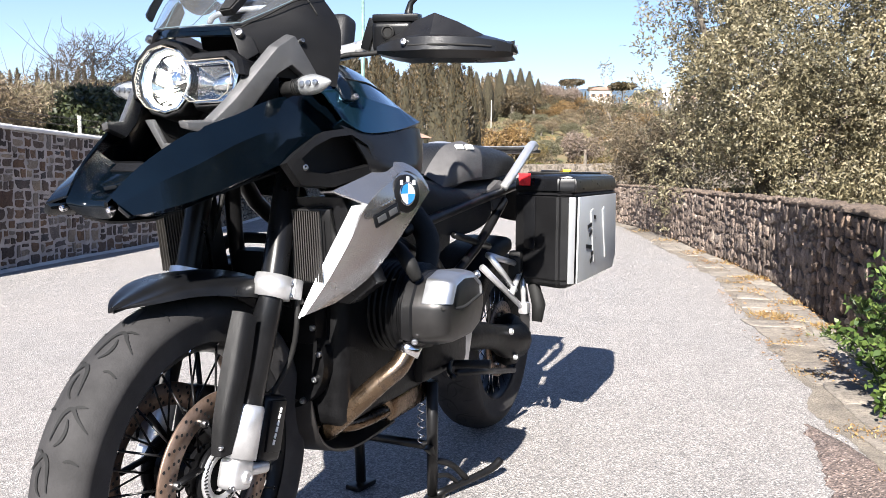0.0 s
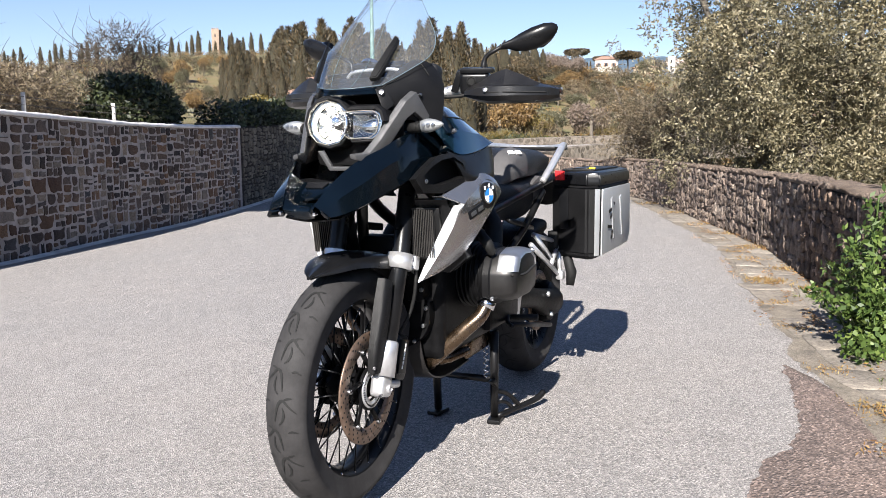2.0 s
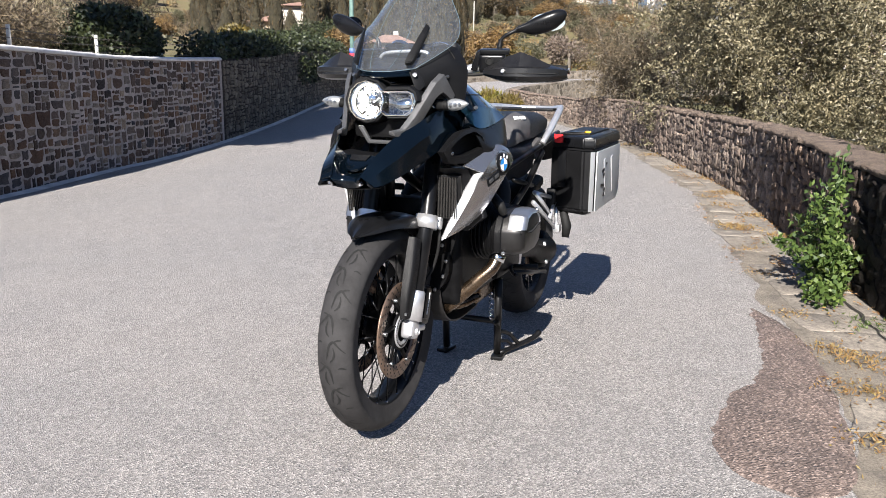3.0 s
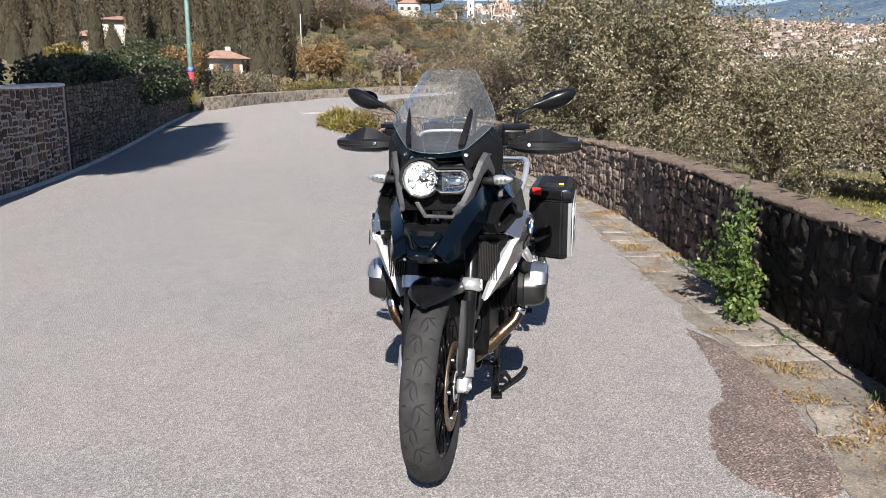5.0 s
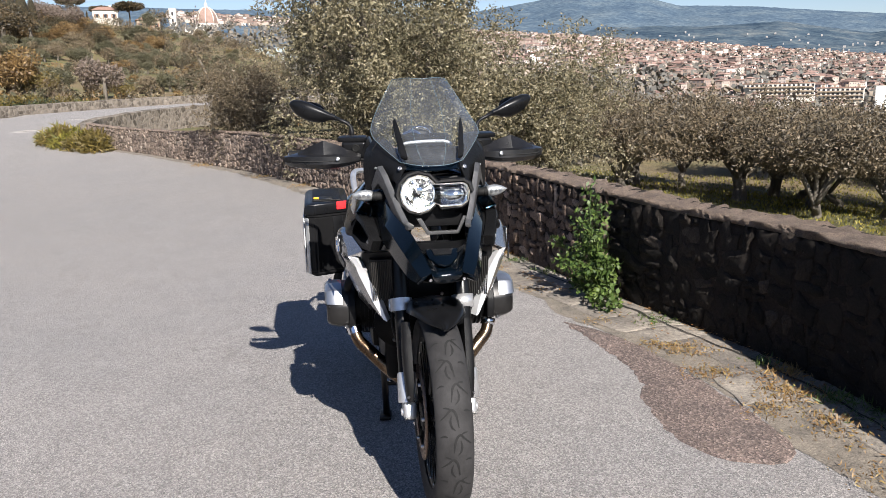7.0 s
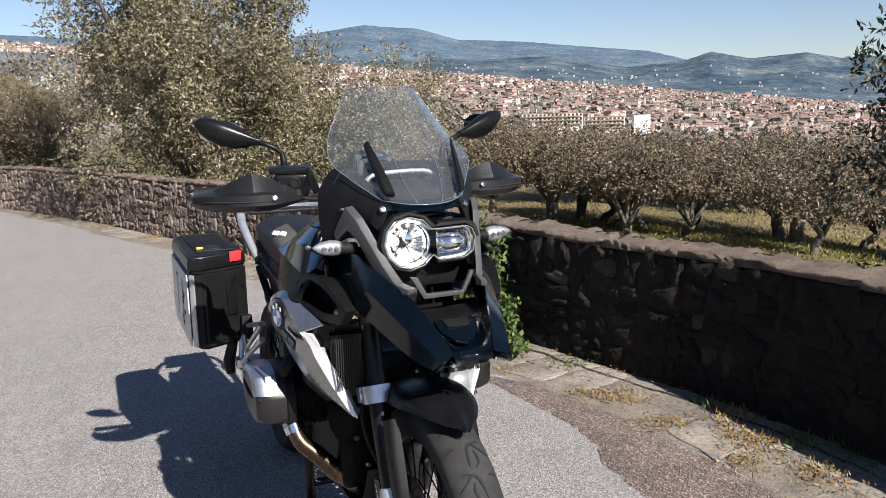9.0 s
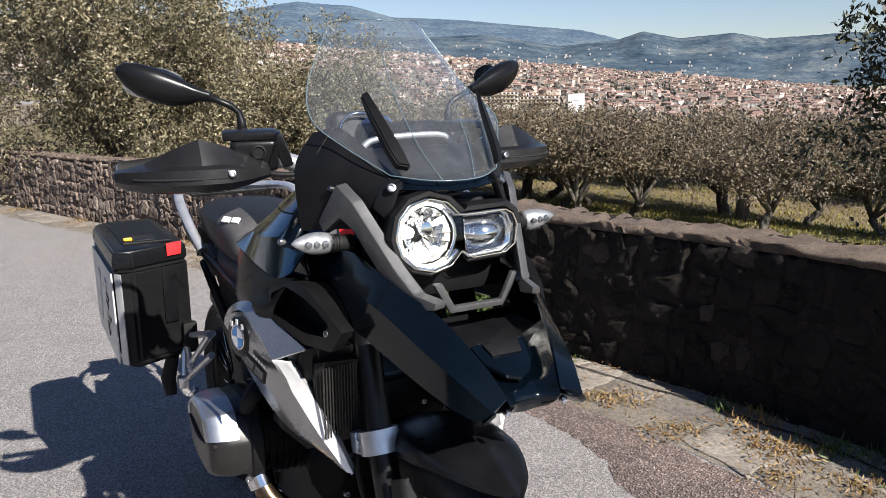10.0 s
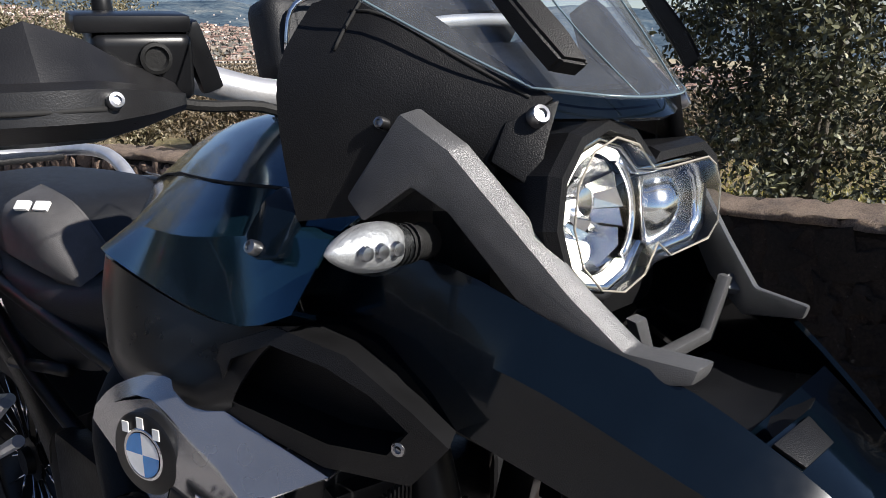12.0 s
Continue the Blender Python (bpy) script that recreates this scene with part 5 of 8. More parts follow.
shrouds = both("radiator_shroud", shroud(), M_ALU, bike, "silver radiator shroud", angle=32)
# Leading strip brighter than the shroud: the sun on it is in the colour.
M_SUNLIT_EDGE = m_plain("sunlit_shroud_silver", (0.66, 0.66, 0.67), 0.36, metal=0.45, vary=0.1, scale=9)
edges = both("shroud_edge", shroud_edge(), M_SUNLIT_EDGE, bike, "silver leading edge of the shroud, coloured as sunlit", angle=32)
for s, ob, strip in zip((1, -1), shrouds, edges):
    strip.parent = ob
    n = Vector((s * 0.965, -0.26, 0.02)).normalized()
    up = (Vector((0, 0, 1)) - n * n.z).normalized()
    rt = up.cross(n)
    m = Matrix((rt, up, n)).transposed().to_4x4()
    m.translation = Vector((s * 0.300, 0.296, 0.886))
    badge = part("badge", lathe(((0, 0.003), (0.036, 0.003), (0.0385, 0.001), (0.0385, -0.014)), m, 36), M_SATIN, ob, "round black badge with blue and white quarters")
    part("badge_ring", lathe(((0.021, 0.0034), (0.0225, 0.0046), (0.024, 0.0034)), m, 36), M_CHROME, badge)
    for q in range(4):
        bm = bmesh.new()
        pts = [m @ Vector((0, 0, 0.0042))] + [m @ Vector((0.0205 * math.cos(a), 0.0205 * math.sin(a), 0.0042)) for a in np.linspace(q * math.pi / 2, (q + 1) * math.pi / 2, 8)]
        bm.faces.new([bm.verts.new(p) for p in pts])
        part("badge_quarter", bm, M_BADGE_BLUE if q % 2 else M_WHITE, badge, smooth=False)
    for a in (50, 90, 130):
        part("badge_mark", box((0, 0, 0), (0.008, 0.010, 0.0008), 0), M_WHITE, badge, smooth=False).matrix_local = m @ pose(0.0295 * math.cos(radians(a)), 0.0295 * math.sin(radians(a)), 0.0038)
    # model plate: a dark slanted plate with pale bars, and a row of small bars
    mm = m.copy()
    mm.translation = Vector((s * 0.288, 0.226, 0.846))
    mm = mm @ pose(0, 0, 0, 0, 0, s * 20)
    plate = part("model_plate", box((0, 0, 0), (0.074, 0.026, 0.004), 0.0035, segs=3), M_SATIN, ob, "dark slanted plate with grey bars")
    plate.matrix_local = mm @ pose(0, 0, 0.005)
    for dx in (-0.017, 0.017):
        part("model_mark", box((0, 0, 0), (0.024, 0.012, 0.003), 0.001), M_STRUT, plate).matrix_local = pose(dx, 0, 0.0022)
    for k in range(5):
        part("model_letter", box((0, 0, 0), (0.006, 0.006, 0.0015), 0.0005), M_CHROME, ob).matrix_local = mm @ pose(-0.006 + 0.009 * k, 0.021, 0.006)
# radiators
# Fins are coloured dark for the shade behind the shrouds.
M_FIN = m_plain("shade_dark_radiator_fin", (0.026, 0.024, 0.022), 0.6, metal=0.4, vary=0.3)
for s in (1, -1):
    rad = part("radiator", box((s * 0.155, 0.170, 0.785), (0.095, 0.028, 0.150), 0.004, (8, 0, s * 12)), M_FRAME, bike, "finned radiator core")
    for k in range(15):
        part("fin", box((s * (0.113 + 0.006 * k), 0.1515 - 0.0013 * k + 0.003, 0.785), (0.0022, 0.006, 0.138), 0, (8, 0, s * 12)), M_FIN, rad)
    part("radiator_duct", hull_plate([(s * 0.10, 0.15, 0.88), (s * 0.225, 0.17, 0.88), (s * 0.24, 0.28, 0.70), (s * 0.20, 0.24, 0.66), (s * 0.10, 0.20, 0.68)], (0, 0.05, 0), 0.004), M_SATIN, bike)

# engine
part("engine_block", box((0, 0.53, 0.55), (0.30, 0.46, 0.36), 0.035, segs=3), M_ENGINE, bike, "dark engine casing")
eng = tube([(-0.10, 0.29, 0.60), (-0.10, 0.27, 0.60)], 0.09, 20)
merge(eng, tube([(0.02, 0.30, 0.52), (0.02, 0.262, 0.52)], 0.105, 28))
merge(eng, box((0, 0.285, 0.66), (0.22, 0.06, 0.20), 0.02))
part("front_cover", eng, M_ENGINE, bike)
for x, z in ((0.055, 0.70), (0.075, 0.655), (0.10, 0.60), (0.115, 0.545), (0.105, 0.49), (0.075, 0.44), (0.04, 0.415), (-0.09, 0.69), (-0.11, 0.62), (-0.12, 0.54), (-0.09, 0.46)):
    screw((x, 0.258, z), (0.2, -1, 0), bike, 0.0085)
both("gearbox_side", box((0.15, 0.80, 0.52), (0.05, 0.30, 0.26), 0.02), M_ENGINE, bike)
cylb = tube([(0.14, 0.505, 0.615), (0.255, 0.500, 0.625)], 0.098, 24)
for k in range(6):
    both("cooling_fin", tube([(0.150 + 0.015 * k, 0.504, 0.617), (0.1545 + 0.015 * k, 0.504, 0.617)], 0.106, 24), M_ENGINE, bike)
both("cylinder", cylb, M_ENGINE, bike, "finned boxer cylinder")
head = bmesh.new()
prof = [(0.0, 1.0), (0.60, 1.0), (0.86, 0.93), (0.97, 0.85), (1.0, 0.76)]
shape = [(-0.124, -0.056), (-0.127, 0.012), (-0.096, 0.064), (-0.034, 0.078), (0.056, 0.072), (0.112, 0.044), (0.122, -0.010), (0.100, -0.058), (0.040, -0.080), (-0.070, -0.080)]
shape = [tuple(Vector(a).lerp(Vector(b), u)) for a, b in zip(shape, shape[1:] + shape[:1]) for u in (0.08, 0.5, 0.92)]
rings = [[Vector((0.250 + 0.103 * u, 0.505 + a * k, 0.627 + b * k + 0.004 * u)) for a, b in shape] for u, k in prof]
skin(head, rings)
bmesh.ops.recalc_face_normals(head, faces=head.faces)
heads = both("cylinder_head", head, m_plain("grey_head_cover", (0.026, 0.025, 0.025), 0.36, metal=0.6, vary=0.2, scale=20), bike, "rounded grey cylinder head cover", angle=35)
top_edge = [q for q in shape if q[1] > 0.012 and abs(q[0]) < 0.128]
lid = surf([[(0.254 + 0.103 * u, 0.495 + a * k * 0.92, 0.631 + b * k * 1.03 + 0.004 * u) for a, b in top_edge] for u, k in ((0.40, 1.0), (0.60, 1.0), (0.86, 0.94), (0.97, 0.86), (1.01, 0.77))], 0.005, 2, inward=(0.2, 0.5, 0.6))
for s, ob, hd in zip((1, -1), both("head_cover_plate", lid, m_plain("head_cover_aluminium", (0.40, 0.41, 0.43), 0.32, metal=0.9, vary=0.15, scale=12), bike, "silver cover plate"), heads):
    screw((s * 0.284, 0.372, 0.566), (s * 0.4, -1, 0), hd, 0.009)
    screw((s * 0.336, 0.600, 0.690), (s, 0, 0.6), hd, 0.012)
    part("cover_groove", tube([(s * 0.342, 0.385, 0.640), (s * 0.3545, 0.47, 0.632), (s * 0.355, 0.53, 0.640), (s * 0.351, 0.60, 0.648)], 0.004, 8, 4), M_GROOVE, hd)
band = bmesh.new()
skin(band, [[Vector((x, 0.505 + a * k, 0.627 + b * k)) for a, b in shape] for x, k in ((0.246, 1.02), (0.250, 1.05), (0.270, 1.05), (0.274, 1.01))])
bmesh.ops.recalc_face_normals(band, faces=band.faces)
both("head_flange", band, M_MATTE, bike, "black flange round the head cover", angle=30)
both("spark_lead", tube([(0.275, 0.40, 0.700), (0.262, 0.385, 0.735), (0.215, 0.42, 0.765), (0.15, 0.48, 0.76)], [0.013, 0.018, 0.014, 0.012], 10, 4), M_RUBBER, bike)
both("intake_tube", tube([(0.20, 0.60, 0.68), (0.18, 0.66, 0.76), (0.12, 0.70, 0.82)], 0.030, 14, 4), M_RUBBER, bike)
# exhaust headers
hdr = tube([(0.255, 0.405, 0.545), (0.240, 0.385, 0.505), (0.205, 0.365, 0.470), (0.150, 0.345, 0.415), (0.105, 0.340, 0.375), (0.070, 0.365, 0.348), (0.055, 0.44, 0.335), (0.060, 0.60, 0.330)], [0.021, 0.023, 0.024, 0.0245, 0.027, 0.028, 0.026, 0.025], 16, 5)
both("exhaust_header", hdr, M_HEAT, bike, "heat-browned exhaust header pipe")
both("header_flange", tube([(0.256, 0.410, 0.552), (0.250, 0.400, 0.530)], 0.028, 14), M_CHROME, bike)
both("exhaust_link", tube([(0.060, 0.385, 0.345), (0.115, 0.42, 0.352), (0.150, 0.50, 0.362)], [0.020, 0.018, 0.014], 12, 4), M_HEAT, bike)
part("skid_plate", surf([[(-0.09, 0.27, 0.44), (0, 0.262, 0.44), (0.09, 0.27, 0.44)], [(-0.10, 0.30, 0.34), (0, 0.29, 0.335), (0.10, 0.30, 0.34)], [(-0.10, 0.42, 0.290), (0, 0.42, 0.285), (0.10, 0.42, 0.290)], [(-0.09, 0.66, 0.285), (0, 0.66, 0.28), (0.09, 0.66, 0.285)]], 0.005), m_plain("scuffed_skid_plate", (0.012, 0.011, 0.011), 0.5, metal=0.2, vary=0.4, scale=12), bike)
part("collector", box((0, 0.72, 0.335), (0.22, 0.22, 0.09), 0.03, segs=3), M_HEAT, bike)

# frame, subframe and brackets
fr = bmesh.new()
for s in (1, -1):
    tube([(s * 0.06, 0.20, 1.00), (s * 0.12, 0.36, 0.86), (s * 0.135, 0.62, 0.74), (s * 0.13, 0.84, 0.66), (s * 0.12, 0.86, 0.45)], 0.019, 10, 4, fr)
    tube([(s * 0.06, 0.20, 0.98), (s * 0.10, 0.26, 0.80), (s * 0.11, 0.30, 0.66)], 0.018, 10, 3, fr)
    tube([(s * 0.13, 0.62, 0.78), (s * 0.15, 0.95, 0.83), (s * 0.16, 1.35, 0.88), (s * 0.14, 1.62, 0.90)], 0.014, 10, 3, fr)
    tube([(s * 0.13, 0.84, 0.60), (s * 0.15, 1.06, 0.70), (s * 0.16, 1.28, 0.84)], 0.014, 10, 3, fr)
    tube([(s * 0.15, 0.90, 0.755), (s * 0.15, 1.17, 0.700)], 0.011, 8, 0, fr)
tube([(-0.15, 1.30, 0.86), (0.15, 1.30, 0.86)], 0.012, 8, 0, fr)
part("frame", fr, M_FRAME, bike, "black tubular frame")
brk = bmesh.new()
for a, b in (((0.235, 0.900, 0.668), (0.262, 1.170, 0.520)), ((0.215, 1.010, 0.690), (0.255, 1.130, 0.575)), ((0.205, 1.020, 0.690), (0.245, 1.225, 0.640)), ((0.245, 1.225, 0.640), (0.265, 1.180, 0.520)), ((0.255, 1.090, 0.570), (0.245, 1.225, 0.640))):
    tube([a, b], [0.010, 0.008], 8, 0, brk)
merge(brk, box((0.268, 1.178, 0.516), (0.030, 0.036, 0.036), 0.008))
both("peg_bracket", brk, M_SILVER, bike, "silver trellis footrest bracket")
both("pillion_peg", tube([(0.285, 1.210, 0.590), (0.300, 1.225, 0.520), (0.298, 1.215, 0.470)], [0.018, 0.022, 0.016], 12), M_RUBBER, bike)
both("rider_peg", tube([(0.17, 0.865, 0.400), (0.27, 0.880, 0.405)], [0.014, 0.018], 10, flat=0.7), M_RUBBER, bike)
both("heel_plate", hull_plate([(0.165, 0.93, 0.50), (0.170, 1.00, 0.47), (0.170, 0.97, 0.385), (0.165, 0.92, 0.40)], (-0.006, 0, 0), 0.003), M_SILVER, bike)
part("gear_lever", tube([(0.16, 0.87, 0.42), (0.19, 0.78, 0.40), (0.23, 0.72, 0.40)], 0.008, 8, 3), M_FRAME, bike)
# shaft drive and rear fork
part("swing_arm", tube([(0.10, 0.86, 0.46), (0.115, 1.05, 0.44), (0.12, 1.30, 0.39), (0.115, 1.46, 0.345), (0.10, 1.55, 0.335)], [0.045, 0.048, 0.042, 0.060, 0.075], 16, 4), M_ENGINE, bike, "dark single-sided shaft drive arm")
part("final_drive", lathe(((0, 0.05), (0.05, 0.05), (0.085, 0.03), (0.095, 0.0), (0.085, -0.03)), pose(0.095, 1.534, 0.335, 0, 90, 0), 28), M_ENGINE, bike)
part("torque_rod", tube([(0.155, 0.92, 0.36), (0.150, 1.44, 0.25)], 0.010, 8), M_FRAME, bike)
for at in ((0.165, 1.36, 0.40), (0.158, 1.43, 0.30), (0.160, 0.98, 0.47)):
    screw(at, (1, 0, 0), bike, 0.014, M_SILVER)
part("rear_shock", tube([(0.02, 0.92, 0.48), (0.02, 1.02, 0.76)], 0.035, 12), M_RUBBER, bike)
part("hugger", surf([[(-0.10, 1.22, 0.46), (-0.08, 1.20, 0.54), (0.08, 1.20, 0.54), (0.10, 1.22, 0.46)], [(-0.10, 1.36, 0.60), (-0.08, 1.34, 0.66), (0.08, 1.34, 0.66), (0.10, 1.36, 0.60)], [(-0.10, 1.54, 0.66), (-0.08, 1.54, 0.70), (0.08, 1.54, 0.70), (0.10, 1.54, 0.66)]], 0.004), M_MATTE, bike)
part("tail", surf([[(-0.11, 1.30, 0.88), (0, 1.30, 0.92), (0.11, 1.30, 0.88)], [(-0.10, 1.60, 0.90), (0, 1.60, 0.94), (0.10, 1.60, 0.90)], [(-0.08, 1.78, 0.86), (0, 1.80, 0.88), (0.08, 1.78, 0.86)], [(-0.08, 1.82, 0.76), (0, 1.86, 0.74), (0.08, 1.82, 0.76)]], 0.006), M_MATTE, bike)

# centre stand
cs = bmesh.new()
for s in (1, -1):
    tube([(s * 0.125, 0.815, 0.355), (s * 0.118, 0.835, 0.18), (s * 0.115, 0.845, 0.022)], [0.017, 0.016, 0.015], 10, 0, cs)
    merge(cs, box((s * 0.118, 0.850, 0.010), (0.050, 0.085, 0.016), 0.005, (0, 0, s * 8)))
tube([(-0.117, 0.836, 0.165), (0.117, 0.836, 0.165)], 0.013, 10, 0, cs)
merge(cs, hull_plate([(0.112, 0.815, 0.175), (0.112, 0.780, 0.172), (0.120, 0.815, 0.145)], (0.02, 0, 0), 0.003))
part("centre_stand", cs, M_FRAME, bike, "black centre stand, down")
lv = tube([(0.125, 0.850, 0.022), (0.175, 0.965, 0.030), (0.215, 1.050, 0.042), (0.232, 1.085, 0.062)], [0.011, 0.011, 0.012, 0.013], 10, 3)
tube([(0.120, 0.838, 0.125), (0.150, 0.900, 0.095), (0.172, 0.955, 0.040)], [0.010, 0.009, 0.010], 8, 4, lv)
tube([(0.120, 0.842, 0.075), (0.145, 0.885, 0.068), (0.158, 0.925, 0.035)], 0.007, 8, 4, lv)
part("stand_lever", lv, M_FRAME, bike)
for s in (1, -1):
    bm = bmesh.new()
    pts = [(s * 0.100 + 0.009 * math.cos(k * 0.9), 0.80 + 0.009 * math.sin(k * 0.9), 0.36 - 0.0032 * k) for k in range(56)]
    part("stand_spring", tube(pts, 0.0022, 5), M_CHROME, bike)

# seats and grab rails
rows = []
for y, w, z, side in ((0.66, 0.085, 0.975, 0.10), (0.74, 0.105, 0.945, 0.14), (0.84, 0.135, 0.915, 0.155), (0.96, 0.155, 0.905, 0.155), (1.08, 0.160, 0.905, 0.145), (1.20, 0.150, 0.915, 0.13), (1.27, 0.135, 0.93, 0.10)):
    half = [(0, y, z), (w * 0.55, y, z - 0.004), (w * 0.9, y, z - 0.024), (w, y, z - 0.065), (w * 0.92, y + 0.01, z - side)]
    rows.append([(-a, b, c) for a, b, c in half[:0:-1]] + half)
part("rider_seat", surf(rows, 0.006, 4, inward=(0, 1, 0.7)), M_SEAT, bike, "black rider seat", angle=70)
rows = []
for y, w, z, low in ((0.885, 0.120, 0.925, 0.880), (0.925, 0.138, 0.975, 0.885), (0.985, 0.148, 1.004, 0.90), (1.08, 0.152, 1.014, 0.905), (1.20, 0.150, 1.016, 0.91), (1.34, 0.142, 1.012, 0.92), (1.47, 0.128, 1.004, 0.93), (1.54, 0.10, 0.985, 0.93)):
    half = [(0, y, z), (w * 0.6, y, z - 0.004), (w * 0.92, y, z - 0.026), (w, y, (z + low) / 2), (w * 0.97, y, low)]
    rows.append([(-a, b, c) for a, b, c in half[:0:-1]] + half)
pil = part("pillion_seat", surf(rows, 0.006, 4, inward=(0, 1.2, 0.8)), M_SEAT, bike, "black pillion seat with grey band", angle=70)
for s in (1, -1):
    grid = []
    for y, w, z, low in ((0.872, 0.121, 0.918, 0.875), (0.905, 0.134, 0.958, 0.882), (0.955, 0.149, 0.998, 0.893), (1.02, 0.156, 1.014, 0.902), (1.08, 0.158, 1.020, 0.908)):
        lo, cut = (low + z) / 2 - 0.012, 0.60
        grid.append([(s * w * cut, y, z + 0.001), (s * w * 0.64, y, z - 0.002), (s * w * 0.95, y, z - 0.024), (s * w * 1.02, y, lo), (s * w * 1.0, y + 0.006, low + 0.008)])
    part("seat_band", surf(grid, 0.003, 4, inward=(0, 1.2, 0.8)), M_SEATGREY, pil, "grey seat band", angle=70)
    n = Vector((s * 0.62, -0.35, 0.70)).normalized()
    up = (Vector((0, 0, 1)) - n * n.z).normalized()
    mk = Matrix((up.cross(n), up, n)).transposed().to_4x4()
    mk.translation = Vector((s * 0.136, 1.000, 1.000))
    for dx in (-0.018, 0.018):
        part("seat_mark", box((0, 0, 0), (0.026, 0.017, 0.006), 0.0012), M_WHITE, pil, "pale printed bar").matrix_local = mk @ pose(dx, 0, 0)
both("seat_corner", hull_plate([(0.158, 1.15, 0.875), (0.163, 1.23, 0.905), (0.163, 1.31, 0.890), (0.160, 1.29, 0.835), (0.156, 1.20, 0.810)], (-0.02, 0, 0), 0.004), M_SEATGREY, bike)
rail = tube([(0.170, 1.245, 0.880), (0.185, 1.33, 0.945), (0.190, 1.42, 1.000), (0.180, 1.50, 1.022), (0.150, 1.62, 1.020), (0.090, 1.70, 1.012), (0.0, 1.72, 1.010)], [0.014, 0.015, 0.015, 0.014, 0.014, 0.014, 0.014], 12, 5)
both("grab_rail", rail, M_SILVER, bike, "silver grab rail")
part("luggage_rack", hull_plate([(-0.13, 1.56, 1.004), (0.13, 1.56, 1.004), (0.12, 1.80, 1.000), (-0.12, 1.80, 1.000)], (0, 0, 0.014), 0.005), M_MATTE, bike)
part("tail_lamp", box((0, 1.855, 0.845), (0.14, 0.03, 0.05), 0.012), M_RED, bike)

# panniers: each a thing of its own, hung on the machine
def pannier(s):
    root = thing("pannier", "black and silver side case hung on the motorcycle", "side case", group="side cases")
    x0, x1, y0, y1, z0, z1 = 0.222, 0.425, 1.155, 1.745, 0.585, 0.925

    def tri(x, y, z):
        return (s * x, y, z)

    bm = bmesh.new()
    rings = []
    for z, d in ((z0, 0.022), (z0 + 0.020, 0.004), (0.74, 0.0), (z1 - 0.060, -0.002), (z1 - 0.056, 0.003)):
        rings.append([tri(x0, y0 + 0.055 + d, z), tri(x1 - 0.045, y0 - 0.02 + d, z), tri(x1 - d, y0 - 0.005 + d, z), tri(x1 - d, y1 - 0.05, z), tri(x1 - 0.05, y1 - d, z), tri(x0, y1 - d, z)])
    skin(bm, rings)
    bmesh.ops.recalc_face_normals(bm, faces=bm.faces)
    bmesh.ops.bevel(bm, geom=[e for e in bm.edges if e.calc_face_angle(0) > 0.3], offset=0.008, segments=2, affect="EDGES")
    part("case_shell", bm, M_MATTE, root, angle=30)
    bm = bmesh.new()
    rings = []
    for z, d in ((z1 - 0.054, -0.003), (z1 - 0.030, -0.005), (z1 - 0.008, 0.002), (z1, 0.022)):
        rings.append([tri(x0 + max(d, 0), y0 + 0.055 + d, z), tri(x1 - 0.045, y0 - 0.02 + d, z), tri(x1 - d, y0 - 0.005 + d, z), tri(x1 - d, y1 - 0.05, z), tri(x1 - 0.05, y1 - d, z), tri(x0 + max(d, 0), y1 - d, z)])
    skin(bm, rings)
    bmesh.ops.recalc_face_normals(bm, faces=bm.faces)
    bmesh.ops.bevel(bm, geom=[e for e in bm.edges if e.calc_face_angle(0) > 0.3], offset=0.005, segments=2, affect="EDGES")
    lid = part("case_lid", bm, M_SATIN, root, angle=30)
    part("lid_panel", box(tri(0.325, 1.42, z1 + 0.003), (0.13, 0.42, 0.008), 0.003), M_MATTE, lid)
    part("lid_latch", box(tri(0.330, 1.255, z1 + 0.007), (0.060, 0.085, 0.010), 0.003), M_SATIN, lid)
    part("lid_tab", box(tri(0.372, 1.250, z1 + 0.011), (0.024, 0.016, 0.008), 0.003), M_YELLOW, lid, "yellow lock tab")
    panel = [(x1 + 0.004, y0 + 0.008, z0 + 0.018), (x1 + 0.004, y0 + 0.012, z1 - 0.066), (x1 + 0.004, y1 - 0.07, z1 - 0.066), (x1 + 0.004, y1 - 0.055, z0 + 0.060), (x1 + 0.004, y1 - 0.10, z0 + 0.018)]
    part("case_panel", hull_plate([tri(*p) for p in panel], (s * 0.006, 0, 0), 0.003), M_CASE_ALU, root, "silver outer panel")
    part("panel_edge", hull_plate([tri(x1 - 0.002, y0 + 0.004, z0 + 0.018), tri(x1 - 0.002, y0 + 0.006, z1 - 0.066), tri(x1 - 0.016, y0 - 0.014, z1 - 0.066), tri(x1 - 0.016, y0 - 0.014, z0 + 0.018)], (s * 0.004, -0.004, 0), 0.002), M_CASE_ALU, root)
    for k in range(2):
        part("panel_rib", box(tri(x1 + 0.011, 1.34 + 0.16 * k, 0.735), (0.006, 0.030, 0.17), 0.003, (18, 0, 0)), M_CASE_ALU, root)
    bm = bmesh.new()
    for k in range(7):
        box(tri(x1 + 0.0125, 1.32 + 0.035 * math.sin(k * 2.4), 0.66 + 0.022 * k), (0.002, 0.03 + 0.02 * (k % 3), 0.012), 0, (20 - 13 * (k % 4), 0, 0), bm)
    part("panel_sticker", bm, M_SATIN, root, "dark unreadable sticker marks", smooth=False)
    part("reflector", hull_plate([tri(0.236, y0 + 0.042, z1 + 0.001), tri(0.282, y0 + 0.020, z1 + 0.001), tri(0.282, y0 + 0.020, z1 - 0.036), tri(0.240, y0 + 0.040, z1 - 0.036)], (0, -0.006, 0.001), 0.002), M_RED, root, "red reflector")
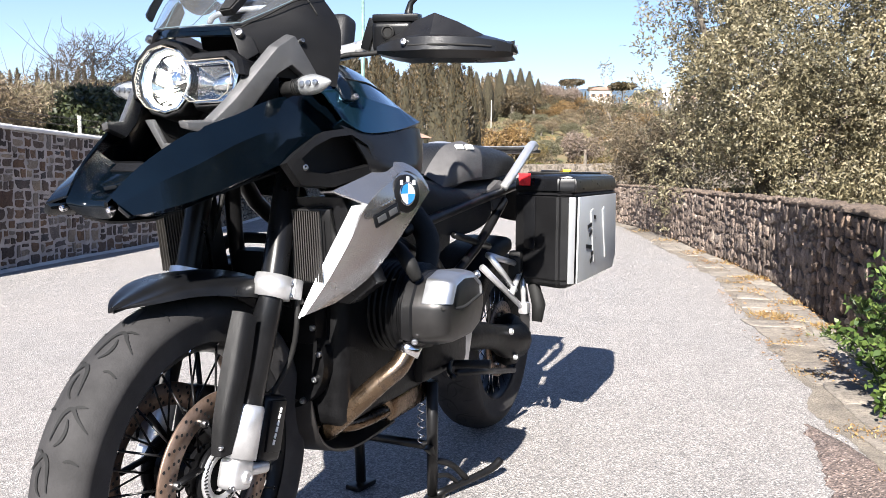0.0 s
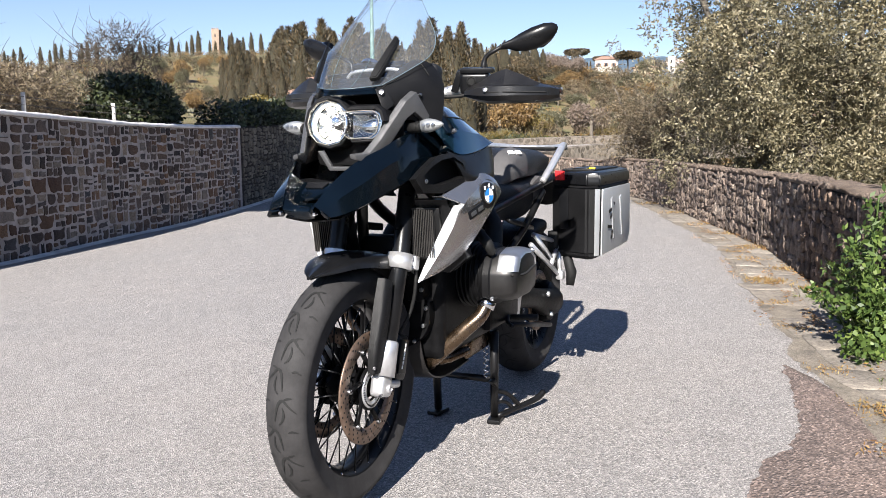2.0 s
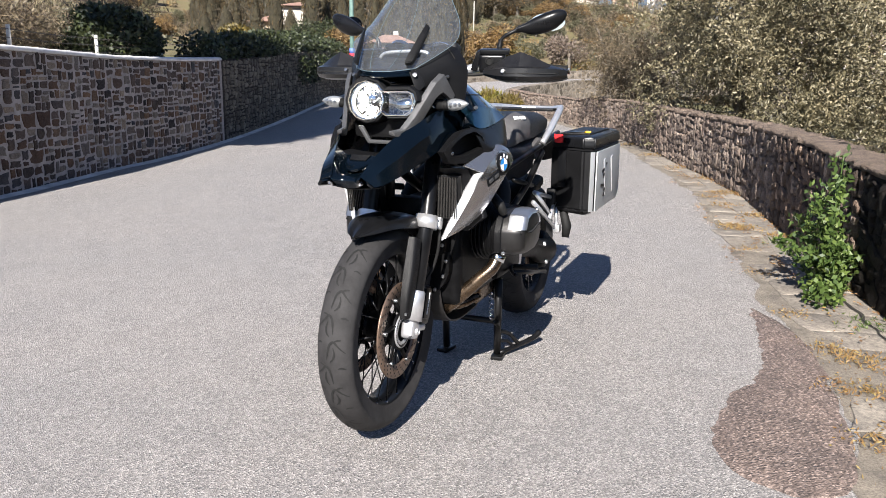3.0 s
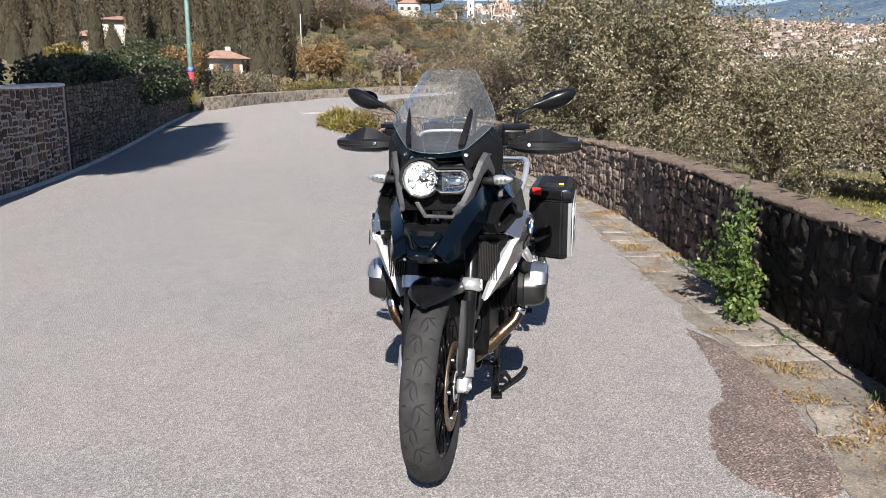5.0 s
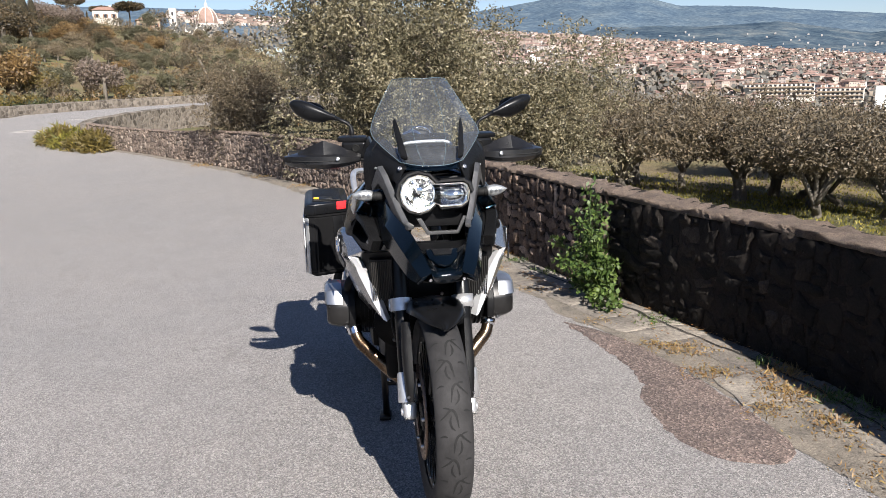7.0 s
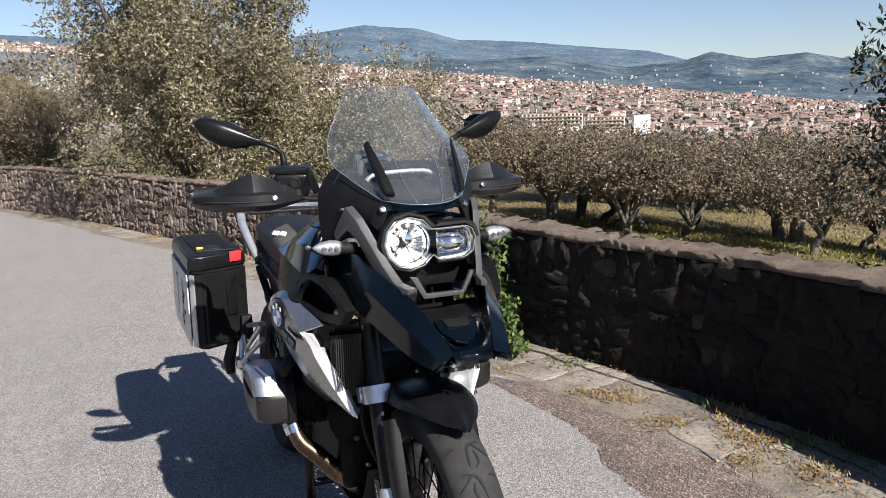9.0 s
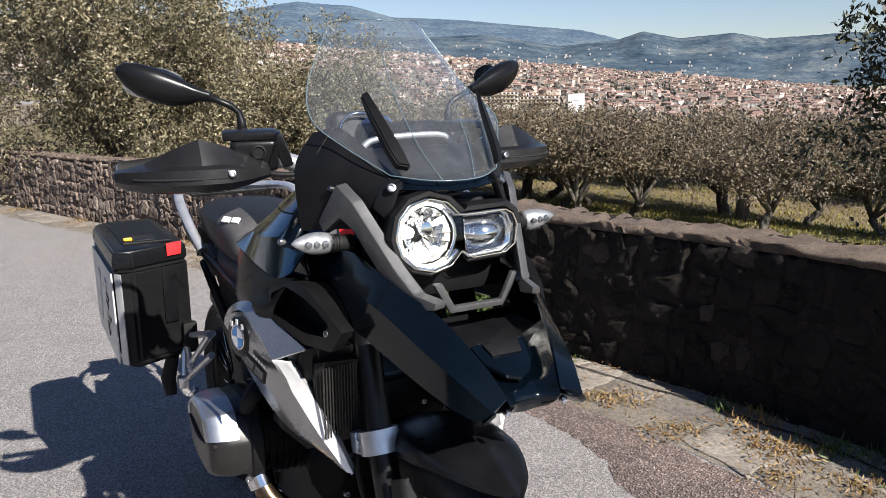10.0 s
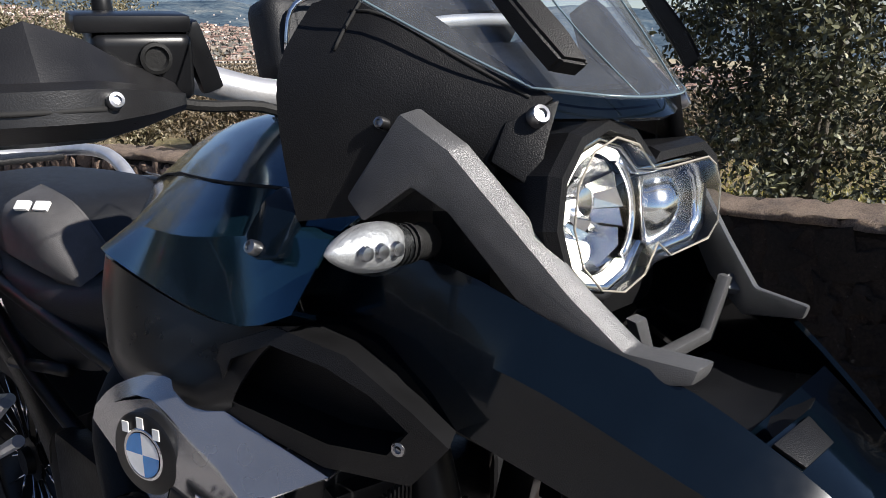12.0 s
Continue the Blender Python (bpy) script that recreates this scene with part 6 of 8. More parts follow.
    part("front_recess", hull_plate([tri(0.255, y0 + 0.034, 0.86), tri(0.300, y0 + 0.018, 0.86), tri(0.300, y0 + 0.016, 0.70), tri(0.262, y0 + 0.030, 0.70)], (0, -0.005, 0), 0.002), M_SATIN, root)
    part("mount_foot", box(tri(0.235, y0 + 0.03, 0.645), (0.04, 0.03, 0.09), 0.008), M_RUBBER, root)
    return root


pannier(1)
pannier(-1)

# ---- plants ----
rng = np.random.default_rng(7)


def leaf_quads(centers, length, width, rng, droop=0.0, along=None, spread=1.0):
    """Loose leaves: one pointed quad at every centre."""
    n = len(centers)
    d = rng.normal(size=(n, 3)) * spread
    if along is not None:
        d = d + along
    d[:, 2] -= droop
    d /= np.linalg.norm(d, axis=1, keepdims=True)
    s = np.cross(d, rng.normal(size=(n, 3)))
    s /= np.linalg.norm(s, axis=1, keepdims=True) + 1e-9
    ln = (length * rng.uniform(0.6, 1.3, (n, 1)))
    wd = (width * rng.uniform(0.7, 1.3, (n, 1)))
    return np.stack([centers, centers + d * ln * 0.45 + s * wd, centers + d * ln, centers + d * ln * 0.45 - s * wd], 1)


def blob_points(blobs, n, rng, shell=0.55):
    """Points in ellipsoids (x, y, z, rx, ry, rz), more of them near their skins."""
    vol = np.array([b[3] * b[4] * b[5] for b in blobs]) ** 0.75
    pick = rng.choice(len(blobs), n, p=vol / vol.sum())
    u = rng.normal(size=(n, 3))
    u /= np.linalg.norm(u, axis=1, keepdims=True)
    r = rng.uniform(shell ** 3, 1, n) ** (1 / 3)
    b = np.array(blobs)[pick]
    return b[:, :3] + u * r[:, None] * b[:, 3:], u


def olive_tree(label, m, height, wide, leaves, size, mat, seed, trunk_h=0.8, group="olive trees", low=0.35, thick=0.11, lean=0.15, clumps=True):
    """Gnarled forked trunk, limbs and a loose crown of narrow leaves on twigs."""
    g = np.random.default_rng(seed)
    root = thing("olive_tree", label, "tree", m, group)
    bm = bmesh.new()
    tips, forks = [], int(g.integers(2, 4))
    fork = Vector((lean * g.uniform(-1, 1), lean * g.uniform(-1, 1), trunk_h))
    tube([(0, 0, -0.25), (thick * 0.2, 0, 0.08), tuple(fork * 0.55 + Vector((0.05, 0.03, 0))), tuple(fork)], [thick * 1.7, thick * 1.1, thick * 0.9, thick * 1.0], 10, 3, bm)
    for k in range(forks + 3):
        a = 2 * math.pi * (k + g.uniform(-0.3, 0.3)) / (forks + 3)
        reach = wide * g.uniform(0.30, 0.62)
        top = Vector((reach * math.cos(a), reach * math.sin(a), height * g.uniform(0.62, 0.9)))
        mid = fork.lerp(top, 0.45) + Vector((g.uniform(-0.15, 0.15), g.uniform(-0.15, 0.15), 0.1))
        tube([tuple(fork), tuple(mid), tuple(top)], [thick * 0.62, thick * 0.4, thick * 0.12], 7, 3, bm)
        tips += [mid, top]
        for j in range(2):
            e = mid.lerp(top, 0.4 + 0.3 * j) + Vector((g.uniform(-0.4, 0.4) * wide * 0.5, g.uniform(-0.4, 0.4) * wide * 0.5, g.uniform(0, 0.25) * height * 0.5))
            tube([tuple(mid.lerp(top, 0.25 + 0.3 * j)), tuple(e)], [thick * 0.25, thick * 0.06], 5, 0, bm)
            tips.append(e)
    part("trunk", bm, BARK, root, "grey gnarled trunk with limbs")
    blobs = []
    for t in tips:
        for j in range(8 if clumps else 3):
            r = wide * (g.uniform(0.07, 0.16) if clumps else g.uniform(0.13, 0.26))
            blobs.append((t.x + g.normal() * wide * 0.14, t.y + g.normal() * wide * 0.14, max(height * low, t.z + g.normal() * height * 0.12 - (0.06 * height if clumps else 0)), r, r, r * g.uniform(0.8, 1.3)))
    if clumps:
        for j in range(26):
            a, h = g.uniform(0, 2 * math.pi), g.uniform(low, 0.8)
            r = wide * g.uniform(0.08, 0.15)
            d = wide * 0.60 * math.sin(math.pi * min(1, 0.25 + 0.75 * h)) * g.uniform(0.7, 1.05)
            blobs.append((d * math.cos(a), d * math.sin(a), height * h, r, r, r * g.uniform(0.9, 1.5)))
    per = 7 if clumps else 12
    c, u = blob_points(blobs, leaves // per, g, 0.25 if clumps else 0.3)
    way = u * (0.7 if clumps else 1.0) + np.array([0, 0, -0.1 if clumps else 0.5]) + g.normal(size=c.shape) * (0.6 if clumps else 0.5)
    way /= np.linalg.norm(way, axis=1, keepdims=True)
    steps = np.linspace(0, 1, per)[None, :, None] * (size * 2.6 if clumps else max(size, 0.058) * 5.5)
    pts = (c[:, None, :] + way[:, None, :] * steps).reshape(-1, 3)
    q = leaf_quads(pts, size, size * (0.20 if clumps else 0.16), g, 0.0, np.repeat(way, per, 0) * 0.6)
    part("crown", quads("crown", q, mat), mat, root, "loose crown of narrow grey-green leaves")["kind"] = "stuff"
    return root


def bush(name, label, category, m, blobs, n, length, width, mat, seed, twigs=0, twig_h=0.0, kind="", group=""):
    g = np.random.default_rng(seed)
    root = thing(name, label, category, m, group, kind)
    c, u = blob_points(blobs, n, g, 0.6)
    part("foliage", quads("foliage", leaf_quads(c, length, width, g, 0, u * 0.8), mat), mat, root)
    if twigs:
        bm = bmesh.new()
        for k in range(twigs):
            b = blobs[int(g.integers(len(blobs)))]
            p = Vector((b[0] + g.normal() * b[3] * 0.5, b[1] + g.normal() * b[4] * 0.5, b[2]))
            q = p + Vector((g.normal() * 0.4, g.normal() * 0.4, (b[5] * 0.8 + twig_h * 0.5) * g.uniform(0.35, 1)))
            m1, m2 = (p.lerp(q, u) + Vector((g.normal() * 0.10, g.normal() * 0.10, 0)) for u in (0.35, 0.7))
            tube([tuple(p), tuple(m1), tuple(m2), tuple(q)], [0.009, 0.006, 0.004, 0.0015], 4, 2, bm)
        part("twig_mass", bm, TWIG, root)["kind"] = "stuff"
    return root


def stand(x, y, dz=0.0, turn=0.0, size=1.0):
    return pose(x, y, float(land_z(x, y)) + dz, 0, 0, turn) @ Matrix.Scale(size, 4)


def at_az(az, r, dz=0.0, turn=0.0, size=1.0):
    return stand(r * math.sin(radians(az)), r * math.cos(radians(az)) - 2.0, dz, turn, size)


# large olive behind the bend of the low wall, and its neighbours
olive_tree("large bushy olive tree behind the low stone wall", stand(0.95, 10.9, 0.0, 20), 5.2, 2.75, 150000, 0.056, OLIVE_SUN, 3, 0.9, low=0.10, thick=0.16)
olive_tree("olive tree with bushy low crown behind the wall", stand(3.5, 11.8, 0.0, 80), 3.3, 2.5, 52000, 0.056, OLIVE_SUN, 5, 0.7, low=0.2)
olive_tree("grey olive shrub behind the far wall", stand(-1.75, 15.4, 0.0, 10), 2.9, 1.75, 40000, 0.05, OLIVE_GROVE, 8, 0.4, low=0.08)
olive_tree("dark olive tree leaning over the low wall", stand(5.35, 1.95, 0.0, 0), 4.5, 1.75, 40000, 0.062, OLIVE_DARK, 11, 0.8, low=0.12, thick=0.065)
first = olive_tree("pruned olive tree standing in the grassy grove", stand(8.75, 14.0, 0, 0), 2.15, 2.3, 16000, 0.075, OLIVE_GROVE, 21, 0.50, low=0.56, thick=0.15)
second = olive_tree("pruned olive tree standing in the grassy grove", stand(8.9, 11.4, 0, 0), 1.95, 2.0, 16000, 0.075, OLIVE_GROVE, 22, 0.30, low=0.60, thick=0.085, lean=0.3)
third = olive_tree("pruned olive tree standing in the grassy grove", stand(10.0, 13.3, 0, 0), 2.0, 2.1, 16000, 0.075, OLIVE_GROVE, 23, 0.35, low=0.56, thick=0.09, lean=0.3)
for k, (x, y, sz) in enumerate(((10.5, 11.6, 0.95), (11.2, 8.9, 0.9), (12.9, 10.9, 1.0), (6.4, 14.6, 1.0), (5.0, 15.6, 1.0), (7.4, 16.8, 1.1), (11.4, 15.8, 1.05))):
    copy_thing((second, third, first)[k % 3], stand(x, y, 0, 67 * k + 20, sz))
for k, (az, r, sz) in enumerate(((16, 19, 0.95), (21, 20.5, 1.0), (25, 22, 1.0), (31, 21, 0.95), (35, 19.5, 0.95), (38.5, 20.5, 1.0), (44, 19.8, 0.95), (49, 18.6, 0.95), (53, 17.0, 0.9), (57, 16, 0.9), (62, 15.5, 0.9), (29, 25, 1.05), (33.5, 25, 1.1), (38, 25.5, 1.1), (42, 24, 1.05), (46, 25, 1.1), (50.5, 24, 1.05), (55, 23, 1.0), (12, 24, 1.05), (18, 27, 1.1), (23, 29, 1.15), (28, 31, 1.2), (36, 32, 1.2), (44, 33, 1.2), (52, 32, 1.2), (7, 28, 1.1), (60, 30, 1.1))):
    copy_thing((first, second, third)[k % 3], at_az(az, r, 0, 67 * k, sz * 0.95))

# grass between the grove's trees
g4 = np.random.default_rng(44)
n_grass = 42000
az, r = np.radians(g4.uniform(14, 72, n_grass)), 5.5 + 20 * g4.uniform(size=n_grass) ** 1.2
gx, gy = r * np.sin(az), r * np.cos(az) - 2.0
keep = gx > wall_x(WALL_R, gy) + 1.2
gx, gy = gx[keep], gy[keep]
GRASS = m_leaf("grove_grass", ((0.0, (0.08, 0.09, 0.018)), (0.5, (0.185, 0.165, 0.03)), (1.0, (0.30, 0.25, 0.055))), 0.3)
q = leaf_quads(np.stack([gx, gy, land_z(gx, gy) - 0.01], 1), 0.085, 0.014, g4, 0, np.array([0, 0, 1.0]), 0.5)
tagged(new("grove_grass", quads("grove_grass", q, GRASS)), "sunlit rough grass between the olive trees", "grass", kind="stuff")

# weed at the wall foot
def weed():
    root = thing("weed", "leafy green weed growing at the foot of the low wall", "plant", stand(1.47, 2.62, 0.055))
    g = np.random.default_rng(4)
    bm, pts, ways = bmesh.new(), [], []
    for k in range(17):
        a = g.uniform(0, 2 * math.pi)
        h = (0.74, 0.62, 0.66, 0.50, 0.55, 0.34, 0.30, 0.26, 0.28, 0.22, 0.30, 0.36, 0.4, 0.24, 0.2, 0.3, 0.22)[k]
        sp = 0.08 if h > 0.5 else 0.15
        base = Vector((g.normal() * 0.05, g.normal() * 0.10, 0))
        tip = base + Vector((math.cos(a) * sp - 0.06, math.sin(a) * sp * 1.2, h))
        mid = base.lerp(tip, 0.5) + Vector((0, 0, 0.06))
        line = catmull([tuple(base), tuple(mid), tuple(tip)], 8)
        tube([tuple(v) for v in line], [0.005] * len(line), 5, 0, bm)
        for v in line[2:]:
            for j in range(9):
                pts.append(v + Vector((g.normal() * 0.026, g.normal() * 0.026, g.normal() * 0.016)))
    part("stem", bm, WEED, root)["kind"] = "stuff"
    part("leaves", quads("leaves", leaf_quads(np.array([tuple(p) for p in pts]), 0.042, 0.011, g, -0.15), WEED), WEED, root)
    low = blob_points([(-0.05, -0.30, 0.06, 0.10, 0.22, 0.07), (-0.02, 0.22, 0.06, 0.10, 0.16, 0.06)], 320, g)[0]
    part("low_leaves", quads("low_leaves", leaf_quads(low, 0.04, 0.012, g, -0.1), WEED), WEED, root)


weed()


def tuft(label, x, y, n, rad, h, mat, seed, dz=0.055, name="grass_tuft"):
    g = np.random.default_rng(seed)
    c = np.zeros((n, 3))
    c[:, :2] = g.normal(size=(n, 2)) * rad
    q = leaf_quads(c, h * (1 if h > 0.3 else 0.34), 0.003, g, 0.0, np.array([0, 0, 1.0 if h > 0.3 else 0.3]), 0.75)
    return tagged(new(name, quads(name, q, mat)), label, "grass", group="grass tufts", kind="stuff"), x, y, dz


k = 0
for y, d, rad, h, n, mat in ((1.52, 0.36, 0.06, 0.07, 200, DRY), (0.74, 0.27, 0.07, 0.09, 240, DRY), (1.12, 0.40, 0.04, 0.06, 110, DRY), (0.40, 0.26, 0.05, 0.07, 150, DRY), (4.47, 0.28, 0.07, 0.08, 200, DRY), (6.5, 0.12, 0.08, 0.09, 200, DRY), (0.62, 0.12, 0.06, 0.13, 220, WEED), (1.13, 0.11, 0.04, 0.12, 120, WEED), (4.55, 0.36, 0.07, 0.09, 240, DRY), (0.98, 0.10, 0.07, 0.12, 260, DRY), (0.75, 0.22, 0.09, 0.08, 260, DRY), (1.45, 0.28, 0.08, 0.06, 200, DRY), (1.62, 0.42, 0.05, 0.05, 150, DRY), (1.15, 0.45, 0.07, 0.05, 160, DRY), (0.55, 0.47, 0.06, 0.07, 160, DRY), (0.30, 0.30, 0.09, 0.07, 220, DRY), (0.42, 0.06, 0.08, 0.13, 200, WEED), (3.4, 0.07, 0.06, 0.10, 160, WEED), (5.1, 0.10, 0.06, 0.10, 170, DRY), (5.7, 0.28, 0.08, 0.06, 170, DRY), (6.4, 0.12, 0.08, 0.09, 170, DRY), (6.2, 0.38, 0.07, 0.05, 130, DRY), (7.6, 0.10, 0.08, 0.10, 170, DRY), (3.9, 0.12, 0.05, 0.12, 130, WEED), (4.2, 0.08, 0.05, 0.12, 130, DRY), (8.6, 0.10, 0.1, 0.10, 160, DRY), (10.2, 0.12, 0.1, 0.12, 160, DRY), (12.2, 0.14, 0.12, 0.14, 180, DRY), (2.15, 0.44, 0.05, 0.04, 130, DRY), (2.0, 0.12, 0.08, 0.08, 160, WEED), (-0.1, 0.4, 0.08, 0.06, 160, DRY), (-0.3, 0.2, 0.08, 0.07, 160, DRY), (3.0, 0.42, 0.06, 0.04, 130, DRY), (3.7, 0.40, 0.06, 0.05, 130, DRY), (15.5, 0.2, 0.16, 0.2, 260, DRY)):
    p, t, nn = along_wall(WALL_R, y, 1)
    ob, *_ = tuft("dry yellow grass tuft in the stone joints" if mat is DRY else "small green weed in the stone joints", 0, 0, n, rad, h, mat, 100 + k)
    ob.location = p + nn * d + Vector((0, 0, 0.012))
    k += 1
# dry leaf litter in the joints and along the wall foot
g5 = np.random.default_rng(55)
LITTER = m_leaf("dry_leaf_litter", ((0.0, (0.11, 0.055, 0.025)), (0.6, (0.26, 0.135, 0.05)), (1.0, (0.36, 0.22, 0.09))), 0.1)
spots = []
for k in range(100):
    y0, d0 = g5.uniform(-1.5, 9.0), g5.choice((0.03, 0.265, 0.52), p=(0.45, 0.35, 0.2))
    p, t, nn = along_wall(WALL_R, y0, 1)
    for j in range(int(g5.integers(6, 26))):
        q = p + t * g5.normal() * 0.09 + nn * max(0.0, d0 + g5.normal() * 0.03)
        spots.append((q.x, q.y, float(road_z(q.x, q.y)) + g5.uniform(0.014, 0.026)))
q = leaf_quads(np.array(spots), 0.026, 0.006, g5, 0, np.array([0, 0, 0.0]), 1.0)
q[:, :, 2] = q[:, :1, 2] + (q[:, :, 2] - q[:, :1, 2]) * 0.35
tagged(new("leaf_litter", quads("leaf_litter", q, LITTER)), "dry orange-brown leaf litter along the wall foot", "leaf litter", kind="stuff")

# tall grass on the bend's kerb
for k, (x, y, w) in enumerate(((-7.6, 22.2, 0.5), (-7.0, 21.4, 0.55), (-6.5, 20.7, 0.5), (-7.9, 23.0, 0.45), (-6.05, 20.1, 0.35))):
    bush("grass_clump", "clump of tall green and yellow grass at the far wall", "grass", pose(x, y, float(road_z(x, y)) - 0.02), [(0, 0, 0.14, w, w, 0.24), (w * 0.3, 0.1, 0.3, w * 0.6, w * 0.6, 0.22)], 900, 0.22, 0.016, GRASS if k % 2 else YELLOW, 300 + k, group="grass clumps")

# left bank: pale shrubs, a clipped dark bush and a bare tree behind the tall wall
def on_bank(az, r, dz=0.0, size=1.0):
    """Bearing and distance from the walker's place beside the machine."""
    return stand(1.07 + r * math.sin(radians(az)), -1.72 + r * math.cos(radians(az)), dz, 0, size)


bush("round_bush", "round dark evergreen bush behind the tall wall", "bush", on_bank(-45.4, 16.8, 0.2), [(0, 0, 0.5, 1.05, 1.05, 0.75)], 9000, 0.09, 0.03, BUSH_DARK, 31)
for k, (az, r, w, h) in enumerate(((-60, 14.2, 1.6, 1.0), (-56, 14.7, 1.5, 0.9), (-53.5, 15.7, 1.5, 0.9), (-50.5, 17.5, 1.5, 0.9), (-48, 20, 1.7, 0.9), (-64, 12, 1.7, 1.3), (-69, 11, 1.7, 1.3))):
    bush("shrub", "pale leafless shrub behind the tall wall", "shrub", on_bank(az, r, 0.1), [(0, 0, h * 0.55, w, w, h * 0.6), (w * 0.5, 0.3, h * 0.8, w * 0.6, w * 0.6, h * 0.45), (-w * 0.5, -0.2, h * 0.7, w * 0.6, w * 0.6, h * 0.5)], 13000, 0.11, 0.008, SHRUB if k % 3 else OLIVE_SUN, 40 + k, 26, h * 0.5, group="shrubs on the bank")
bush("bare_tree", "bare twiggy tree behind the tall wall", "tree", on_bank(-46.2, 18.5, 0.1), [(0, 0, 1.1, 1.1, 1.1, 0.9), (0.4, 0, 1.7, 0.8, 0.8, 0.6)], 3600, 0.16, 0.008, TWIG, 61, 90, 0.7)
# hedge on the old wall
blobs = []
for y in np.arange(12.9, 27.2, 0.5):
    x = float(wall_x(WALL_L, y)) - 0.55
    blobs.append((x, y, float(road_z(x, y)) + 1.72 + 0.16 * noise.noise((y, 2, 0)) - 0.05 * max(0, y - 20) + 0.25, 0.62, 0.5, 0.42 + 0.12 * noise.noise((y * 2, 0, 0))))
    if y > 19:
        blobs.append((x + 0.5, y, float(road_z(x, y)) + 1.25 - 0.04 * max(0, y - 22), 0.30, 0.5, 0.45))
bush("hedge", "dark ivy hedge along the old retaining wall", "hedge", None, blobs, 26000, 0.10, 0.035, BUSH_DARK, 71)
for k, (az, r, w, h, mat) in enumerate(((-26.0, 36.5, 0.9, 1.25, OLIVE_FAR), (-25.0, 37.0, 1.1, 1.4, SHRUB), (-23.8, 38.0, 1.1, 1.4, OLIVE_FAR), (-22.8, 39.0, 1.0, 1.2, SHRUB), (-19.4, 43.0, 1.4, 1.1, YELLOW), (-17.6, 43.5, 1.6, 1.0, YELLOW), (-18.5, 42.5, 1.5, 0.9, BUSH_DARK), (-16.2, 45.0, 1.2, 0.8, WEED), (-27.6, 36.0, 0.9, 1.3, OCHRE), (-29.4, 37.0, 1.2, 1.5, BUSH_DARK))):
    m = stand(r * math.sin(radians(az)), r * math.cos(radians(az)) - 2.0, 0.0)
    bush("roadside_shrub", "twiggy shrub behind the wall of the bend", "shrub", m, [(0, 0, h * 0.45, w, w, h * 0.55), (w * 0.5, 0.2, h * 0.7, w * 0.6, w * 0.6, h * 0.45), (-w * 0.5, -0.2, h * 0.6, w * 0.6, w * 0.6, h * 0.45)], 3600, 0.17, 0.022, mat, 740 + k, 14, h * 0.5, group="shrubs round the bend")
bush("yellow_shrub", "yellow flowering shrub behind the wall", "shrub", on_bank(-36.8, 30, -0.3), [(0, 0, 0.6, 0.8, 0.8, 0.75)], 2600, 0.12, 0.05, YELLOW, 72)


# fence on the bank
def fence():
    root = thing("wire_fence", "barbed wire fence on pale posts behind the tall wall", "fence")
    tops = []
    for az in (-60.5, -56, -51.53, -46.22, -42.11, -38.6, -36.0):
        # just behind the wall's top
        best = None
        for r in np.arange(6, 24, 0.05):
            x, y = 1.07 + r * math.sin(radians(az)), -1.72 + r * math.cos(radians(az))
            if x < float(wall_x(WALL_L, y)) - 0.62:
                best = (x, y)
                break
        z = float(road_z(*best)) + 1.70
        tube_p = tube([(best[0], best[1], z - 0.5), (best[0], best[1], z + 0.46)], [0.032, 0.028], 8)
        part("post", tube_p, m_plain("weathered_post", (0.48, 0.46, 0.42), 0.9, vary=0.2, scale=20), root)
        tops.append(Vector((best[0], best[1], z)))
    for h in (0.18, 0.29, 0.40):
        for a, b in zip(tops, tops[1:]):
            pa, pb = a + Vector((0.02, 0, h)), b + Vector((0.02, 0, h))
            bm = tube([tuple(pa), tuple(pa.lerp(pb, 0.5) - Vector((0, 0, 0.015))), tuple(pb)], 0.005, 5, 4)
            for j in range(1, int((pb - pa).length / 0.14)):
                q = pa.lerp(pb, j * 0.14 / (pb - pa).length) - Vector((0, 0, 0.012))
                tube([tuple(q + Vector((0, 0.015, 0.02))), tuple(q - Vector((0, 0.015, 0.02)))], 0.003, 4, 0, bm)
            part("wire", bm, m_plain("rusty_wire", (0.10, 0.09, 0.08), 0.7, metal=0.6), root)


fence()

# ---- behind the bend: pole, houses, cypresses, terraces ----
def street_pole():
    x, y = -15.35, 27.9
    z = float(road_z(x, y))
    root = thing("street_pole", "tall green pole with red and yellow painted bands", "pole", pose(x, y, z))
    grn = m_plain("green_pole_paint", (0.10, 0.17, 0.15), 0.6, vary=0.3, scale=6)
    part("shaft", tube([(0, 0, -0.2), (0, 0, 3), (0, 0, 8.5)], [0.105, 0.09, 0.06], 14), grn, root)
    for z0, z1, col in ((0.30, 0.85, (0.72, 0.55, 0.10)), (0.85, 1.55, (0.55, 0.03, 0.05)), (1.55, 1.75, (0.09, 0.14, 0.42))):
        part("band", tube([(0, 0, z0), (0, 0, z1)], 0.112, 16), m_plain("painted_band", col, 0.6, vary=0.3, scale=9), root, "painted band")
    for k in range(2):
        part("stripe", tube([(0.03, -0.112, 0.35 + 0.25 * k), (-0.09, -0.075, 0.55 + 0.25 * k)], 0.03, 6), M_RUBBER, root)


street_pole()


